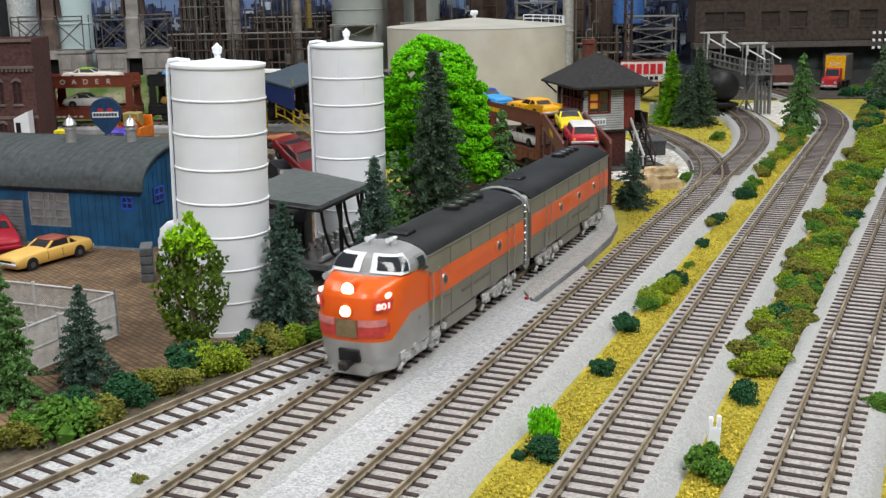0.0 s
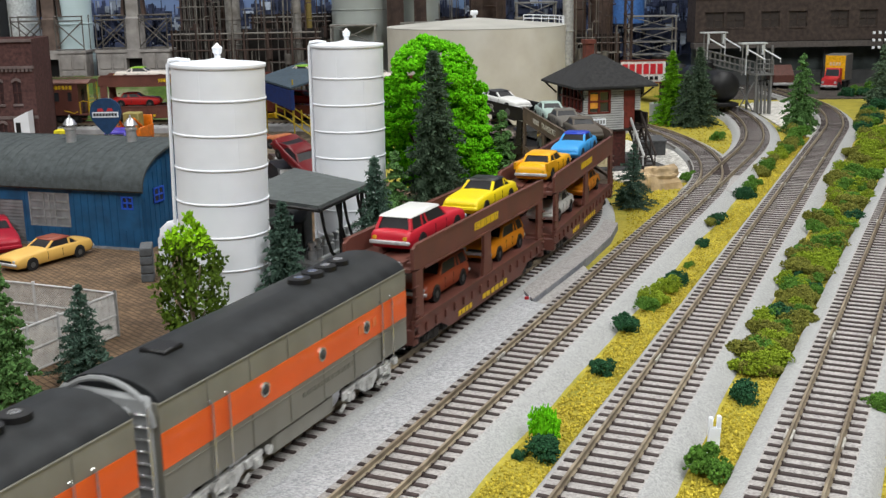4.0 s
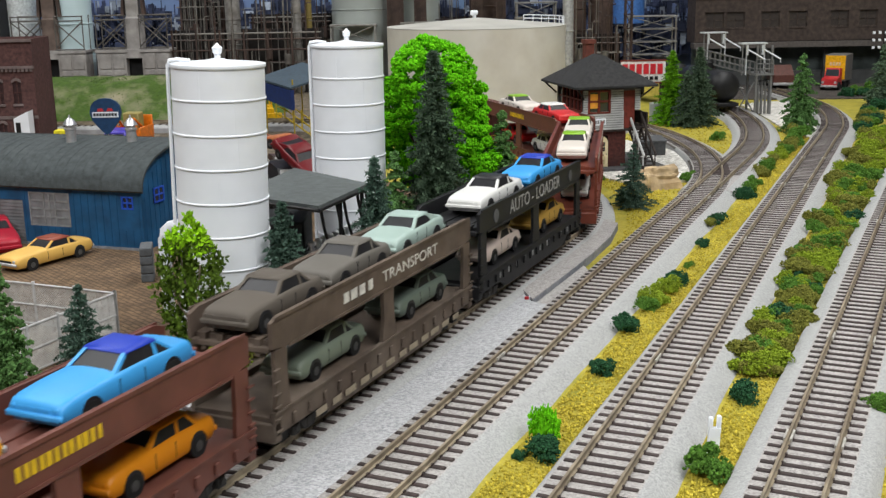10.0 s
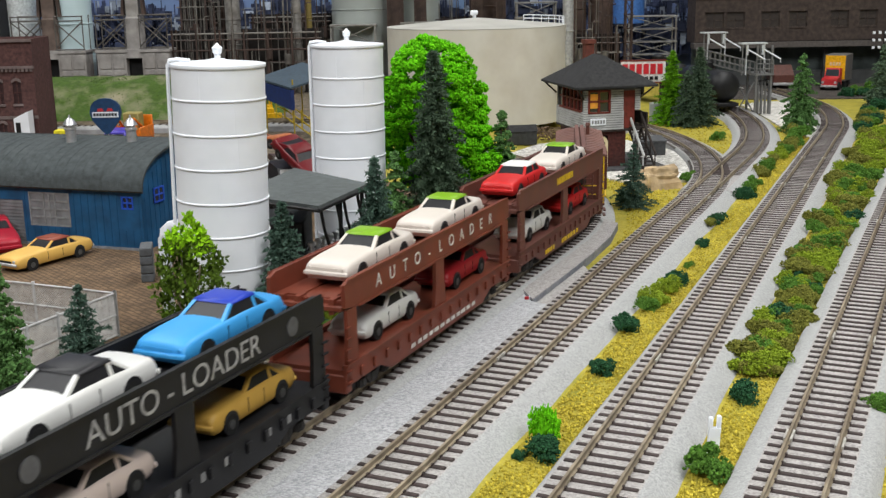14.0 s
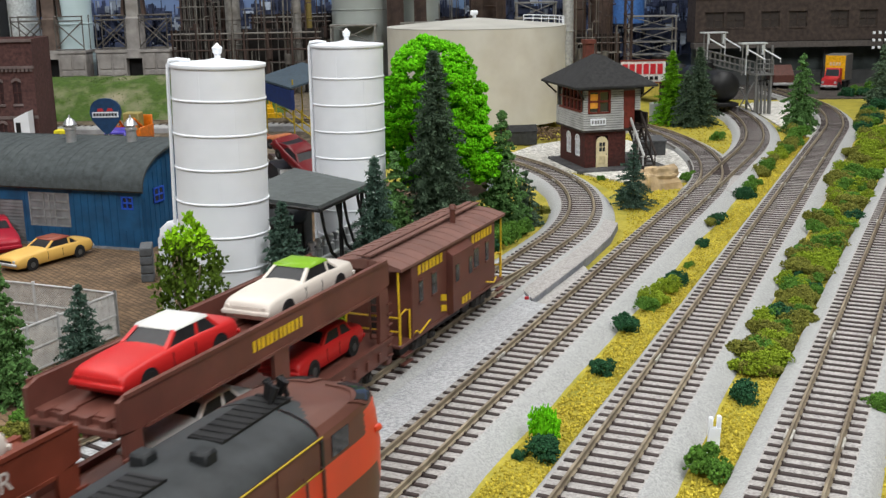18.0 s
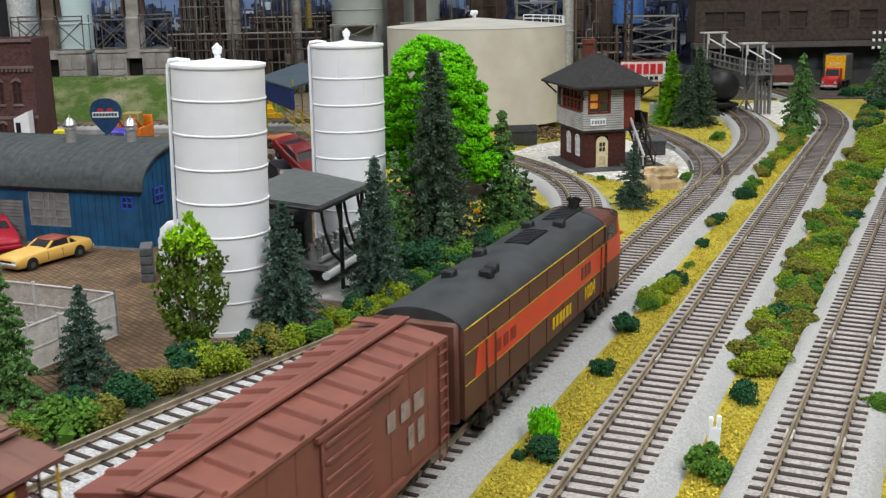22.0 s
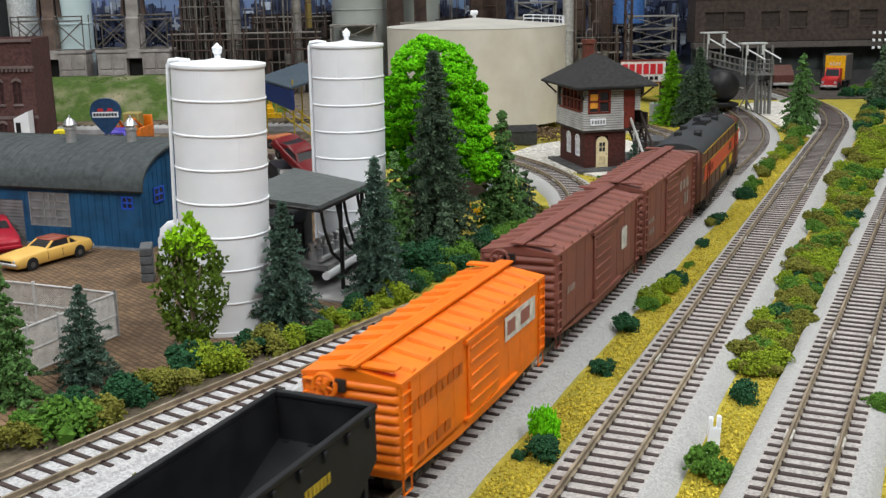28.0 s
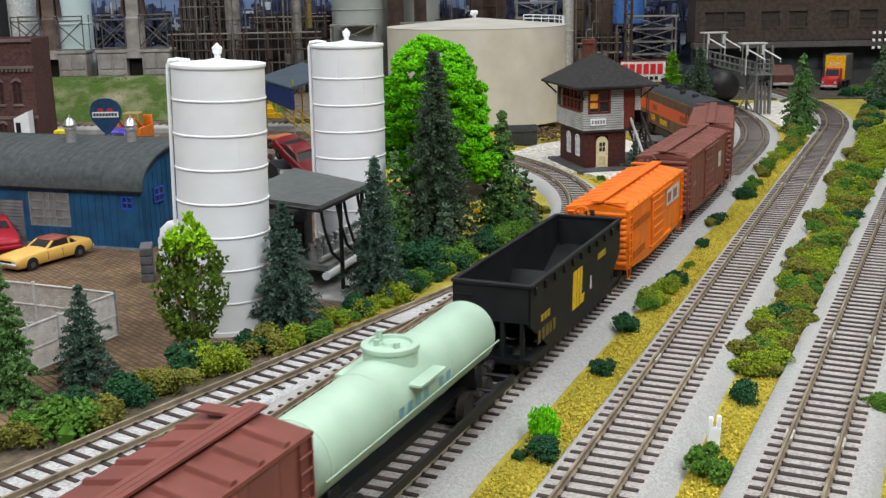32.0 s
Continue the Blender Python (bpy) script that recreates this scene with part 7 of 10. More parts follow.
M_truck_s = mat("silver_truck", (0.66, 0.66, 0.64), 0.36, 0.35, 0.2, 300, dirt=(0.22, 0.21, 0.2), dscale=150, damt=0.5)
M_truck_d = mat("dark_truck", (0.03, 0.027, 0.025), 0.6, 0.1, 0.2, 300)
M_brown = mat("mineral_brown_paint", (0.140, 0.050, 0.037), 0.5, 0, 0.1, 90, dirt=(0.092, 0.038, 0.030), dscale=50, damt=0.5)
M_boxbrown = mat("boxcar_red_paint", (0.215, 0.076, 0.057), 0.5, 0, 0.08, 90, dirt=(0.155, 0.058, 0.045), dscale=50, damt=0.5)
M_loaderred = mat("rust_red_paint", (0.17, 0.040, 0.022), 0.45, 0, 0.1, 90, dirt=(0.10, 0.028, 0.018), dscale=60, damt=0.4)
M_greybrown = mat("dusty_brown_paint", (0.105, 0.076, 0.058), 0.75, 0, 0.15, 90, dirt=(0.19, 0.155, 0.125), dscale=35, damt=0.6)
M_rackblack = mat("black_rack_paint", (0.013, 0.013, 0.015), 0.5, 0, 0.15, 90, spec=0.3)
M_orange = mat("bright_orange_paint", (0.83, 0.185, 0.008), 0.42, 0, 0.06, 90)
M_mint = mat("mint_tank_paint", (0.42, 0.59, 0.475), 0.42, 0, 0.04, 50, dirt=(0.33, 0.44, 0.36), dscale=35, damt=0.35)
M_locobrown = mat("chocolate_loco_paint", (0.118, 0.047, 0.034), 0.42, 0, 0.1, 70)
M_locored = mat("vermilion_stripe", (0.66, 0.065, 0.022), 0.38, 0, 0.06, 70)
M_yellow = mat("yellow_print", (0.72, 0.47, 0.015), 0.5, 0, 0.08)
M_paleprint = mat("worn_white_print", (0.62, 0.60, 0.56), 0.6, 0, 0.15, 300)
M_redwing = mat("red_wing_emblem", (0.60, 0.06, 0.055), 0.45)
M_coal = mat("black_hopper_paint", (0.009, 0.010, 0.012), 0.6, 0, 0.2, 90, dirt=(0.025, 0.027, 0.03), dscale=60, damt=0.3, spec=0.3)
M_head = glow("lit_headlight", (1.0, 0.86, 0.55), 14.0)
M_marker = glow("lit_marker", (1.0, 0.6, 0.5), 2.4)
M_numlit = glow("lit_number_board", (1.0, 0.62, 0.55), 1.6)
M_chrome = mat("chrome", (0.75, 0.75, 0.76), 0.2, 0.9, 0.05)
M_rubber = mat("tyre_rubber", (0.015, 0.015, 0.015), 0.8)
M_dullyellow = mat("dull_yellow_print", (0.42, 0.30, 0.02), 0.6)
# caboose roof: a lighter brown than the body
M_cabooseroof = mat("lighter_brown_roof", (0.175, 0.085, 0.068), 0.6, 0, 0.1, 90, dirt=(0.12, 0.06, 0.05), dscale=50, damt=0.5)
M_silverlow = mat("bright_silver_paint", (0.43, 0.43, 0.42), 0.3, 0.4, 0.06, 90)
M_dimwhite = mat("dim_white_print", (0.24, 0.24, 0.24), 0.6)
M_dimprint = mat("faded_white_print", (0.32, 0.25, 0.22), 0.6, 0, 0.15, 300)
M_faint = mat("faint_olive_print", (0.185, 0.178, 0.15), 0.5)
M_paleorange = mat("pale_orange_print", (0.80, 0.20, 0.06), 0.5)
M_pinkline = mat("pink_wing_line", (0.66, 0.24, 0.23), 0.5)
LEFT = Matrix(((-1, 0, 0, 0), (0, 0, 1, 0), (0, 1, 0, 0), (0, 0, 0, 1)))
RIGHT = Matrix(((1, 0, 0, 0), (0, 0, -1, 0), (0, 1, 0, 0), (0, 0, 0, 1)))


def on_side(x, y, z):
    """A pose for lettering on the side at y, read from outside."""
    return Matrix.Translation(Vector((x, y, z)) * MM) @ (LEFT if y > 0 else RIGHT)


def bars(nm, parent, x0, x1, y, z0, z1, n, material, label):
    """Lettering that stays plain bars: n blocks between x0 and x1 on the side at y."""
    w = (x1 - x0) / n
    s = 0.2 if y > 0 else -0.2
    for i in range(n):
        k = 0.58 + 0.25 * ((i * 37) % 5) / 5
        bm = bm_new()
        box(bm, x0 + i * w, x0 + (i + k) * w, min(y, y + s), max(y, y + s), z0, z1)
        ob = part(nm, bm, material, parent, label, smooth=0)
    return ob


def bogie(parent, x, axles, gap, material, out=1.2):
    tr = part("truck", truck_frame(axles, gap, out), material, parent, m=P(x, 0, 0), smooth=30)
    for i in range(axles):
        wx = (i - (axles - 1) / 2) * gap
        for s in (-1, 1):
            bm = bm_new()
            rod(bm, (wx, s * 7.0, 8.0), (wx, s * 9.6, 8.0), 5.5, n=20)
            rod(bm, (wx, s * 6.6, 8.0), (wx, s * 7.0, 8.0), 6.2, n=20)
            part("wheel", bm, M_metal if material is M_truck_s else M_truck_d, tr)
    return tr


def truck_frame(axles, gap, out):
    bm = bm_new()
    h = (axles - 1) * gap / 2
    for s in (-1, 1):
        y0, y1 = s * (11.3 + out), s * (13.2 + out)
        a, b = min(y0, y1), max(y0, y1)
        bbox(bm, -h - 4, h + 4, a, b, 9.0, 11.2, 0.3)
        for i in range(axles):
            wx = (i - (axles - 1) / 2) * gap
            bbox(bm, wx - 2.2, wx + 2.2, min(y0, y1 + s * 0.8), max(y0, y1 + s * 0.8), 6.0, 10.0, 0.4)
            rod(bm, (wx, s * (12 + out), 8), (wx, s * (14.6 + out), 8), 1.5, n=8)
        for i in range(axles - 1):
            wx = (i - (axles - 2) / 2) * gap
            hull(bm, [(wx + dx, y, z) for y in (a, b) for dx, z in ((-gap * 0.32, 9.5), (gap * 0.32, 9.5), (-3.2, 5.2), (3.2, 5.2))])
            for k in (-1.6, 0, 1.6):
                rod(bm, (wx + k, s * (13.4 + out), 5.6), (wx + k, s * (13.4 + out), 9.8), 0.8, n=6)
    bbox(bm, -4, 4, -12, 12, 7.5, 11.5, 0.5)
    if out > 2:
        for s in (-1, 1):
            for i in range(axles):
                wx = (i - (axles - 1) / 2) * gap
                y = s * (13.6 + out)
                rod(bm, (wx - 5.5, y, 10.5), (wx - 5.5, y + s * 1.6, 10.5), 1.6, n=10)
                rod(bm, (wx + 5.5, y, 6.2), (wx + 9, y, 4.4), 0.8, n=6)
                bbox(bm, wx + 4, wx + 8, min(y, y + s), max(y, y + s), 8.5, 12.0, 0.4)
    return bm


def coupler(parent, x, s):
    bm = bm_new()
    bbox(bm, min(x, x + s * 7), max(x, x + s * 7), -1.3, 1.3, 7.6, 10.2, 0.3)
    bbox(bm, min(x + s * 5, x + s * 9), max(x + s * 5, x + s * 9), -2.4, 1.8, 7.0, 10.8, 0.7)
    part("coupler", bm, M_truck_d, parent)


def grab(parent, pts, material, r=0.35, nm="grab_iron"):
    bm = bm_new()
    pipe(bm, pts, r, 5)
    part(nm, bm, material, parent, smooth=60)


def loco_half(z):
    """Half width of the carbody at a height."""
    t = [(0, 17.6), (9, 18.2), (44.5, 18.2), (46.5, 17.7), (48.5, 16.2), (50.3, 13.2), (51.8, 9.0), (52.7, 4.5), (53.0, 0.2)]
    for (a, wa), (b, wb) in zip(t, t[1:]):
        if z <= b:
            return wa + (wb - wa) * (z - a) / (b - a)
    return 0.2


def loco(label, L, side_m, band_m, roof_m, nose_m, cab_m, trim_m, truck_m, axles, tgap, truck_x, nosed, lit, number, nose_top_m, rear_taper=False):
    t = thing("locomotive" if nosed else "booster_locomotive", label, "locomotive")
    h = L / 2
    nose0 = h - 42 if nosed else h
    z_side = [14, 17, 20, 26.2, 37.4, 41, 44.5, 46.5]
    # carbody sides
    bm = bm_new()
    sec = lambda x: [(x, -loco_half(z), z) for z in z_side] + [(x, loco_half(z), z) for z in z_side[::-1]]
    loft(bm, [sec(-h), sec(nose0)])
    part("carbody", bm, side_m, t, smooth=30)
    # roof
    rz = [46.5, 48.5, 50.3, 51.8, 52.7, 53.0]
    bm = bm_new()
    rs = lambda x, g=0.0: [(x, -loco_half(z) - g, z) for z in rz] + [(x, loco_half(z) + g, z) for z in rz[::-1]]
    loft(bm, [rs(-h + 0.01, 0.1), rs(nose0 - 1, 0.1)])
    part("roof", bm, roof_m, t, smooth=40)
    for s in (-1, 1):
        y = 18.25 * s
        bm = bm_new()
        if rear_taper:
            loft(bm, [[(x0, y, z0), (x1, y, z0), (x1, y, z1), (x0 + 3, y, z1)] if k == 0 else [(x0, y + s * 0.25, z0), (x1, y + s * 0.25, z0), (x1, y + s * 0.25, z1), (x0 + 3, y + s * 0.25, z1)]
                      for k, (x0, x1, z0, z1) in enumerate([(-h + 9, nose0, 26.2, 37.4)] * 2)])
        else:
            box(bm, -h + 0.3, nose0, min(y, y + s * 0.25), max(y, y + s * 0.25), 26.2, 37.4)
        part("stripe", bm, band_m, t, "bright side stripe", smooth=0)
        bm = bm_new()
        for z in ((26.0, 26.3), (37.3, 37.6), (46.3, 46.6)) if trim_m is not side_m else ((46.2, 46.6), (24.2, 24.5)):
            box(bm, -h + 0.3, nose0, min(y, y + s * 0.4), max(y, y + s * 0.4), *z)
        part("trim_line", bm, trim_m, t, smooth=0)
        # panel battens
        k = int((nose0 + h) / 21)
        for i in range(1, k):
            x = -h + i * (nose0 + h) / k
            for z in ((14.2, 26), (37.8, 46)):
                bm = bm_new()
                box(bm, x - 0.2, x + 0.2, min(y, y + s * 0.3), max(y, y + s * 0.3), *z)
                part("panel_batten", bm, side_m, t, smooth=0)
        for x in ((nose0 - 17, -45) if nosed else (27.5, -10.5, -45)) if not rear_taper else ():
            bm = bm_new()
            rod(bm, (x, y, 32), (x, y + s * 0.7, 32), 2.6, n=18)
            ph = part("porthole", bm, M_chrome, t, "round window with a metal rim")
            bm = bm_new()
            rod(bm, (x, y + s * 0.5, 32), (x, y + s * 0.85, 32), 1.8, n=16)
            part("pane", bm, M_glass, ph)
        # side doors with handrails
        for x in ((-h + 20, h - 28) if not nosed else (-h + 22, nose0 - 6)):
            for dx in (-4.4, 4.4):
                grab(t, [(x + dx, y, 12), (x + dx, y + s * 1.3, 13), (x + dx, y + s * 1.3, 38), (x + dx, y, 39)], M_chrome if truck_m is M_truck_s else M_brown, 0.4, "handrail")
            bm = bm_new()
            for z in (4.2, 7.4):
                box(bm, x - 4, x + 4, min(s * 15, s * 18.5), max(s * 15, s * 18.5), z, z + 0.6)
            for dx in (-4, 3.4):
                box(bm, x + dx, x + dx + 0.6, min(s * 16.5, s * 18.3), max(s * 16.5, s * 18.3), 4.2, 10)
            part("step", bm, truck_m, t, smooth=0)
        if not rear_taper:
            bars("faint_lettering", t, *sorted((s * 4, -s * 34)), y, 20.2, 22.0, 15, M_faint, "faint olive lettering blocks")
            bars("stripe_emblem", t, -h + 28, -h + 44, y + s * 0.27, 30.5, 34.0, 3, M_paleorange, "small pale emblem blocks on the stripe")
        # fuel tank skirt between the trucks
        bm = bm_new()
        bbox(bm, -truck_x + 27, truck_x - 27, min(s * 9, s * 16.8), max(s * 9, s * 16.8), 5.5, 13.5, 1.2)
        part("tank_skirt", bm, side_m if truck_m is M_truck_s else M_truck_d, t)
        if trim_m is not side_m:
            bars("side_lettering", t, -14, 14, y + s * 0.25, 18, 23, 6, M_yellow, "yellow lettering blocks")
    for x in (-truck_x, truck_x):
        bogie(t, x, axles, tgap, truck_m, 4.0)
    coupler(t, -h, -1)
    # roof fans, hatches, horns
    fans = ([-h + 24, -h + 34, -h + 44, -h + 54] if not rear_taper else [])
    for x in fans:
        bm = bm_new()
        rod(bm, (x, 0, 52.4), (x, 0, 54.6), 4.6, 4.4, n=20)
        f = part("roof_fan", bm, M_black, t, "black round roof fan")
        bm = bm_new()
        rod(bm, (x, 0, 54.5), (x, 0, 55.0), 2.0, n=12)
        part("fan_hub", bm, M_chrome, f)
    if rear_taper:
        for x0, x1 in ((-8, 20), (42, 74)):
            bm = bm_new()
            box(bm, x0, x1, -5.2, 5.2, 52.0, 53.25)
            g = part("roof_grille", bm, M_black, t, "black recessed roof grille", smooth=0)
            for i in range(9):
                bm = bm_new()
                xx = x0 + 1.5 + i * (x1 - x0 - 3) / 8
                box(bm, xx - 0.5, xx + 0.5, -5.0, 5.0, 53.1, 53.5)
                part("grille_bar", bm, M_black, g, smooth=0)
        for x, y in ((-66, 6), (-52, -6), (-60, -7), (27, 7), (33, -6), (-30, 8)):
            bm = bm_new()
            bbox(bm, x - 2.6, x + 2.6, y - 2.6, y + 2.6, 50, 55.2, 0.7)
            part("exhaust_cap", bm, M_roofblack, t)
        for k in range(7):
            bm = bm_new()
            rod(bm, (68 + k * 1.6, -2 + 1.5 * (k % 3), 52), (70 + k * 1.3, -3 + 1.8 * (k % 4), 57.5), 0.7, 1.3, n=8)
            part("horn", bm, M_black, t)
    else:
        for x in (h - 26, ) if not nosed else (nose0 - 12,):
            bm = bm_new()
            bbox(bm, x - 5, x + 5, -5, 5, 52, 54.2, 0.6)
            part("roof_hatch", bm, M_black, t)
        bm = bm_new()
        for i in range(9):
            z = 11 + i * 3.9
            box(bm, -h - 0.9, -h - 0.2, 11.5, 17.0, z, z + 0.5)
        part("ladder_rung", bm, M_chrome, t, smooth=0)
    # end diaphragm
    bm = bm_new()
    bbox(bm, -h - 2.2, -h + 0.5, -16.5, 16.5, 12, 49, 1.5)
    part("end_diaphragm", bm, M_cabgrey if truck_m is M_truck_s else side_m, t)
    if not nosed:
        bm = bm_new()
        bbox(bm, h - 0.5, h + 2.2, -16.5, 16.5, 10, 49, 1.5)
        part("end_diaphragm", bm, M_cabgrey, t)
        coupler(t, h, 1)
        for i in range(9):
            bm = bm_new()
            bbox(bm, h + 2.2, h + 3.2, 9.5, 16.5, 13 + i * 3.8, 13.8 + i * 3.8, 0.2)
            part("ladder_rung", bm, M_chrome, t)
        for y in (9.2, 16.2):
            bm = bm_new()
            rod(bm, (h + 2.6, y, 12), (h + 2.6, y, 46), 0.5, n=6)
            part("ladder_stile", bm, M_chrome, t)
        bm = bm_new()
        pipe(bm, [(h + 1.5, 17.4 * math.cos(a), 40 + 12.6 * math.sin(a)) for a in [math.pi * i / 12 for i in range(13)]], 0.9, 6)
        part("end_arch", bm, M_cabgrey, t, "pale arch over the end of the roof")
        return t
    # rounded bulldog nose with windscreen
    zs = [5, 7, 9, 10.5, 12, 13.5, 15, 16.5, 18, 19.5, 21, 22.5, 24, 25.2, 26.2, 28, 30, 32, 33.5, 35, 36.2, 37.4, 38.4, 39.2, 40.0, 40.8, 42, 43.5, 45, 46.5, 48.5, 50.3, 51.8, 52.7]
    if lit:
        # full bulbous nose up to a low windscreen
        XF = [(5, 38.5), (9, 39.2), (13, 40.2), (20, 41.4), (26, 41.8), (31, 41.8), (34, 41.6), (37, 41.0), (39, 39.9), (40.5, 38.0), (41.6, 35), (42.4, 30.5), (43.0, 26.5), (43.4, 23.8), (46, 22.4), (49.4, 20.2), (50.6, 18), (51.6, 14), (52.3, 8.5), (52.7, 3)]
        zcab = 43.2
    else:
        # blunt nose below a cab roof that slopes gently down to it
        XF = [(5, 39), (9, 41), (20, 44.4), (30, 45), (36, 44.8), (40, 44.4), (43, 43.4), (45, 41.2), (46.6, 37.5), (48, 31.5), (49.5, 23.5), (51, 14), (52, 7.5), (52.7, 2)]
        zcab = 45.0

    zs = sorted(set(zs) | {10.5 + 0.5 * i for i in range(34)} | {37 + 0.4 * i for i in range(37)})

    def front(z):
        for (a, fa), (b, fb) in zip(XF, XF[1:]):
            if z <= b:
                return nose0 + fa + (fb - fa) * max(0.0, (z - a)) / (b - a)
        return nose0 + 2

    def at_side(u, z):
        """Outline at a height: u from 0 (left rear) to 1 (right rear) round the front."""
        w = loco_half(z) if z > 9 else 17.0
        xf, xs = front(z), nose0 + (max(4.0, 17 - max(0.0, z - 30) * 1.1) if z < zcab else 1)
        if z >= zcab and lit:
            xs = nose0 + (xf - nose0) * 0.55
        if xs > xf - 4:
            xs = nose0
        if u < 0.15:
            return (nose0 + (xs - nose0) * u / 0.15, w, z)
        if u > 0.85:
            return (nose0 + (xs - nose0) * (1 - u) / 0.15, -w, z)
        a = math.pi * (u - 0.15) / 0.7
        e = 0.60 if z < zcab else (0.50 if lit else 0.52)
        cy, sx = math.cos(a), math.sin(a)
        return (xs + (xf - xs) * abs(sx) ** e, w * math.copysign(abs(cy) ** e, cy), z)

    N = 168
    bm = bm_new()
    rings = loft(bm, [[at_side(i / N, z) for i in range(N + 1)] for z in zs], closed=False)
    bm.faces.new(rings[-1])
    bm.faces.new(rings[0][::-1])
    bm.faces.ensure_lookup_table()
    for f in bm.faces:
        c = f.calc_center_median()
        x, z = c.x - nose0, c.z
        f.material_index = 0
        if z > zcab - 0.2:
            f.material_index = 4 if not lit and x < 13 * (1 - abs(c.y) / 15) else 2
        elif z < (18.4 if lit else 15.6):
            f.material_index = 0
        elif z > 26.2 or x > (33 if lit else 36) - (19 if lit else 4) * (max(0, z - (18.4 if lit else 15.5)) / (9 if lit else 11)) ** 1.6:
            f.material_index = 1
        if z > 37.4 and z <= zcab - 0.2 and nose_top_m is not nose_m and not (x > 25 and z < 44.4):
            f.material_index = 3
    part("nose", bm, [M_silverlow if lit else side_m, nose_m, cab_m, nose_top_m, roof_m], t, "rounded painted nose of the cab", smooth=50)

    def patch(nm, u0, u1, z0, z1, g, material, parent, label="", nu=10, nz=4):
        """A plate that follows the nose, g proud of it."""
        bm = bm_new()
        def q(u, z, k):
            a = Vector(at_side(u, z))
            b, c = Vector(at_side(u + 0.004, z)), Vector(at_side(u - 0.004, z))
            tz = Vector(at_side(u, z + 0.3)) - Vector(at_side(u, z - 0.3))
            nrm = (b - c).cross(tz).normalized()
            if nrm.dot(a - Vector((nose0 - 10, 0, 25))) < 0:
                nrm = -nrm
            return a + nrm * k
        for k in range(nu):
            for j in range(nz):
                ua, ub = u0 + (u1 - u0) * k / nu, u0 + (u1 - u0) * (k + 1) / nu
                za, zb = z0 + (z1 - z0) * j / nz, z0 + (z1 - z0) * (j + 1) / nz
                bm.faces.new([bm.verts.new(q(ua, za, g)), bm.verts.new(q(ub, za, g)), bm.verts.new(q(ub, zb, g)), bm.verts.new(q(ua, zb, g))])
        bmesh.ops.remove_doubles(bm, verts=bm.verts, dist=0.01)
        bmesh.ops.solidify(bm, geom=bm.faces[:], thickness=0.25)
        return part(nm, bm, material, parent, label, smooth=50)

    if lit:
        for u0, u1 in ((0.21, 0.496), (0.504, 0.79)):
            fr = patch("windscreen_frame", u0, u1, 43.3, 50.4, 0.3, M_white, t, "white windscreen surround")
            patch("windscreen", u0 + 0.02, u1 - 0.016, 44.4, 49.5, 0.6, M_glass, fr)
            patch("windscreen_post", (u0 * 0.35 + u1 * 0.65 if u0 > 0.4 else u0 * 0.65 + u1 * 0.35) - 0.004, (u0 * 0.35 + u1 * 0.65 if u0 > 0.4 else u0 * 0.65 + u1 * 0.35) + 0.004, 44.6, 49.3, 0.85, M_cabgrey, fr, nu=2)
        for u0, u1 in ((0.035, 0.135), (0.865, 0.965)):
            fr = patch("cab_side_window_frame", u0, u1, 40.8, 48.6, 0.3, cab_m, t)
            patch("cab_side_window", u0 + 0.01, u1 - 0.01, 42.0, 47.6, 0.6, M_glass, fr)
    else:
        for u0, u1 in ((0.25, 0.494), (0.506, 0.75)):
            fr = patch("windscreen_frame", u0, u1, 45.4, 48.4, 0.25, cab_m, t, "brown windscreen surround")
            patch("windscreen", u0 + 0.018, u1 - 0.018, 45.8, 47.9, 0.5, M_glass, fr)
        for s in (-1, 1):
            bm = bm_new()
            box(bm, nose0 + 5, nose0 + 14, *sorted((s * 18.0, s * 18.5)), 38.6, 44.8)
            part("cab_side_window", bm, M_glass, t, smooth=0)
            bm = bm_new()
            box(bm, nose0 - 1, nose0 + 0.4, *sorted((s * 18.0, s * 18.6)), 14.5, 45.5)
            part("door_edge", bm, M_black, t, smooth=0)
    for z, r in ((40.4, 2.9), (31.6, 2.6)) if lit else ((35.0, 2.9), (26.2, 2.6)):
        bm = bm_new()
        x = front(z) + (1.2 if z > 37 else 0.2)
        rod(bm, (x - 5, 0, z), (x + 0.4, 0, z), r + 0.8, r + 0.4, n=24)
        hl = part("headlight_housing", bm, nose_m if lit else band_m, t)
        bm = bm_new()
        rod(bm, (x - 1, 0, z), (x + 0.8, 0, z), r, r * 0.85, n=24)
        part("headlight", bm, M_head if lit else M_amber, hl, "glowing headlight" if lit else "amber headlight")
    for s in (-1, 1):
        u = 0.5 - s * (0.185 if lit else 0.22)
        a = Vector(at_side(u, 37.6 if lit else 35.5))
        bm = bm_new()
        rod(bm, a - Vector((2, 0, 0)), a + Vector((0.9, s * 0.5, 0)), 1.1, n=12)
        part("marker_lamp", bm, M_marker if lit else M_locored, t)
        if lit:
            nb = patch("number_board", 0.5 - s * 0.165 - 0.055, 0.5 - s * 0.165 + 0.055, 31.6, 36.0, 0.9, M_redwing, t, "red framed lit number board")
            a = Vector(at_side(0.5 - s * 0.165, 33.8))
            d = Vector(at_side(0.5 - s * 0.165 + 0.01, 33.8)) - Vector(at_side(0.5 - s * 0.165 - 0.01, 33.8))
            d.normalize()
            nrm = Vector((-d.y, d.x, 0))
            if nrm.x < 0:
                nrm = -nrm
            xa = Vector((0, 0, 1)).cross(nrm)
            mtx = Matrix(((xa.x, 0, nrm.x, 0), (xa.y, 0, nrm.y, 0), (0, 1, 0, 0), (0, 0, 0, 1)))
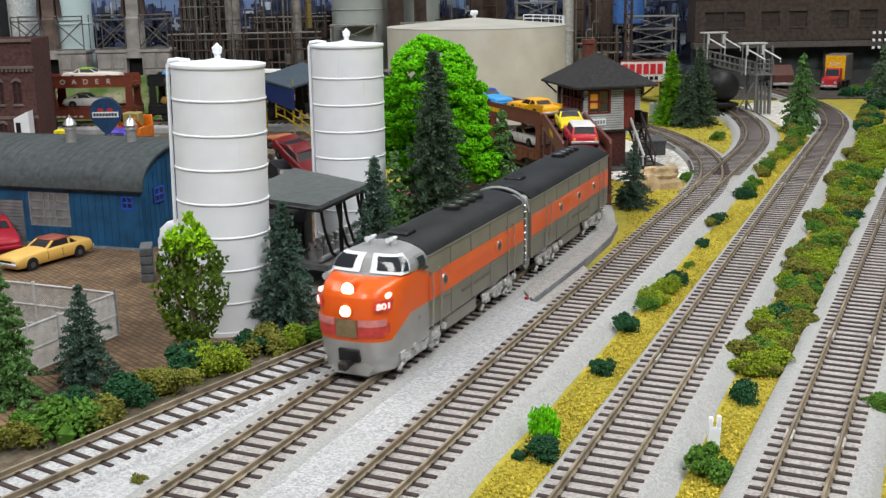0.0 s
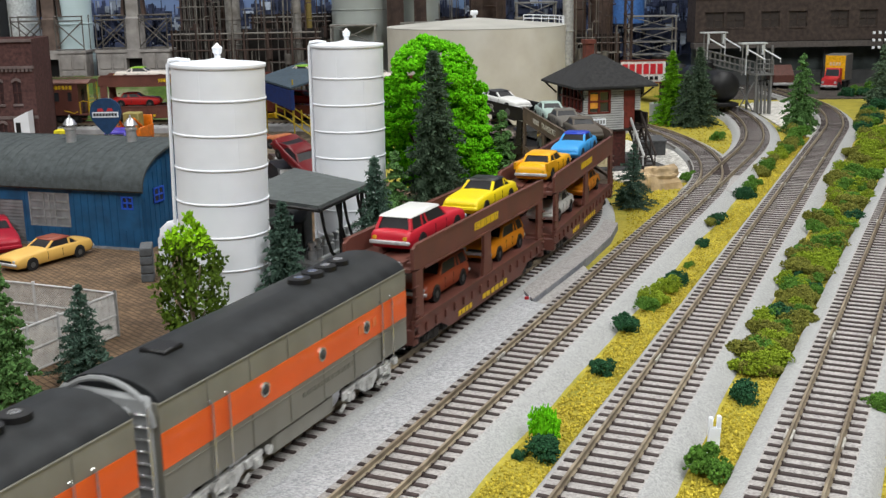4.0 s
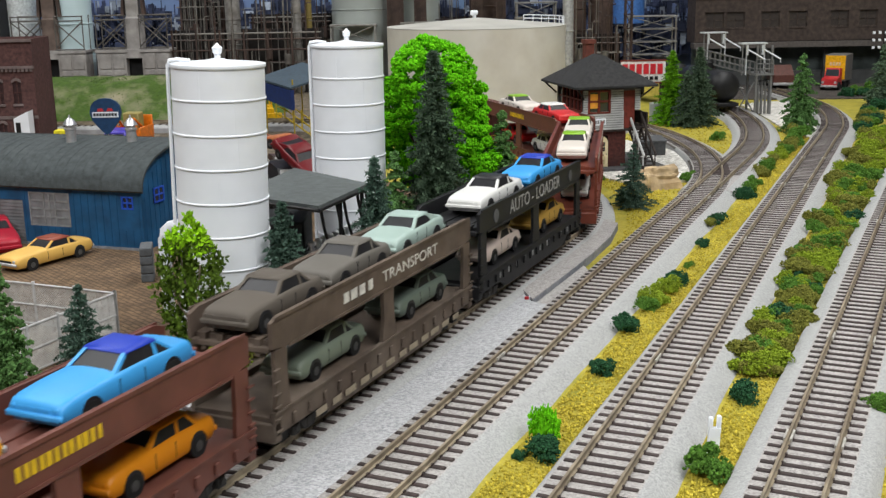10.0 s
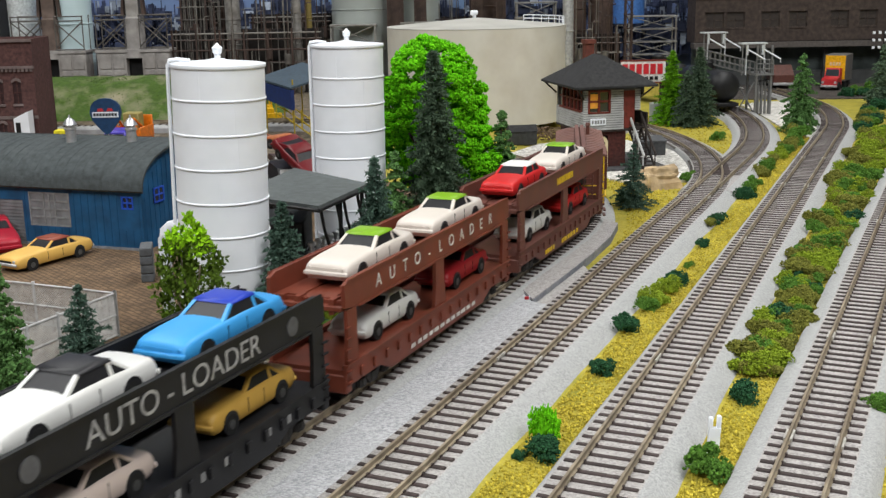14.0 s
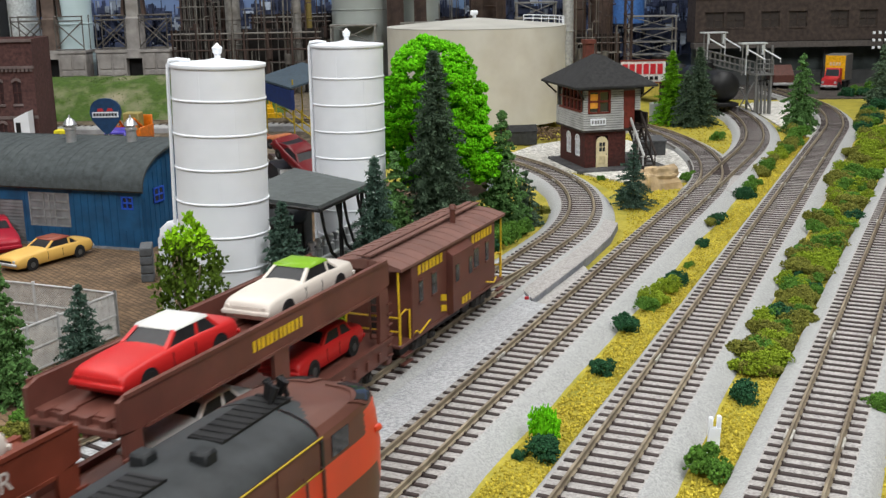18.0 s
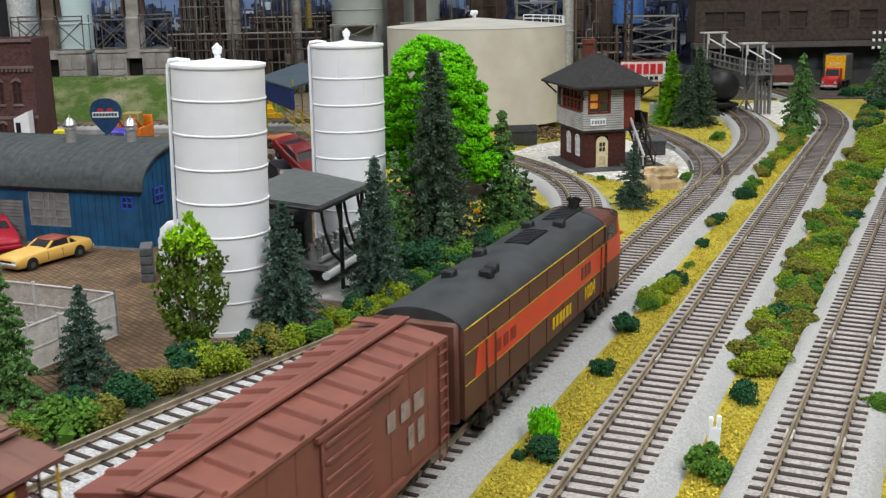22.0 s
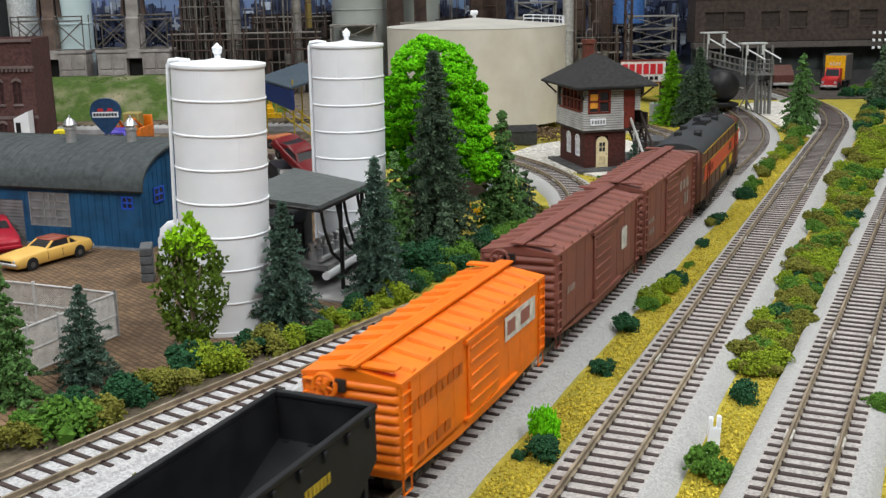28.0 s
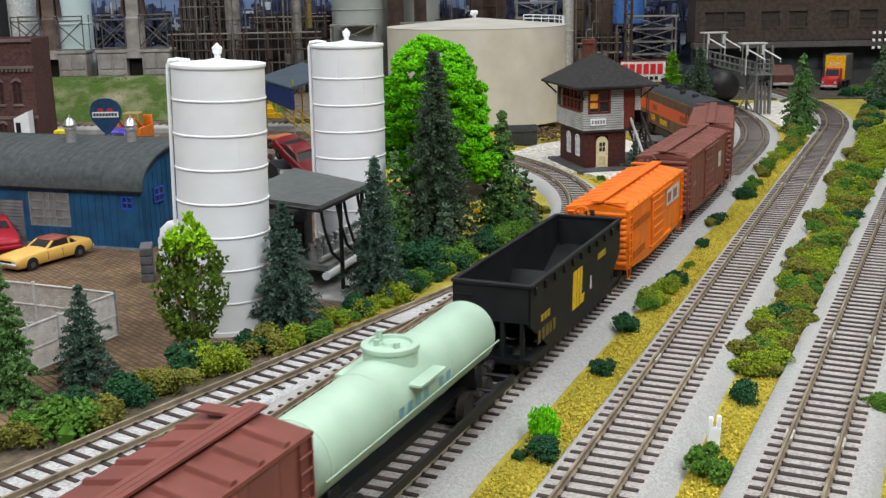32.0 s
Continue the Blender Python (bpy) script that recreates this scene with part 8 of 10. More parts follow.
            mtx.translation = (a + nrm * 1.2) * MM
            lettering("number", number, 2.6, M_numlit, nb, mtx, 6.0)
            # swept wing: three courses that shorten upwards and downwards, with a pale line across
            for z0, z1, reach in ((20.8, 22.6, 0.15), (22.6, 26.6, 0.185), (26.6, 28.2, 0.16)):
                patch("wing_emblem", *sorted((0.5 - s * 0.028, 0.5 - s * (0.028 + reach))), z0, z1, 0.3, M_redwing, t, "red wing emblem")
            patch("wing_stripe", *sorted((0.5 - s * 0.03, 0.5 - s * 0.19)), 25.4, 28.4, 0.5, M_pinkline, t, "pink upper half of the wing")
    if lit:
        patch("nose_grille", 0.476, 0.524, 20.6, 28.2, 0.5, mat("brass_grille", (0.30, 0.22, 0.12), 0.5, 0.4), t, "brassy grille under the headlight")
        for s in (-1, 1):
            bm = bm_new()
            bx = nose0 + 8
            rod(bm, (bx, s * 5, 51.5), (bx, s * 5, 54.4), 0.6, n=8)
            rod(bm, (bx - 2, s * 5 - 0.8, 54.6), (bx + 2.6, s * 5 - 0.8, 54.6), 0.6, 1.2, n=12)
            rod(bm, (bx - 2.6, s * 5 + 0.8, 55.2), (bx + 1.6, s * 5 + 0.8, 55.2), 0.6, 1.1, n=12)
            bbox(bm, bx - 2.4, bx - 1.0, s * 5 - 0.8, s * 5 + 0.8, 52, 55.2, 0.3)
            part("horn", bm, M_white, t, "white air horn on the cab roof")
    bm = bm_new()
    hull(bm, [(nose0 + 20, y, z) for y in (-16, 16) for z in (3.4, 9)] + [(nose0 + 37, y, 9) for y in (-11, 11)] + [(nose0 + 39.5, y, 3.4) for y in (-8, 8)] + [(nose0 + 39.5, y, 9) for y in (-5, 5)])
    part("pilot", bm, M_silverlow if lit else M_truck_d, t, "curved pilot plate below the nose")
    bm = bm_new()
    bbox(bm, nose0 + 39, nose0 + 41.2, -5, 5, 9.4, 15.0, 0.5)
    part("coupler_pocket", bm, M_black, t)
    coupler(t, nose0 + 38, 1)
    if not lit:
        for s in (-1, 1):
            lettering("number", number, 6.5, M_yellow, t, on_side(nose0 - 26, s * 18.5, 20.5), 16)
            bars("initials", t, -h + 30, -h + 52, s * 18.5, 29, 34, 3, mat("dull_red_letter", (0.28, 0.03, 0.02), 0.5), "dull red initials on the stripe")
            bars("initials", t, nose0 - 40, nose0 - 24, s * 18.5, 29, 35, 3, M_locobrown, "dull red initials on the stripe")
    return t


# ---- model motor cars ----
CAR_GLASS = mat("car_window", (0.022, 0.022, 0.025), 0.35, spec=0.25)
M_tail = mat("tail_lamp", (0.75, 0.42, 0.03), 0.4)
M_bumper = mat("pale_silver_bumper", (0.55, 0.55, 0.56), 0.4, 0.3)
M_hub = mat("hub_cap", (0.10, 0.10, 0.10), 0.4, 0.3)


def motor_car(label, col, roof_col=None, style="sedan", rough=0.38, L=58.0, W=20.6):
    t = thing("model_car", label, "car", group="model cars")
    m = mat("car_paint", col, rough, 0, 0.03, 60)
    mr = mat("car_roof_paint", roof_col, rough, 0, 0.03, 60) if roof_col else m
    h, w = L / 2, W / 2
    tail = 10.6 if style != "fastback" else 11.4
    zt = [(-h, 7.4), (-h + 0.5, 9.2), (-h + 1.6, tail - 0.4), (-h * 0.62, tail), (-h * 0.3, 10.9), (-h * 0.05, 10.9), (h * 0.28, 10.7), (h * 0.6, 10.3), (h * 0.85, 9.7), (h - 1.4, 9.1), (h - 0.4, 8.2), (h, 7.0)]
    bm = bm_new()
    secs = []
    for x, z in zt:
        e = min(1.0, (h - abs(x)) / (h * 0.35))
        k = 0.88 + 0.12 * math.sqrt(max(0.0, 1 - (1 - e) ** 2))
        zb = 2.6 if abs(x) < h - 0.8 else 4.4
        ww = w * k
        # tucked sill, full flank with a crease, rounded shoulder, slightly crowned hood
        secs.append([(x, -ww * 0.90, zb), (x, -ww * 0.985, zb + 1.4), (x, -ww, zb + (z - zb) * 0.52), (x, -ww * 0.975, z - 1.5), (x, -ww * 0.90, z - 0.35), (x, -ww * 0.78, z), (x, -ww * 0.35, z + 0.35),
                     (x, ww * 0.35, z + 0.35), (x, ww * 0.78, z), (x, ww * 0.90, z - 0.35), (x, ww * 0.975, z - 1.5), (x, ww, zb + (z - zb) * 0.52), (x, ww * 0.985, zb + 1.4), (x, ww * 0.90, zb)])
    loft(bm, secs)
    bright = style == "wagon" or L == 62 and style == "sedan" or L == 61
    part("body", bm, m, t, smooth=50)
    if L == 62 and style == "sedan":
        for s in (-1, 1):
            bm = bm_new()
            prism_y(bm, [(-h + 0.6, 8), (-h - 0.6, 12.2), (-h * 0.45, 11.6), (-h * 0.25, 10.2), (-h * 0.25, 8)], *sorted((s * w, s * (w - 1.5))))
            part("tail_fin", bm, m, t)
    r0, r1, b0, b1 = {"sedan": (-14, 1, -18.5, 7.5), "coupe": (-12.5, -0.5, -19, 6.5), "wagon": (-25, 4, -27.5, 10), "fastback": (-11.5, -0.5, -25, 7)}[style]
    r0, r1, b0, b1 = (v * min(1.0, L / 58) for v in (r0, r1, b0, b1))
    zr = 15.1 if style != "wagon" else 16.2
    bm = bm_new()
    gw, rw = w * 0.86, w * 0.72
    loft(bm, [[(b0, -gw, 10.4), (b1, -gw, 10.4), (b1, gw, 10.4), (b0, gw, 10.4)], [(r0, -rw, zr - 0.6), (r1, -rw, zr - 0.6), (r1, rw, zr - 0.6), (r0, rw, zr - 0.6)]])
    part("cabin_glass", bm, CAR_GLASS, t, smooth=0)
    # pillars: painted strips at the corners and the middle of the cabin
    for s in (-1, 1):
        for xb, xt in ((b0, r0), (b1, r1)) + ((((b0 + b1) / 2 - 2, (r0 + r1) / 2 - 2),) + (((b0 * 0.6, r0 * 0.62),) if style == "wagon" else ()) if style in ("sedan", "wagon") else (((b0 * 0.62), r0 * 0.95),)):
            bm = bm_new()
            hull(bm, [(xb - 0.9, s * (gw + 0.12), 10.2), (xb + 0.9, s * (gw + 0.12), 10.2), (xt - 0.7, s * (rw + 0.12), zr - 0.5), (xt + 0.7, s * (rw + 0.12), zr - 0.5),
                      (xb - 0.9, s * (gw - 1.2), 10.2), (xb + 0.9, s * (gw - 1.2), 10.2), (xt - 0.7, s * (rw - 1.2), zr - 0.5), (xt + 0.7, s * (rw - 1.2), zr - 0.5)])
            part("pillar", bm, m, t, smooth=0)
        if style == "fastback":
            bm = bm_new()
            hull(bm, [(b0, s * (gw + 0.15), 10.2), (b0 + 7, s * (gw + 0.15), 10.2), (r0, s * (rw + 0.15), zr - 0.4), (r0 + 3, s * (rw + 0.15), zr - 0.4), (b0, s * (gw - 1), 10.2), (r0, s * (rw - 1), zr - 0.4), (r0 + 3, s * (rw - 1), zr - 0.4)])
            part("pillar", bm, m, t, smooth=0)
    bm = bm_new()
    loft(bm, [[(r0 - 1.0, -rw - 0.5, zr - 0.8), (r1 + 0.8, -rw - 0.5, zr - 0.8), (r1 + 0.8, rw + 0.5, zr - 0.8), (r0 - 1.0, rw + 0.5, zr - 0.8)],
              [(r0 - 0.4, -rw, zr + 0.1), (r1 + 0.2, -rw, zr + 0.1), (r1 + 0.2, rw, zr + 0.1), (r0 - 0.4, rw, zr + 0.1)],
              [(r0 + 1.5, -rw * 0.75, zr + 0.55), (r1 - 1.2, -rw * 0.75, zr + 0.55), (r1 - 1.2, rw * 0.75, zr + 0.55), (r0 + 1.5, rw * 0.75, zr + 0.55)]])
    part("roof", bm, mr, t, smooth=60)
    for s in (-1, 1):
        bm = bm_new()
        for x in (-h * 0.16, h * 0.22):
            box(bm, x - 0.12, x + 0.12, *sorted((s * w * 0.97, s * (w + 0.06))), 4.4, 9.2)
        part("door_seam", bm, CAR_GLASS, t, smooth=0)
    for x in (-h * 0.60, h * 0.62):
        for s in (-1, 1):
            bm = bm_new()
            rod(bm, (x, s * (w - 2.6), 3.9), (x, s * (w + 0.08), 3.9), 4.3, n=18)
            part("wheel_arch", bm, CAR_GLASS, t)
            bm = bm_new()
            rod(bm, (x, s * (w - 2.6), 3.5), (x, s * (w + 0.2), 3.5), 3.5, n=16)
            wh = part("wheel", bm, M_rubber, t)
            bm = bm_new()
            rod(bm, (x, s * (w + 0.05), 3.5), (x, s * (w + 0.4), 3.5), 1.7, n=12)
            part("hub_cap", bm, M_hub, wh)
    for x, s in ((h, 1), (-h, -1)):
        bm = bm_new()
        bbox(bm, min(x - s * 0.5, x + s * 0.9), max(x - s * 0.5, x + s * 0.9), -w * 0.95, w * 0.95, 4.4, 6.2, 0.4)
        part("bumper", bm, M_bumper if bright else m, t)
        for k in (-1, 1):
            bm = bm_new()
            rod(bm, (x - s * 1.2, k * w * 0.72, 7.3), (x + s * 0.25, k * w * 0.72, 7.3), 1.0 if bright or s < 0 else 0.6, n=10)
            part("head_lamp" if s > 0 else "tail_lamp", bm, (M_bumper if bright else m) if s > 0 else M_tail, t)
    bm = bm_new()
    box(bm, h - 0.4, h + 0.15, -w * 0.52, w * 0.52, 6.3, 7.6)
    part("grille", bm, M_black if bright else m, t, smooth=0)
    return t


def load(car, wagon, x, z, turn=0):
    """A model car that rides on a wagon's deck, keyed along with it."""
    LOADS.setdefault(wagon, []).append((car, P(x, 1.6 if z < 30 else 0, z, 0, 0, turn)))


LOADS = {}


# ---- two-deck motor-car carriers ----
def auto_rack(label, L, m, truck_m=None):
    t = thing("auto_rack", label, "freight car", group="motor-car carriers of the first train")
    h, w = L / 2, 17.2
    for s in (-1, 1):
        y0, y1 = sorted((s * w, s * (w - 1.6)))
        bm = bm_new()
        prof = [(-h, 12), (-h + 28, 12), (-h + 38, 7.5), (h - 38, 7.5), (h - 28, 12), (h, 12), (h, 20.5), (-h, 20.5)]
        prism_y(bm, prof, y0, y1)
        part("side_sill", bm, m, t, "fishbelly side girder", smooth=0)
        for i in range(15):
            x = -h + 12 + i * (L - 24) / 14
            bm = bm_new()
            o = s * w
            bbox(bm, x - 1.2, x + 1.2, min(o, o + s * 1.0), max(o, o + s * 1.0), 13.2, 17.2, 0.3)
            part("stake_pocket", bm, m, t, smooth=0)
        bm = bm_new()
        o = s * w
        box(bm, -h, h, min(o, o + s * 0.6), max(o, o + s * 0.6), 19.6, 20.6)
        part("sill_flange", bm, m, t, smooth=0)
        bm = bm_new()
        prism_y(bm, [(-h + 1, 43), (-h + 1, 52), (-h + 6, 53.6), (h - 6, 53.6), (h - 1, 52), (h - 1, 43), (h - 12, 41.4), (-h + 12, 41.4)], y0, y1)
        part("top_girder", bm, m, t, "upper side girder with a lettering panel", smooth=0)
        bm = bm_new()
        box(bm, -h + 3, h - 3, min(o, o + s * 0.5), max(o, o + s * 0.5), 52.6, 53.8)
        box(bm, -h + 11, h - 11, min(o, o + s * 0.5), max(o, o + s * 0.5), 41.2, 42.2)
        part("girder_flange", bm, m, t, smooth=0)
        for x, wa, wb in ((-h + 6, 4.6, 3.8), (0, 6.4, 4.6), (h - 6, 4.6, 3.8)):
            bm = bm_new()
            prism_y(bm, [(x - wa, 20.4), (x + wa, 20.4), (x + wb, 30), (x + wb, 42), (x - wb, 42), (x - wb, 30)], y0, y1)
            part("post", bm, m, t, smooth=0)
        for x in (-h + 2.2, h - 2.2):
            for i in range(6):
                bm = bm_new()
                box(bm, x - 1.8, x + 1.8, min(o, o + s * 0.9), max(o, o + s * 0.9), 13 + i * 4.4, 13.6 + i * 4.4)
                part("ladder_rung", bm, m, t, smooth=0)
    bm = bm_new()
    box(bm, -h + 0.5, h - 0.5, -w + 1.6, w - 1.6, 16.5, 18.3)
    part("lower_deck", bm, m, t, smooth=0)
    bm = bm_new()
    box(bm, -h + 3, h - 3, -w + 1.6, w - 1.6, 43.7, 45.3)
    for s in (-1, 1):
        box(bm, -h + 4, h - 4, s * 7 - 3, s * 7 + 3, 45.3, 45.9)
    part("upper_deck", bm, m, t, smooth=0)
    for s in (-1, 1):
        x = s * (h - 2)
        bm = bm_new()
        for y in (-11, -4, 4, 11):
            hull(bm, [(x - 1, y - 1, 40), (x + 1, y - 1, 40), (x - 1, y + 1, 40), (x + 1, y + 1, 40), (x - 5 * s, y - 1.2, 46), (x + 1 * s, y - 1.2, 46), (x - 5 * s, y + 1.2, 46), (x + 1 * s, y + 1.2, 46)])
        part("deck_bracket", bm, m, t, smooth=0)
        bm = bm_new()
        bbox(bm, x - 1.6, x + 1.6, -w + 1.6, w - 1.6, 41.4, 43.7, 0.4)
        part("end_beam", bm, m, t)
        bm = bm_new()
        bbox(bm, x - 2.2, x + 2.2, -w, w, 9, 16.5, 0.6)
        part("end_sill", bm, m, t)
        coupler(t, s * h, s)
    bm = bm_new()
    bbox(bm, -h + 6, h - 6, -5, 5, 9, 16.4, 0.8)
    part("centre_sill", bm, M_truck_d, t)
    for s in (-1, 1):
        bogie(t, s * (h - 27), 2, 20, truck_m or M_truck_d)
    return t


def boxcar(label, L, m, roof_m=None, h_top=48.0, style="rib", deck=True):
    t = thing("boxcar", label, "freight car", group="goods wagons of the second train")
    h, w = L / 2, 16.8
    rm = roof_m or m
    bm = bm_new()
    bbox(bm, -h + 0.8, h - 0.8, -w, w, 11.5, h_top, 0.3)
    part("body", bm, m, t, smooth=0)
    for s in (-1, 1):
        bm = bm_new()
        o = s * w
        prism_y(bm, [(-h + 1, 11.6), (-24, 8.6), (24, 8.6), (h - 1, 11.6), (h - 1, 13), (-h + 1, 13)], *sorted((o, o - s * 1.2)))
        part("side_sill", bm, m, t, smooth=0)
        n = 10
        for i in range(n + 1):
            x = -h + 2 + i * (L - 4) / n
            if abs(x) < 18 and s < 0:
                continue
            bm = bm_new()
            box(bm, x - 0.18, x + 0.18, min(o, o + s * 0.12), max(o, o + s * 0.12), 13, h_top - 1)
            part("rivet_seam", bm, m, t, smooth=0)
        # sliding door with ribs and tracks
        bm = bm_new()
        bbox(bm, -15, 13, min(o, o + s * 1.1), max(o, o + s * 1.1), 13.5, h_top - 3.0, 0.3)
        d = part("sliding_door", bm, m, t)
        for z in (18, 23, 28, 33, 38, 43):
            bm = bm_new()
            if z > h_top - 5:
                continue
            bbox(bm, -14, 12, min(o + s * 1.0, o + s * 1.8), max(o + s * 1.0, o + s * 1.8), z - 0.7, z + 0.7, 0.3)
            part("door_rib", bm, m, d)
        bm = bm_new()
        box(bm, -18, 34, min(o, o + s * 1.7), max(o, o + s * 1.7), h_top - 2.8, h_top - 1.4)
        part("door_track", bm, m, t, smooth=0)
        bm = bm_new()
        box(bm, -18, 34, min(o, o + s * 1.5), max(o, o + s * 1.5), 12.3, 13.4)
        part("door_track", bm, m, t, smooth=0)
        for x in (-h + 4.2, h - 4.2):
            for i in range(8):
                bm = bm_new()
                z = 13.5 + i * 4.3
                if z > h_top:
                    continue
                bbox(bm, x - 3.4, x + 3.4, min(o, o + s * 1.1), max(o, o + s * 1.1), z, z + 0.7, 0.2)
                part("ladder_rung", bm, m, t)
            bm = bm_new()
            for dx in (-3.2, 2.6):
                box(bm, x + dx, x + dx + 0.6, min(o, o + s * 0.9), max(o, o + s * 0.9), 12, h_top - 1)
            part("ladder_stile", bm, m, t, smooth=0)
            bm = bm_new()
            pipe(bm, [(x - 3, o, 11.6), (x - 3, o + s * 0.2, 6.5), (x + 3, o + s * 0.2, 6.5), (x + 3, o, 11.6)], 0.4, 5)
            part("stirrup_step", bm, m, t)
    # corrugated ends
    for s in (-1, 1):
        x = s * (h - 0.8)
        for i in range(9):
            z = 13.5 + i * (h_top - 14) / 9
            bm = bm_new()
            loft(bm, [[(x, y, z), (x + s * k, y, z + 0.6), (x + s * k * 1.3, y, z + 1.5), (x + s * k, y, z + 2.4), (x, y, z + 3.0)] for y, k in ((-w + 0.5, 0.1), (-w + 2, 1.0), (0, 1.2), (w - 2, 1.0), (w - 0.5, 0.1))])
            part("end_rib", bm, m, t, smooth=60)
        for i in range(7):
            bm = bm_new()
            z = 14 + i * 4.6
            bbox(bm, min(x, x + s * 2.2), max(x, x + s * 2.2), w - 7.5, w - 0.5, z, z + 0.7, 0.2)
            part("end_rung", bm, m, t)
        coupler(t, s * (h - 2), s)
    bm = bm_new()
    wy, wz = 7.2, h_top - 2.2
    pipe(bm, [(-h - 3.4, wy + 3.9 * math.cos(i * math.pi / 10), wz + 3.9 * math.sin(i * math.pi / 10)) for i in range(21)], 0.75, 6)
    for i in range(3):
        a = i * math.pi / 3 + 0.3
        rod(bm, (-h - 3.4, wy - 3.8 * math.cos(a), wz - 3.8 * math.sin(a)), (-h - 3.4, wy + 3.8 * math.cos(a), wz + 3.8 * math.sin(a)), 0.45, n=5)
    bw = part("brake_wheel", bm, m, t, "round spoked brake wheel")
    bm = bm_new()
    rod(bm, (-h - 4.0, wy, wz), (-h - 0.6, wy, wz), 1.1, n=10)
    part("hub", bm, m, bw)
    # added dark block in place of the shadow under the running board's end
    bm = bm_new()
    box(bm, -h - 1.9, -h - 0.6, 1.0, 5.6, h_top - 4.2, h_top - 0.2)
    part("brake_gear_box", bm, M_truck_d, t, smooth=0)
    # roof: shallow gable of panels, ribs and a raised running board
    bm = bm_new()
    prism_x(bm, [(-w - 0.7, h_top - 0.9), (w + 0.7, h_top - 0.9), (w + 0.7, h_top + 0.3), (0, h_top + 3.2), (-w - 0.7, h_top + 0.3)], -h + 0.3, h - 0.3)
    part("roof", bm, rm, t, "gently pitched roof", smooth=0)
    n = 12
    for i in range(1, n):
        x = -h + i * L / n
        for s in (-1, 1):
            bm = bm_new()
            hull(bm, [(x - 1.5, s * 4, h_top + 2.4), (x + 1.5, s * 4, h_top + 2.4), (x - 0.9, s * 4, h_top + 4.0), (x + 0.9, s * 4, h_top + 4.0), (x - 1.5, s * w, h_top + 0.4), (x + 1.5, s * w, h_top + 0.4), (x - 0.9, s * w, h_top + 1.6), (x + 0.9, s * w, h_top + 1.6)])
            part("roof_rib", bm, rm, t, smooth=0)
    for k in (-1, 0, 1):
        bm = bm_new()
        box(bm, -h - 1.5, h + 1.5, k * 2.05 - 0.95, k * 2.05 + 0.95, h_top + 4.1, h_top + 4.9)
        part("running_board", bm, rm, t, smooth=0)
    for s in (-1, 1):
        bm = bm_new()
        x = s * (h - 4)
        box(bm, x - 2.5, x + 2.5, *sorted((s * 3.2, s * 15)), h_top + 3.2, h_top + 4.0)
        part("roof_walk", bm, rm, t, smooth=0)
    bm = bm_new()
    bbox(bm, -h + 4, h - 4, -5, 5, 8.5, 11.6, 0.5)
    part("underframe", bm, M_truck_d, t)
    for s in (-1, 1):
        bogie(t, s * (h - 23), 2, 19, M_truck_d)
    return t


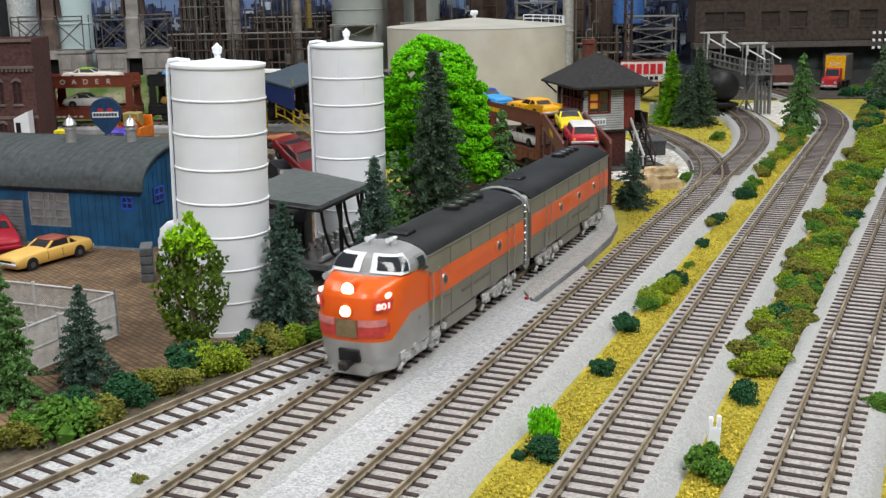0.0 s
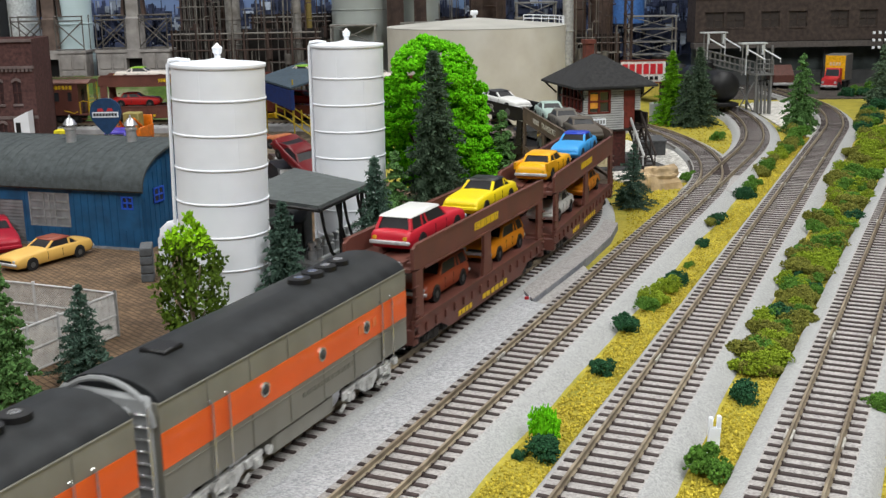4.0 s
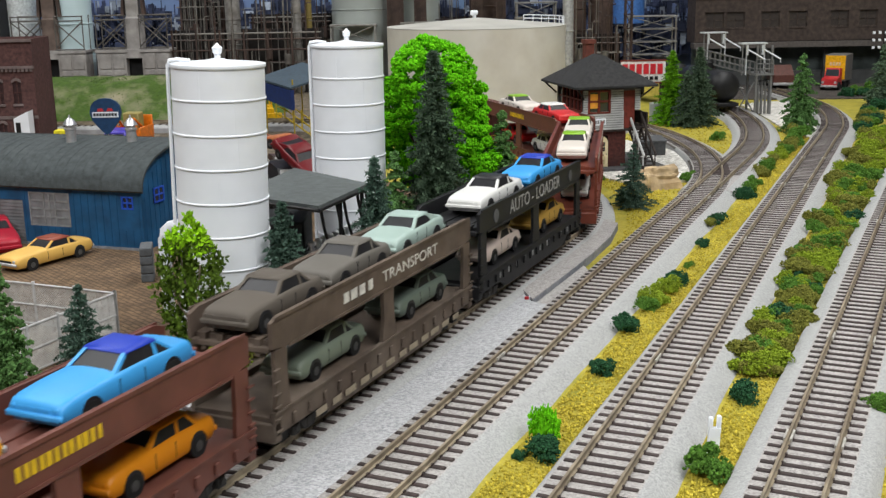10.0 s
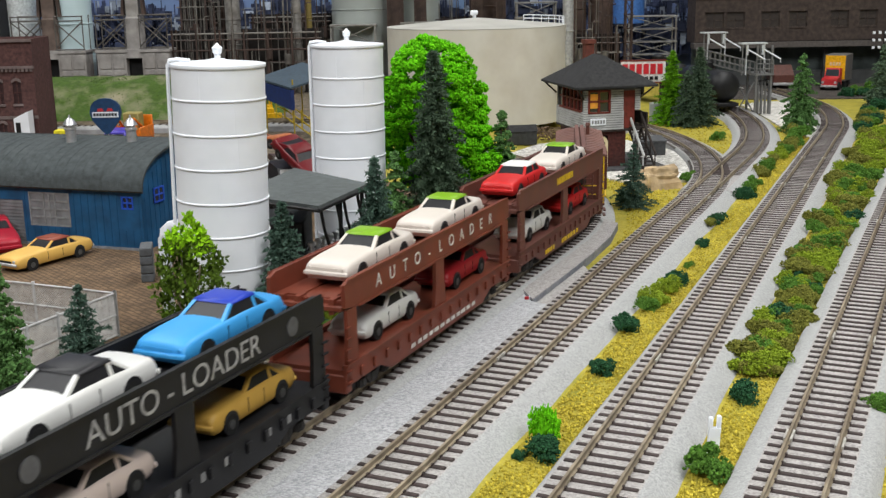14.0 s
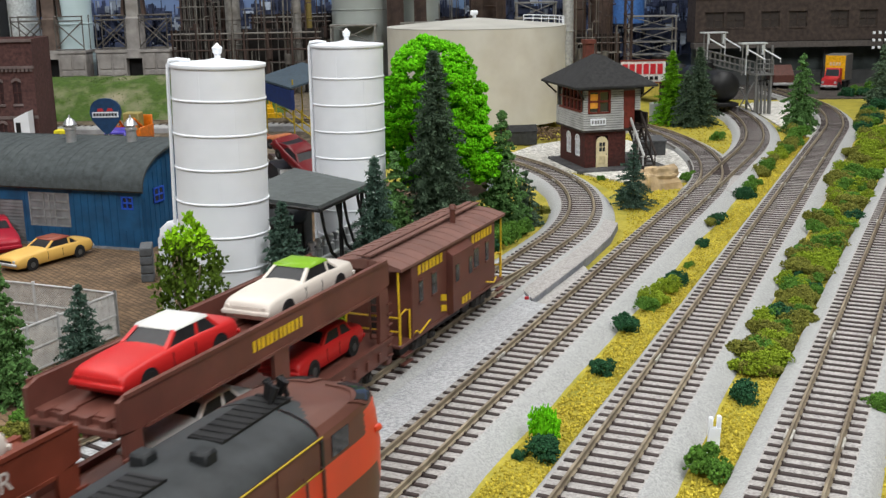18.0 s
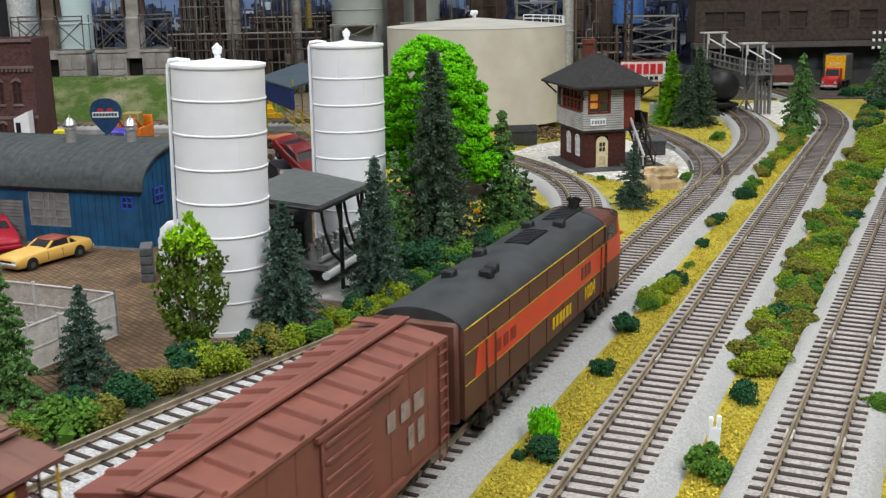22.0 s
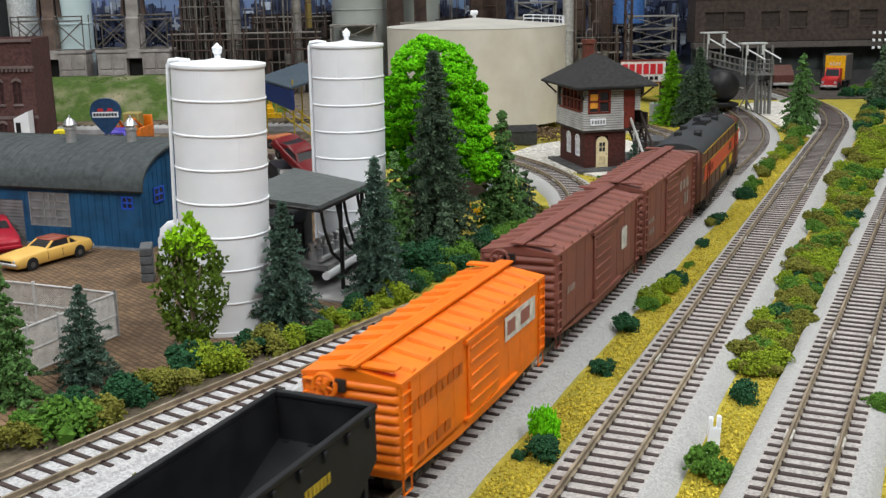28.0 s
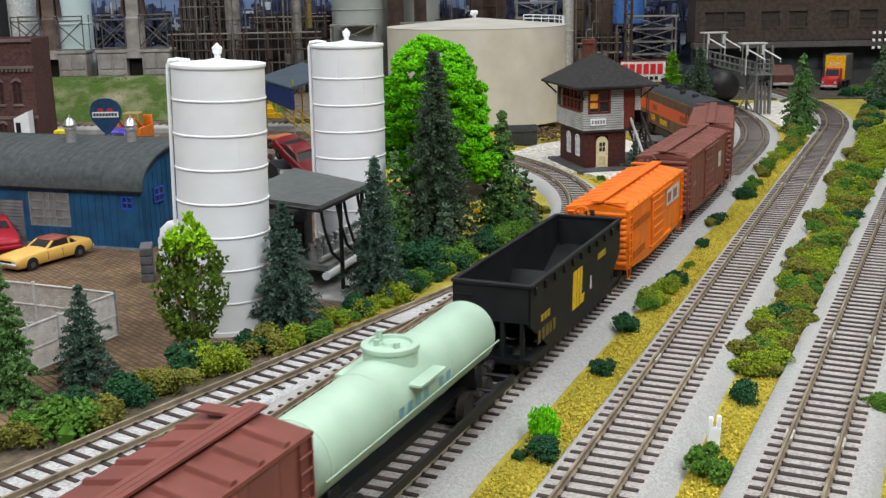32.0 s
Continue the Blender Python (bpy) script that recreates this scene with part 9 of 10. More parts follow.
def hopper(label, L):
    t = thing("hopper_car", label, "freight car", group="goods wagons of the second train")
    h, w, zt = L / 2, 17.0, 42.5
    m = M_coal
    for s in (-1, 1):
        bm = bm_new()
        prism_y(bm, [(-h, 26), (-h + 22, 12), (h - 22, 12), (h, 26), (h, zt), (-h, zt)], *sorted((s * w, s * (w - 1))))
        part("side", bm, m, t, smooth=0)
        o = s * w
        for i in range(11):
            x = -h + 5 + i * (L - 10) / 10
            bm = bm_new()
            bbox(bm, x - 0.9, x + 0.9, min(o, o + s * 1.3), max(o, o + s * 1.3), zt - 4.5, zt - 1, 0.3)
            part("side_stake", bm, m, t)
        bm = bm_new()
        bbox(bm, -h, h, min(o - s * 1.2, o + s * 0.9), max(o - s * 1.2, o + s * 0.9), zt - 0.6, zt + 1, 0.3)
        part("top_rail", bm, m, t)
        bm = bm_new()
        box(bm, -h, h, *sorted((o, o - s * 3)), 9, 12)
        part("side_sill", bm, m, t, smooth=0)
        # emblem and lettering as plain shapes
        bm = bm_new()
        ya, yb = sorted((o + s * 0.02, o + s * 0.3))
        for x0, z0, x1, z1 in ((-13, 17, -8.0, 34.5), (-7.0, 17, -3.4, 34.5), (-2.2, 17, 4, 21), (-2.2, 17, 0.6, 34.5)):
            prism_y(bm, [(x0, z0), (x1, z0), (x1 + 1.6, z1), (x0 + 1.6, z1)], ya, yb)
        part("emblem", bm, M_yellow, t, "large yellow slanted emblem blocks", smooth=0)
        bars("car_number", t, 28, 42, o + s * 0.05, 31, 34, 7, M_dullyellow, "yellow number bars")
        bars("car_number", t, -56, -44, o + s * 0.05, 24.5, 27.5, 3, M_dullyellow, "yellow number bars")
        bars("small_data", t, -60, -36, o + s * 0.05, 16.5, 21.5, 5, mat("faint_yellow_print", (0.14, 0.10, 0.02), 0.7), "faint yellow data bars")
        bars("small_emblem", t, 15, 19, o + s * 0.05, 20, 26, 1, M_paleprint, "small white emblem")
    for s in (-1, 1):
        x = s * h
        bm = bm_new()
        box(bm, *sorted((x, x - s * 1)), -w, w, 27, zt)
        part("end", bm, m, t, smooth=0)
        bm = bm_new()
        bbox(bm, *sorted((x - s * 1.6, x + s * 0.9)), -w, w, zt - 0.6, zt + 1, 0.3)
        part("top_rail", bm, m, t)
        for y in (-13, -4.5, 4.5, 13):
            bm = bm_new()
            box(bm, *sorted((x - s * 0.2, x - s * 2.2)), y - 0.8, y + 0.8, 11, 28)
            part("end_post", bm, m, t, smooth=0)
        bm = bm_new()
        loft(bm, [[(x - s * 1, y, 28), (x - s * 42, y, 10.5), (x - s * 42, y, 9.5), (x - s * 1, y, 27)] for y in (-w + 1, w - 1)])
        part("slope_sheet", bm, m, t, "sloping end sheet", smooth=0)
        bm = bm_new()
        box(bm, *sorted((x, x - s * 14)), -w, w, 9.2, 11.4)
        part("end_platform", bm, m, t, smooth=0)
        for i in range(5):
            bm = bm_new()
            box(bm, *sorted((x, x + s * 0.8)), 9, 15.5, 13 + i * 6, 13.7 + i * 6)
            part("end_rung", bm, m, t, smooth=0)
        coupler(t, x - s * 2, s)
        bogie(t, s * (h - 20), 2, 19, M_truck_d)
    for x in (-20, 20):
        bm = bm_new()
        hull(bm, [(x - 14, y, 12) for y in (-w + 1, w - 1)] + [(x + 14, y, 12) for y in (-w + 1, w - 1)] + [(x - 5, y, 5) for y in (-9, 9)] + [(x + 5, y, 5) for y in (-9, 9)])
        part("discharge_chute", bm, m, t, smooth=0)
    bm = bm_new()
    hull(bm, [(0, y, 31) for y in (-w + 1, w - 1)] + [(dx, y, 11) for y in (-w + 1, w - 1) for dx in (-15, 15)])
    part("centre_ridge", bm, m, t, "ridge between the hopper bays", smooth=0)
    bm = bm_new()
    box(bm, -h + 30, h - 30, -w + 1, w - 1, 10.5, 11.5)
    part("floor_sheet", bm, m, t, smooth=0)
    return t


def tank_car(label, L):
    t = thing("tank_car", label, "freight car", group="goods wagons of the second train")
    h, r, zc = L / 2 - 4, 12.5, 30.6
    bm = bm_new()
    n = 40
    secs = []
    for x, k in ((-h, 0.30), (-h + 0.8, 0.62), (-h + 2.4, 0.84), (-h + 4.4, 0.95), (-h + 7, 1.0), (-h / 3, 1.0), (h / 3, 1.0), (h - 7, 1.0), (h - 4.4, 0.95), (h - 2.4, 0.84), (h - 0.8, 0.62), (h, 0.30)):
        secs.append([(x, r * k * math.cos(2 * math.pi * i / n), zc + r * k * math.sin(2 * math.pi * i / n)) for i in range(n)])
    loft(bm, secs)
    tk = part("tank", bm, M_mint, t, "smooth mint green tank barrel", smooth=50)
    for x in (-h / 3, h / 3, -h + 7, h - 7):
        bm = bm_new()
        secs = [[(x + d, (r + g) * math.cos(2 * math.pi * i / n), zc + (r + g) * math.sin(2 * math.pi * i / n)) for i in range(n)] for d, g in ((-0.5, 0.02), (-0.3, 0.22), (0.3, 0.22), (0.5, 0.02))]
        loft(bm, secs, caps=False)
        part("weld_band", bm, M_mint, tk, smooth=60)
    bm = bm_new()
    lathe(bm, [(9.2, zc + r - 4), (9.2, zc + r + 1.4), (9.8, zc + r + 1.6), (9.8, zc + r + 3.0), (9.2, zc + r + 3.4), (7.4, zc + r + 3.4), (7.1, zc + r + 2.4), (2, zc + r + 2.6)], 36)
    dm = part("dome", bm, M_mint, t, "round manway dome")
    bm = bm_new()
    rod(bm, (2, 5, zc + r + 2.2), (2, 5, zc + r + 6.4), 1.1, n=10)
    rod(bm, (0, 0, zc + r + 2.2), (0, 0, zc + r + 3.6), 3.2, 2.6, n=16)
    rod(bm, (-2, 4, zc + r + 2.2), (-2, 4, zc + r + 4.4), 1.0, n=8)
    rod(bm, (-3, -4, zc + r + 2.2), (-3, -4, zc + r + 4.6), 1.0, n=8)
    part("valve", bm, M_mint, dm)
    for s in (-1, 1):
        y = s * (r + 1.2)
        bm = bm_new()
        pipe(bm, [(-h + 3, y - s * 0.8, zc - 2.6), (h - 3, y - s * 0.8, zc - 2.6)], 0.3, 6)
        part("handrail", bm, M_mint, t)
        bm = bm_new()
        box(bm, -10, 10, *sorted((y - s * 3.5, y + s * 2.2)), zc + 5.2, zc + 6.0)
        part("walk_plate", bm, M_mint, t, smooth=0)
        # faded blue lettering follows the barrel
        bm = bm_new()
        for i in range(7):
            x = -20 + i * 6.2
            if 2 < x < 8:
                continue
            pts = []
            for zz in (0.02, 0.32):
                pts += [(x + dx, s * (r + 0.25) * math.cos(a), zc + (r + 0.25) * math.sin(a)) for dx in (0, 3.6) for a in (-0.16, 0.10)]
            hull(bm, pts)
        part("lettering_bar", bm, mat("faded_blue_print", (0.17, 0.36, 0.46), 0.5), tk, "faded blue lettering blocks", smooth=0)
        bm = bm_new()
        bbox(bm, -h - 3, h + 3, *sorted((s * 15.2, s * 17.2)), 9.0, 12.6, 0.4)
        part("side_beam", bm, M_rackblack, t, "black side beam of the underframe")
    bm = bm_new()
    bbox(bm, -h - 3, h + 3, -5, 5, 8.8, 12.6, 0.5)
    for x in (-h - 2, h + 0.5, -h + 14, h - 16):
        bbox(bm, x, x + 2.5, -15, 15, 9, 12.2, 0.4)
    part("underframe", bm, M_rackblack, t)
    for x in (-h + 14, h - 14):
        bm = bm_new()
        bbox(bm, x - 3, x + 3, -9, 9, 12, 21, 0.5)
        part("saddle", bm, M_rackblack, t)
    for s in (-1, 1):
        bogie(t, s * (h - 16), 2, 19, M_truck_d)
        coupler(t, s * (h + 2), s)
    return t


def caboose(label, L):
    t = thing("caboose", label, "freight car", group="")
    h, w, zt = L / 2, 16.4, 46.0
    m = M_brown
    b = h - 12
    bm = bm_new()
    bbox(bm, -b, b, -w, w, 12, zt, 0.3)
    part("body", bm, m, t, smooth=0)
    for s in (-1, 1):
        o = s * w
        bm = bm_new()
        prism_x(bm, [(o - s * 0.5, 12), (o + s * 3.2, 14), (o + s * 3.2, 41), (o - s * 0.5, 44)], -13, 12)
        bay = part("bay_window", bm, m, t, "projecting bay window", smooth=0)
        for x in (-9, 7):
            bm = bm_new()
            box(bm, x - 2, x + 2, *sorted((o + s * 3.0, o + s * 3.4)), 28, 36)
            part("pane", bm, M_glass, bay, smooth=0)
        for x, wd in ((-38, 2), (-24, 3.0), (26, 2.6), (40, 2)):
            bm = bm_new()
            box(bm, x - wd, x + wd, *sorted((o - s * 0.2, o + s * 0.25)), 27, 36.5)
            wn = part("window", bm, M_glass, t, smooth=0)
            bm = bm_new()
            box(bm, x - wd - 0.5, x + wd + 0.5, *sorted((o, o + s * 0.7)), 26.2, 27)
            box(bm, x - wd - 0.5, x + wd + 0.5, *sorted((o, o + s * 0.7)), 36.5, 37.2)
            part("window_frame", bm, m, wn, smooth=0)
        sg = 1 if s > 0 else -1
        bars("name_lettering", t, *sorted((sg * 17, sg * 44)), o + s * 0.05, 39.5, 43.6, 7, M_yellow, "yellow lettering blocks under the eave")
        bars("name_lettering", t, *sorted((-sg * 17, -sg * 44)), o + s * 0.05, 39.5, 43.6, 7, M_yellow, "yellow lettering blocks under the eave")
        bars("car_number", t, -sg * 2 - 6, -sg * 2 + 5, o + s * 3.3, 15.5, 19.0, 3, M_yellow, "yellow number bars")
        bm = bm_new()
        for k in range(2):
            x = sg * 16
            prism_y(bm, [(x - 3, 15 + k * 5), (x + 3, 16.5 + k * 5), (x + 3, 19.5 + k * 5), (x - 3, 18 + k * 5)], *sorted((o + s * 0.02, o + s * 0.3)))
        part("warning_stripe", bm, M_yellow, t, smooth=0)
        for x in (-b + 1.5, b - 1.5):
            grab(t, [(x, o, 15), (x, o + s * 1.2, 16), (x + (3 if x < 0 else -3), o + s * 1.2, 14), (x + (14 if x < 0 else -14), o + s * 1.2, 17)], M_yellow, 0.4, "grab_iron")
        bm = bm_new()
        box(bm, -b, b, *sorted((o, o + s * 0.5)), 12, 13.4)
        part("sill_board", bm, m, t, smooth=0)
    bm = bm_new()
    prof = [(-w - 1.2, zt - 0.8), (w + 1.2, zt - 0.8), (w + 1.2, zt + 0.4), (w * 0.6, zt + 2.6), (0, zt + 3.6), (-w * 0.6, zt + 2.6), (-w - 1.2, zt + 0.4)]
    prism_x(bm, prof, -h, h)
    part("roof", bm, M_cabooseroof, t, "brown arched roof", smooth=30)
    for i in range(1, 14):
        x = -h + i * L / 14
        bm = bm_new()
        pipe(bm, [(x, -w - 1, zt + 0.4), (x, -w * 0.6, zt + 2.7), (x, 0, zt + 3.7), (x, w * 0.6, zt + 2.7), (x, w + 1, zt + 0.4)], 0.35, 4)
        part("roof_rib", bm, M_cabooseroof, t)
    for k in (-1, 1):
        bm = bm_new()
        box(bm, -h, h, k * 2 - 1.4, k * 2 + 1.4, zt + 4.6, zt + 5.3)
        part("running_board", bm, M_cabooseroof, t, smooth=0)
    bm = bm_new()
    rod(bm, (-20, 6, zt + 2), (-20, 6, zt + 10), 1.4, n=10)
    rod(bm, (-20, 6, zt + 10), (-20, 6, zt + 12), 2.2, 1.2, n=10)
    part("smoke_jack", bm, M_brown, t)
    for s in (-1, 1):
        bm = bm_new()
        bbox(bm, *sorted((s * b, s * h)), -w, w, 11.4, 13, 0.3)
        part("end_platform", bm, m, t)
        for y in (-w + 1, w - 1):
            bm = bm_new()
            pipe(bm, [(s * (h - 1), y, 13), (s * (h - 1), y, zt)], 0.5, 6)
            part("end_post", bm, M_yellow, t, "yellow corner post")
            bm = bm_new()
            for z in (3.8, 7.4):
                box(bm, *sorted((s * (b + 2), s * (h - 1))), *sorted((y, y * 1.12)), z, z + 0.7)
            part("step", bm, m, t, smooth=0)
            grab(t, [(s * (b + 1), y, 12), (s * (b + 1), y, 26), (s * (b + 5), y, 27), (s * (h - 2), y, 26), (s * (h - 2), y, 13)], M_yellow, 0.45, "side_railing")
        bm = bm_new()
        pipe(bm, [(s * (h - 0.6), -w + 1, 25), (s * (h - 0.6), w - 1, 25)], 0.5, 5)
        pipe(bm, [(s * (h - 0.6), -w + 1, 19), (s * (h - 0.6), w - 1, 19)], 0.4, 5)
        part("end_railing", bm, M_yellow, t)
        bm = bm_new()
        for y in (2, 8):
            rod(bm, (s * (h - 0.2), y, 13), (s * (h - 0.2), y, zt + 3), 0.5, n=6)
        for i in range(9):
            rod(bm, (s * (h - 0.2), 2, 15 + i * 3.7), (s * (h - 0.2), 8, 15 + i * 3.7), 0.4, n=5)
        part("end_ladder", bm, m, t)
        bm = bm_new()
        box(bm, *sorted((s * b, s * (b + 0.5))), -4, 4, 13, 38)
        part("end_door", bm, M_darkwood, t, smooth=0)
        bogie(t, s * (h - 26), 2, 18, M_truck_d)
        coupler(t, s * (h - 1), s)
    bm = bm_new()
    bbox(bm, -14, 14, -12, 12, 6, 12, 1)
    part("battery_box", bm, M_truck_d, t)
    return t


# ---- first train: locomotives, six carriers, caboose ----
TRAIN_1, TRAIN_2 = [], []


def place(tr, ob, a, b):
    tr.append((ob, (a + b) / 2, 0.66 * abs(b - a)))
    return ob


place(TRAIN_1, loco("silver and orange streamlined diesel locomotive with lit headlights", 165, M_silver, M_locoorange, M_roofblack, M_locoorange, M_cabgrey, M_silver, M_truck_s, 2, 31, 46, True, True, "801", M_locoorange), 383, 548)
place(TRAIN_1, loco("silver and orange cabless booster diesel locomotive", 163, M_silver, M_locoorange, M_roofblack, M_locoorange, M_cabgrey, M_silver, M_truck_s, 2, 31, 48, False, False, "", M_locoorange), 559, 722)

RED, WHITE, YELLOW, AMBER, BLUE, GREY, MINTC = (0.52, 0.018, 0.035), (0.72, 0.72, 0.70), (0.80, 0.62, 0.01), (0.80, 0.40, 0.008), (0.05, 0.33, 0.72), (0.10, 0.085, 0.07), (0.36, 0.47, 0.43)
TAN, CREAMC, LIME, DEEPBLUE, ORANGEC, RUST, SCARLET = (0.55, 0.33, 0.07), (0.68, 0.62, 0.56), (0.20, 0.40, 0.015), (0.02, 0.05, 0.42), (0.72, 0.25, 0.01), (0.30, 0.06, 0.025), (0.55, 0.02, 0.02)


def rack_with(label, a, b, m, top, low, text=None, shift=(0, 0, 0)):
    L = b - a
    r = auto_rack(label, L, m)
    place(TRAIN_1, r, a, b)
    q = L * 0.235
    for c, x, d in zip(top, (q, -q) if len(top) == 2 else (55, 1, -53), shift):
        load(c, r, x + 3 + d, 45.9, 180 if c.get("back") else 0)
    for (c, x) in zip(low, (q, -q)):
        load(c, r, x - 8, 18.4)
    for s in (-1, 1):
        y = s * 17.25
        if text == "black":
            lettering("panel_lettering", "AUTO - LOADER", 7.2, mat("grey_print_worn", (0.36, 0.355, 0.35), 0.6, 0, 0.2, 300), r, on_side(0, y, 47.4), 84)
            for x in (-62, 62):
                bm = bm_new()
                rod(bm, (x, y, 47.4), (x, y + s * 0.3, 47.4), 3.4, n=20)
                part("round_emblem", bm, mat("grey_emblem", (0.10, 0.10, 0.105), 0.6), r, "round grey emblem")
            for k in range(10):
                bars("sill_lettering", r, -58 + k * 12.6, -54 + k * 12.6, y, 14.0, 16.8, 1, M_dimwhite, "spaced white sill letter bar")
        elif text == "red":
            for i, ch in enumerate("AUTO-LOADER"):
                lettering("panel_lettering", ch, 5.4, M_paleprint, r, on_side(s * (60 - i * 12.2), y, 47.2))
            bars("sill_lettering", r, -40, 34, y + s * 0.1, 9.6, 11.4, 12, M_paleprint, "small white sill data bars")
        elif text == "grey":
            bars("panel_lettering", r, *sorted((s * 40, s * 14)), y, 45.2, 49.2, 4, M_paleprint, "worn white lettering bars")
            lettering("panel_lettering", "TRANSPORT", 4.6, M_paleprint, r, on_side(-s * 22, y, 47.2), 54)
            bars("sill_lettering", r, -70, 66, y + s * 0.6, 9.5, 12, 12, mat("dim_tan_print", (0.3, 0.25, 0.18), 0.7), "dim sill data bars")
        else:
            bars("panel_lettering", r, *sorted((s * 18, -s * 14)), y, 45.6, 49.4, 12, M_yellow, "yellow lettering bars")
            bars("sill_lettering", r, *sorted((s * 40, s * 22)), y, 9.0, 11.5, 4, M_yellow, "small yellow sill bars")
            bars("sill_lettering", r, *sorted((s * 10, -s * 26)), y, 9.0, 11.5, 6, M_yellow, "small yellow sill bars")
    return r


def back(c):
    c["back"] = 1
    return c


rack_with("brown two-deck motor-car carrier with a red wagon and a yellow coupe", 732, 905, M_brown,
          [back(motor_car("red station wagon with a white roof on the carrier", RED, WHITE, "wagon", L=64)), motor_car("lemon yellow coupe with a black roof on the carrier", YELLOW, (0.03, 0.03, 0.03), "coupe")],
          [motor_car("rust brown station wagon on the lower deck", RUST, None, "wagon", L=51, W=18.5), motor_car("orange wagon on the lower deck", ORANGEC, None, "wagon", L=51, W=18.5)], shift=(-2, 3))
rack_with("brown two-deck motor-car carrier with amber and blue cars", 917, 1088, M_brown,
          [back(motor_car("amber yellow finned sedan on the carrier", AMBER, None, "sedan", L=62)), motor_car("sky blue coupe with a dark blue roof on the carrier", BLUE, DEEPBLUE, "coupe")],
          [motor_car("white sedan on the lower deck", WHITE, None, "coupe", L=51, W=18.5), motor_car("orange sedan on the lower deck", ORANGEC, None, "sedan", L=51, W=18.5)])
rack_with("dusty grey-brown two-deck motor-car carrier with grey cars", 1100, 1277, M_greybrown,
          [motor_car("dusty grey coupe on the carrier", GREY, None, "coupe", 0.7, L=51), motor_car("weathered grey coupe on the carrier", (0.13, 0.12, 0.105), None, "coupe", 0.6, L=51), motor_car("pale mint fastback on the carrier", MINTC, None, "fastback", L=51)],
          [motor_car("grey-green sedan on the lower deck", (0.2, 0.24, 0.19), None, "coupe", L=51, W=18.5), motor_car("dull green sedan on the lower deck", (0.16, 0.20, 0.17), None, "sedan", L=51, W=18.5)], "grey", shift=(6, 3, 1))
rack_with("black two-deck motor-car carrier with white and blue cars", 1287, 1457, M_rackblack,
          [motor_car("white coupe with a black roof on the carrier", WHITE, (0.025, 0.025, 0.028), "coupe", L=62), motor_car("sky blue sedan with a dark blue roof on the carrier", BLUE, DEEPBLUE, "coupe")],
          [motor_car("pale pink coupe on the lower deck", (0.66, 0.55, 0.50), None, "coupe", L=51, W=18.5), motor_car("tan coupe on the lower deck", TAN, None, "coupe", L=51, W=18.5)], "black", shift=(-11, -4))
rack_with("rust-red two-deck motor-car carrier with white cars", 1471, 1649, M_loaderred,
          [motor_car("white coupe with a lime green roof on the carrier", CREAMC, LIME, "coupe", L=62), motor_car("white coupe with a lime green roof on the carrier", CREAMC, LIME, "coupe", L=62)],
          [motor_car("white sedan on the lower deck", WHITE, None, "coupe", L=51, W=18.5), motor_car("dark red car on the lower deck", (0.3, 0.015, 0.02), None, "coupe", L=51, W=18.5)], "red", shift=(-4, -2))
rack_with("brown two-deck motor-car carrier with red and white cars", 1663, 1830, M_brown,
          [motor_car("red sedan with a white roof on the carrier", SCARLET, WHITE, "sedan"), motor_car("white coupe with a lime green roof on the carrier", CREAMC, LIME, "coupe", L=62)],
          [motor_car("white car on the lower deck", WHITE, None, "sedan", L=51, W=18.5), motor_car("red sedan on the lower deck", SCARLET, None, "sedan", L=51, W=18.5)])
place(TRAIN_1, caboose("brown bay-window caboose with yellow railings and lettering", 122), 1840, 1962)

# ---- second train ----
place(TRAIN_2, loco("chocolate brown diesel locomotive with a vermilion stripe", 219, M_locobrown, M_locored, M_roofslate, M_locored, M_locobrown, M_dullyellow, M_truck_d, 3, 19, 66, True, False, "1004", M_locobrown, True), -957, -1176)
b1 = place(TRAIN_2, boxcar("brown boxcar with a worn white script emblem", 139, M_boxbrown), -1188, -1327)
b2 = place(TRAIN_2, boxcar("brown boxcar with a small white placard", 145, M_boxbrown), -1338, -1484)
b3 = place(TRAIN_2, boxcar("bright orange refrigerator boxcar", 137, M_orange, h_top=43.5), -1499, -1636)
place(TRAIN_2, hopper("black open hopper car with a yellow emblem", 138), -1652, -1790)
place(TRAIN_2, tank_car("mint green tank car on a black frame", 148), -1808, -1956)
b5 = place(TRAIN_2, boxcar("plain red-brown boxcar at the rear", 142, mat("oxide_red_paint", (0.20, 0.062, 0.05), 0.5, 0, 0.08, 90), h_top=49.0), -1962, -2104)
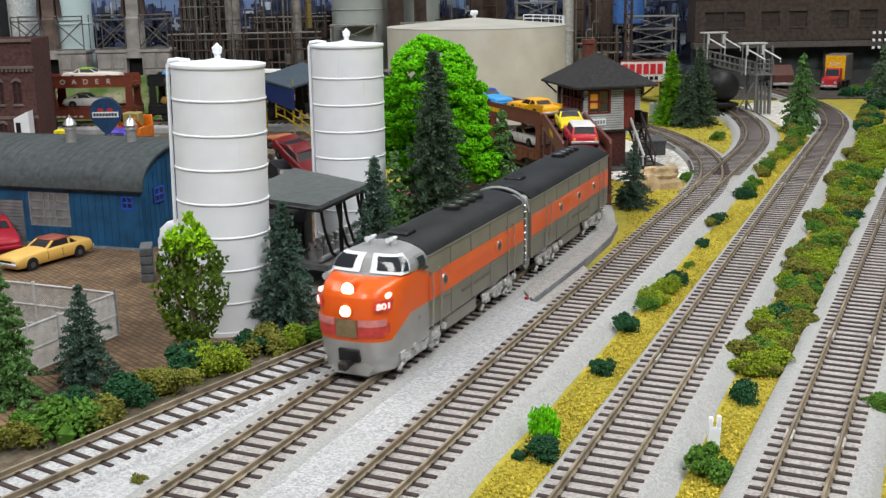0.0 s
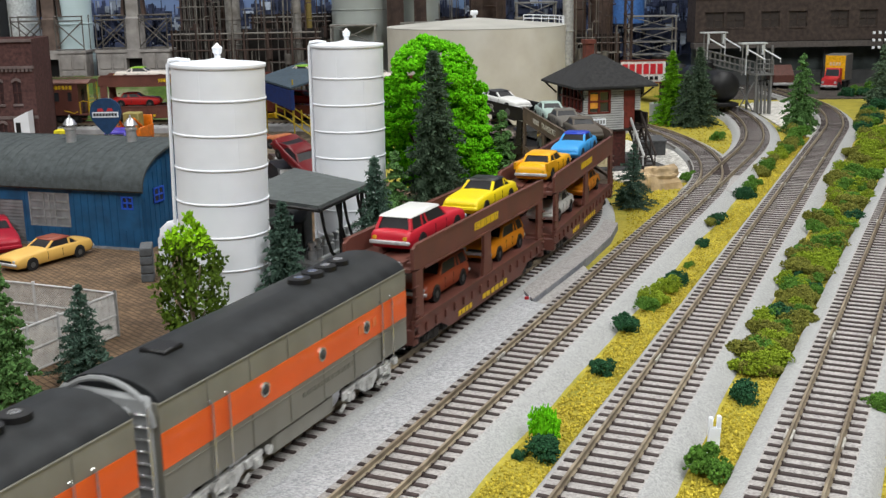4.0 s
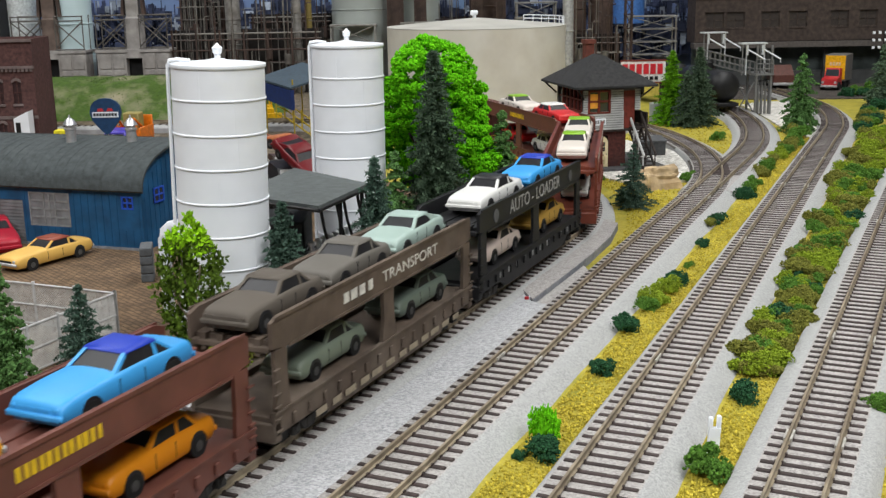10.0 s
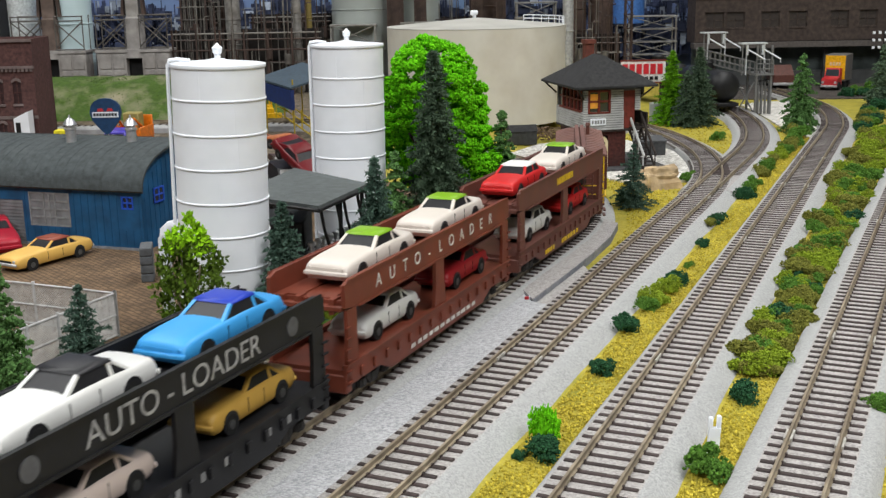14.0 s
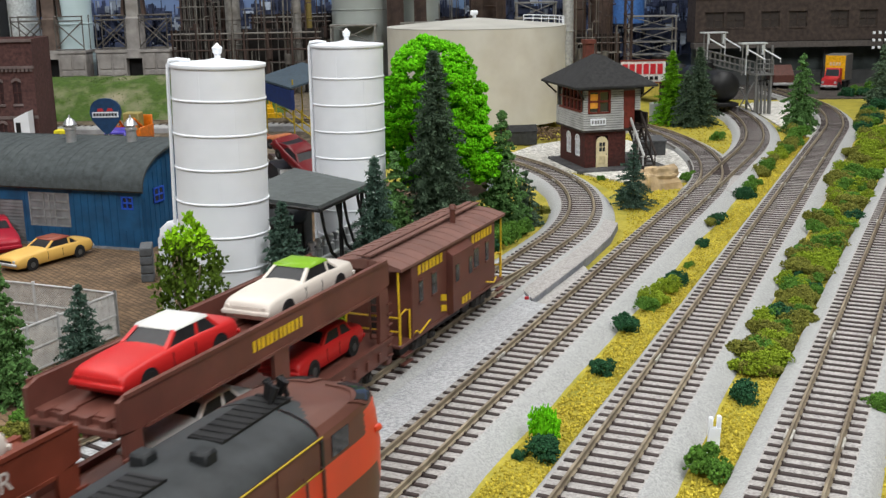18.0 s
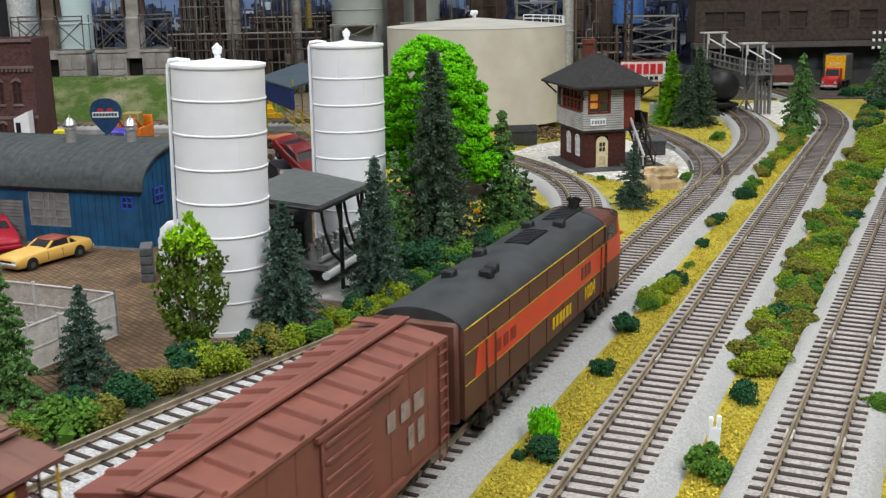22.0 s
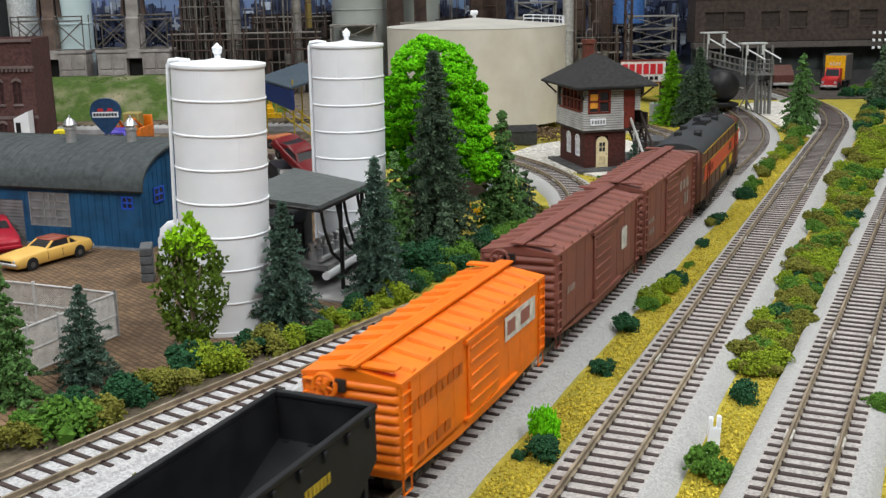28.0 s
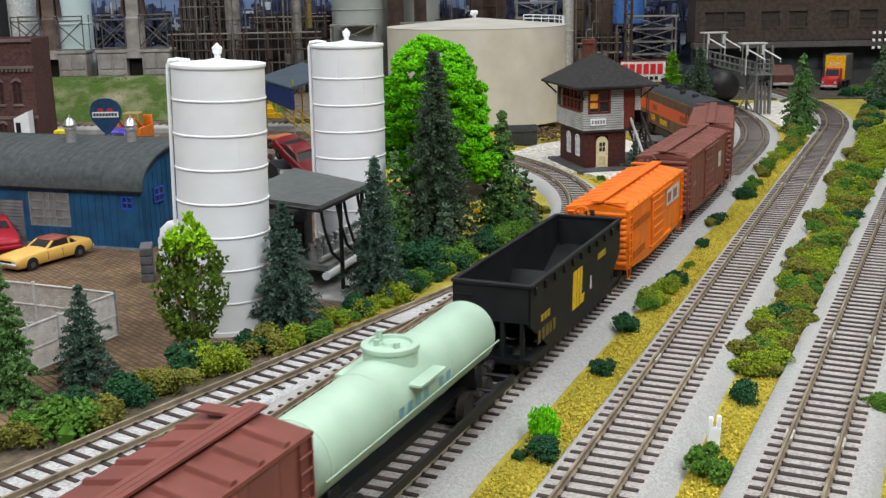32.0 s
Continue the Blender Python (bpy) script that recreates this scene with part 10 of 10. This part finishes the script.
for s in (-1, 1):
    y = s * 17.1
    bars("script_emblem", b1, *sorted((-s * 24, -s * 52)), y, 31, 37, 3, M_dimprint, "worn white script bars")
    bars("emblem_block", b1, *sorted((-s * 38, -s * 52)), y, 20, 28, 2, M_dimprint, "worn white emblem blocks")
    bars("reporting_mark", b1, *sorted((s * 44, s * 58)), y, 27, 29.5, 4, M_dimprint, "worn white reporting bars")
    bars("reporting_mark", b1, *sorted((s * 44, s * 56)), y, 20, 23, 3, M_dimprint, "worn white reporting bars")
    bm = bm_new()
    box(bm, *sorted((-s * 36, -s * 46)), *sorted((y, y + s * 0.3)), 26, 37)
    part("placard", bm, M_paleprint, b2, "small white placard", smooth=0)
    bars("reporting_mark", b2, *sorted((s * 44, s * 56)), y, 27, 30, 4, mat("dull_print", (0.35, 0.25, 0.22), 0.6), "dull reporting bars")
    bm = bm_new()
    box(bm, *sorted((-s * 22, -s * 56)), *sorted((y, y + s * 0.3)), 29, 38.5)
    pl = part("placard", bm, M_paleprint, b3, "white placard with red and grey print", smooth=0)
    bars("print_bar", pl, *sorted((-s * 24, -s * 54)), y + s * 0.25, 31, 36.5, 2, mat("dull_red_grey", (0.30, 0.12, 0.10), 0.6), "dull red print")
    bars("side_lettering", b3, *sorted((s * 18, s * 60)), y, 31, 35, 9, mat("brown_print", (0.50, 0.115, 0.01), 0.6), "brown lettering bars")
    bars("reporting_mark", b3, *sorted((s * 28, s * 56)), y, 15, 19, 4, mat("brown_print", (0.50, 0.115, 0.01), 0.6), "brown reporting bars")

# ---- vehicles parked before the workshop ----
c = motor_car("tan yellow coupe with a rust red roof parked on the yard", (0.72, 0.44, 0.11), (0.25, 0.06, 0.035), "coupe", L=61)
c.matrix_basis = P(-250, 680, -5.2, 0, 0, -120)
c = motor_car("red pickup parked beside the workshop", (0.36, 0.010, 0.028), None, "coupe", L=56)
c.matrix_basis = P(-298, 722, -5.2, 0, 0, -62) @ Matrix.Scale(1.25, 4)


# two of the scrap cars are whole bodies
c = motor_car("dark red scrap car tilted nose down on the heap", (0.13, 0.006, 0.010), None, "fastback", L=60, W=24)
c.matrix_basis = P(-106, 842, 26, 8, 26, -48) @ Matrix.Scale(0.98, 4)
c = motor_car("copper orange scrap car on the heap", (0.40, 0.13, 0.05), None, "coupe", L=56)
c.matrix_basis = P(-150, 930, 26, 0, -14, -30)


# ---- the trains' running ----
def ride(car, path, s_of_t, wheelbase, back=False, times=None):
    """Rows for a vehicle whose two bogies follow the path; s_of_t gives its middle's place along it."""
    rows = []
    for i in range(81):
        t = 32.0 * i / 80
        s = s_of_t(t)
        f, r = path.at(s + wheelbase / 2), path.at(s - wheelbase / 2)
        if back:
            f, r = r, f
        d = f - r
        c = (f + r) / 2
        rows.append((t, P(c.x, c.y, c.z, 0, -math.degrees(math.atan2(d.z, d.xy.length)), math.degrees(math.atan2(d.y, d.x)))))
    walk(car, rows)
    for c, m in LOADS.get(car, ()):
        walk(c, [(t, r @ m) for t, r in rows])


def motions():
    for car, a0, wb in TRAIN_1:
        ride(car, main_path, lambda t, a=a0: a - MAIN_A0 - 80.0 * t, wb, True)
    for car, a0, wb in TRAIN_2:
        ride(car, branch_path, lambda t, a=a0: a - T2_A0 + 68.6 * t, wb)


motions()
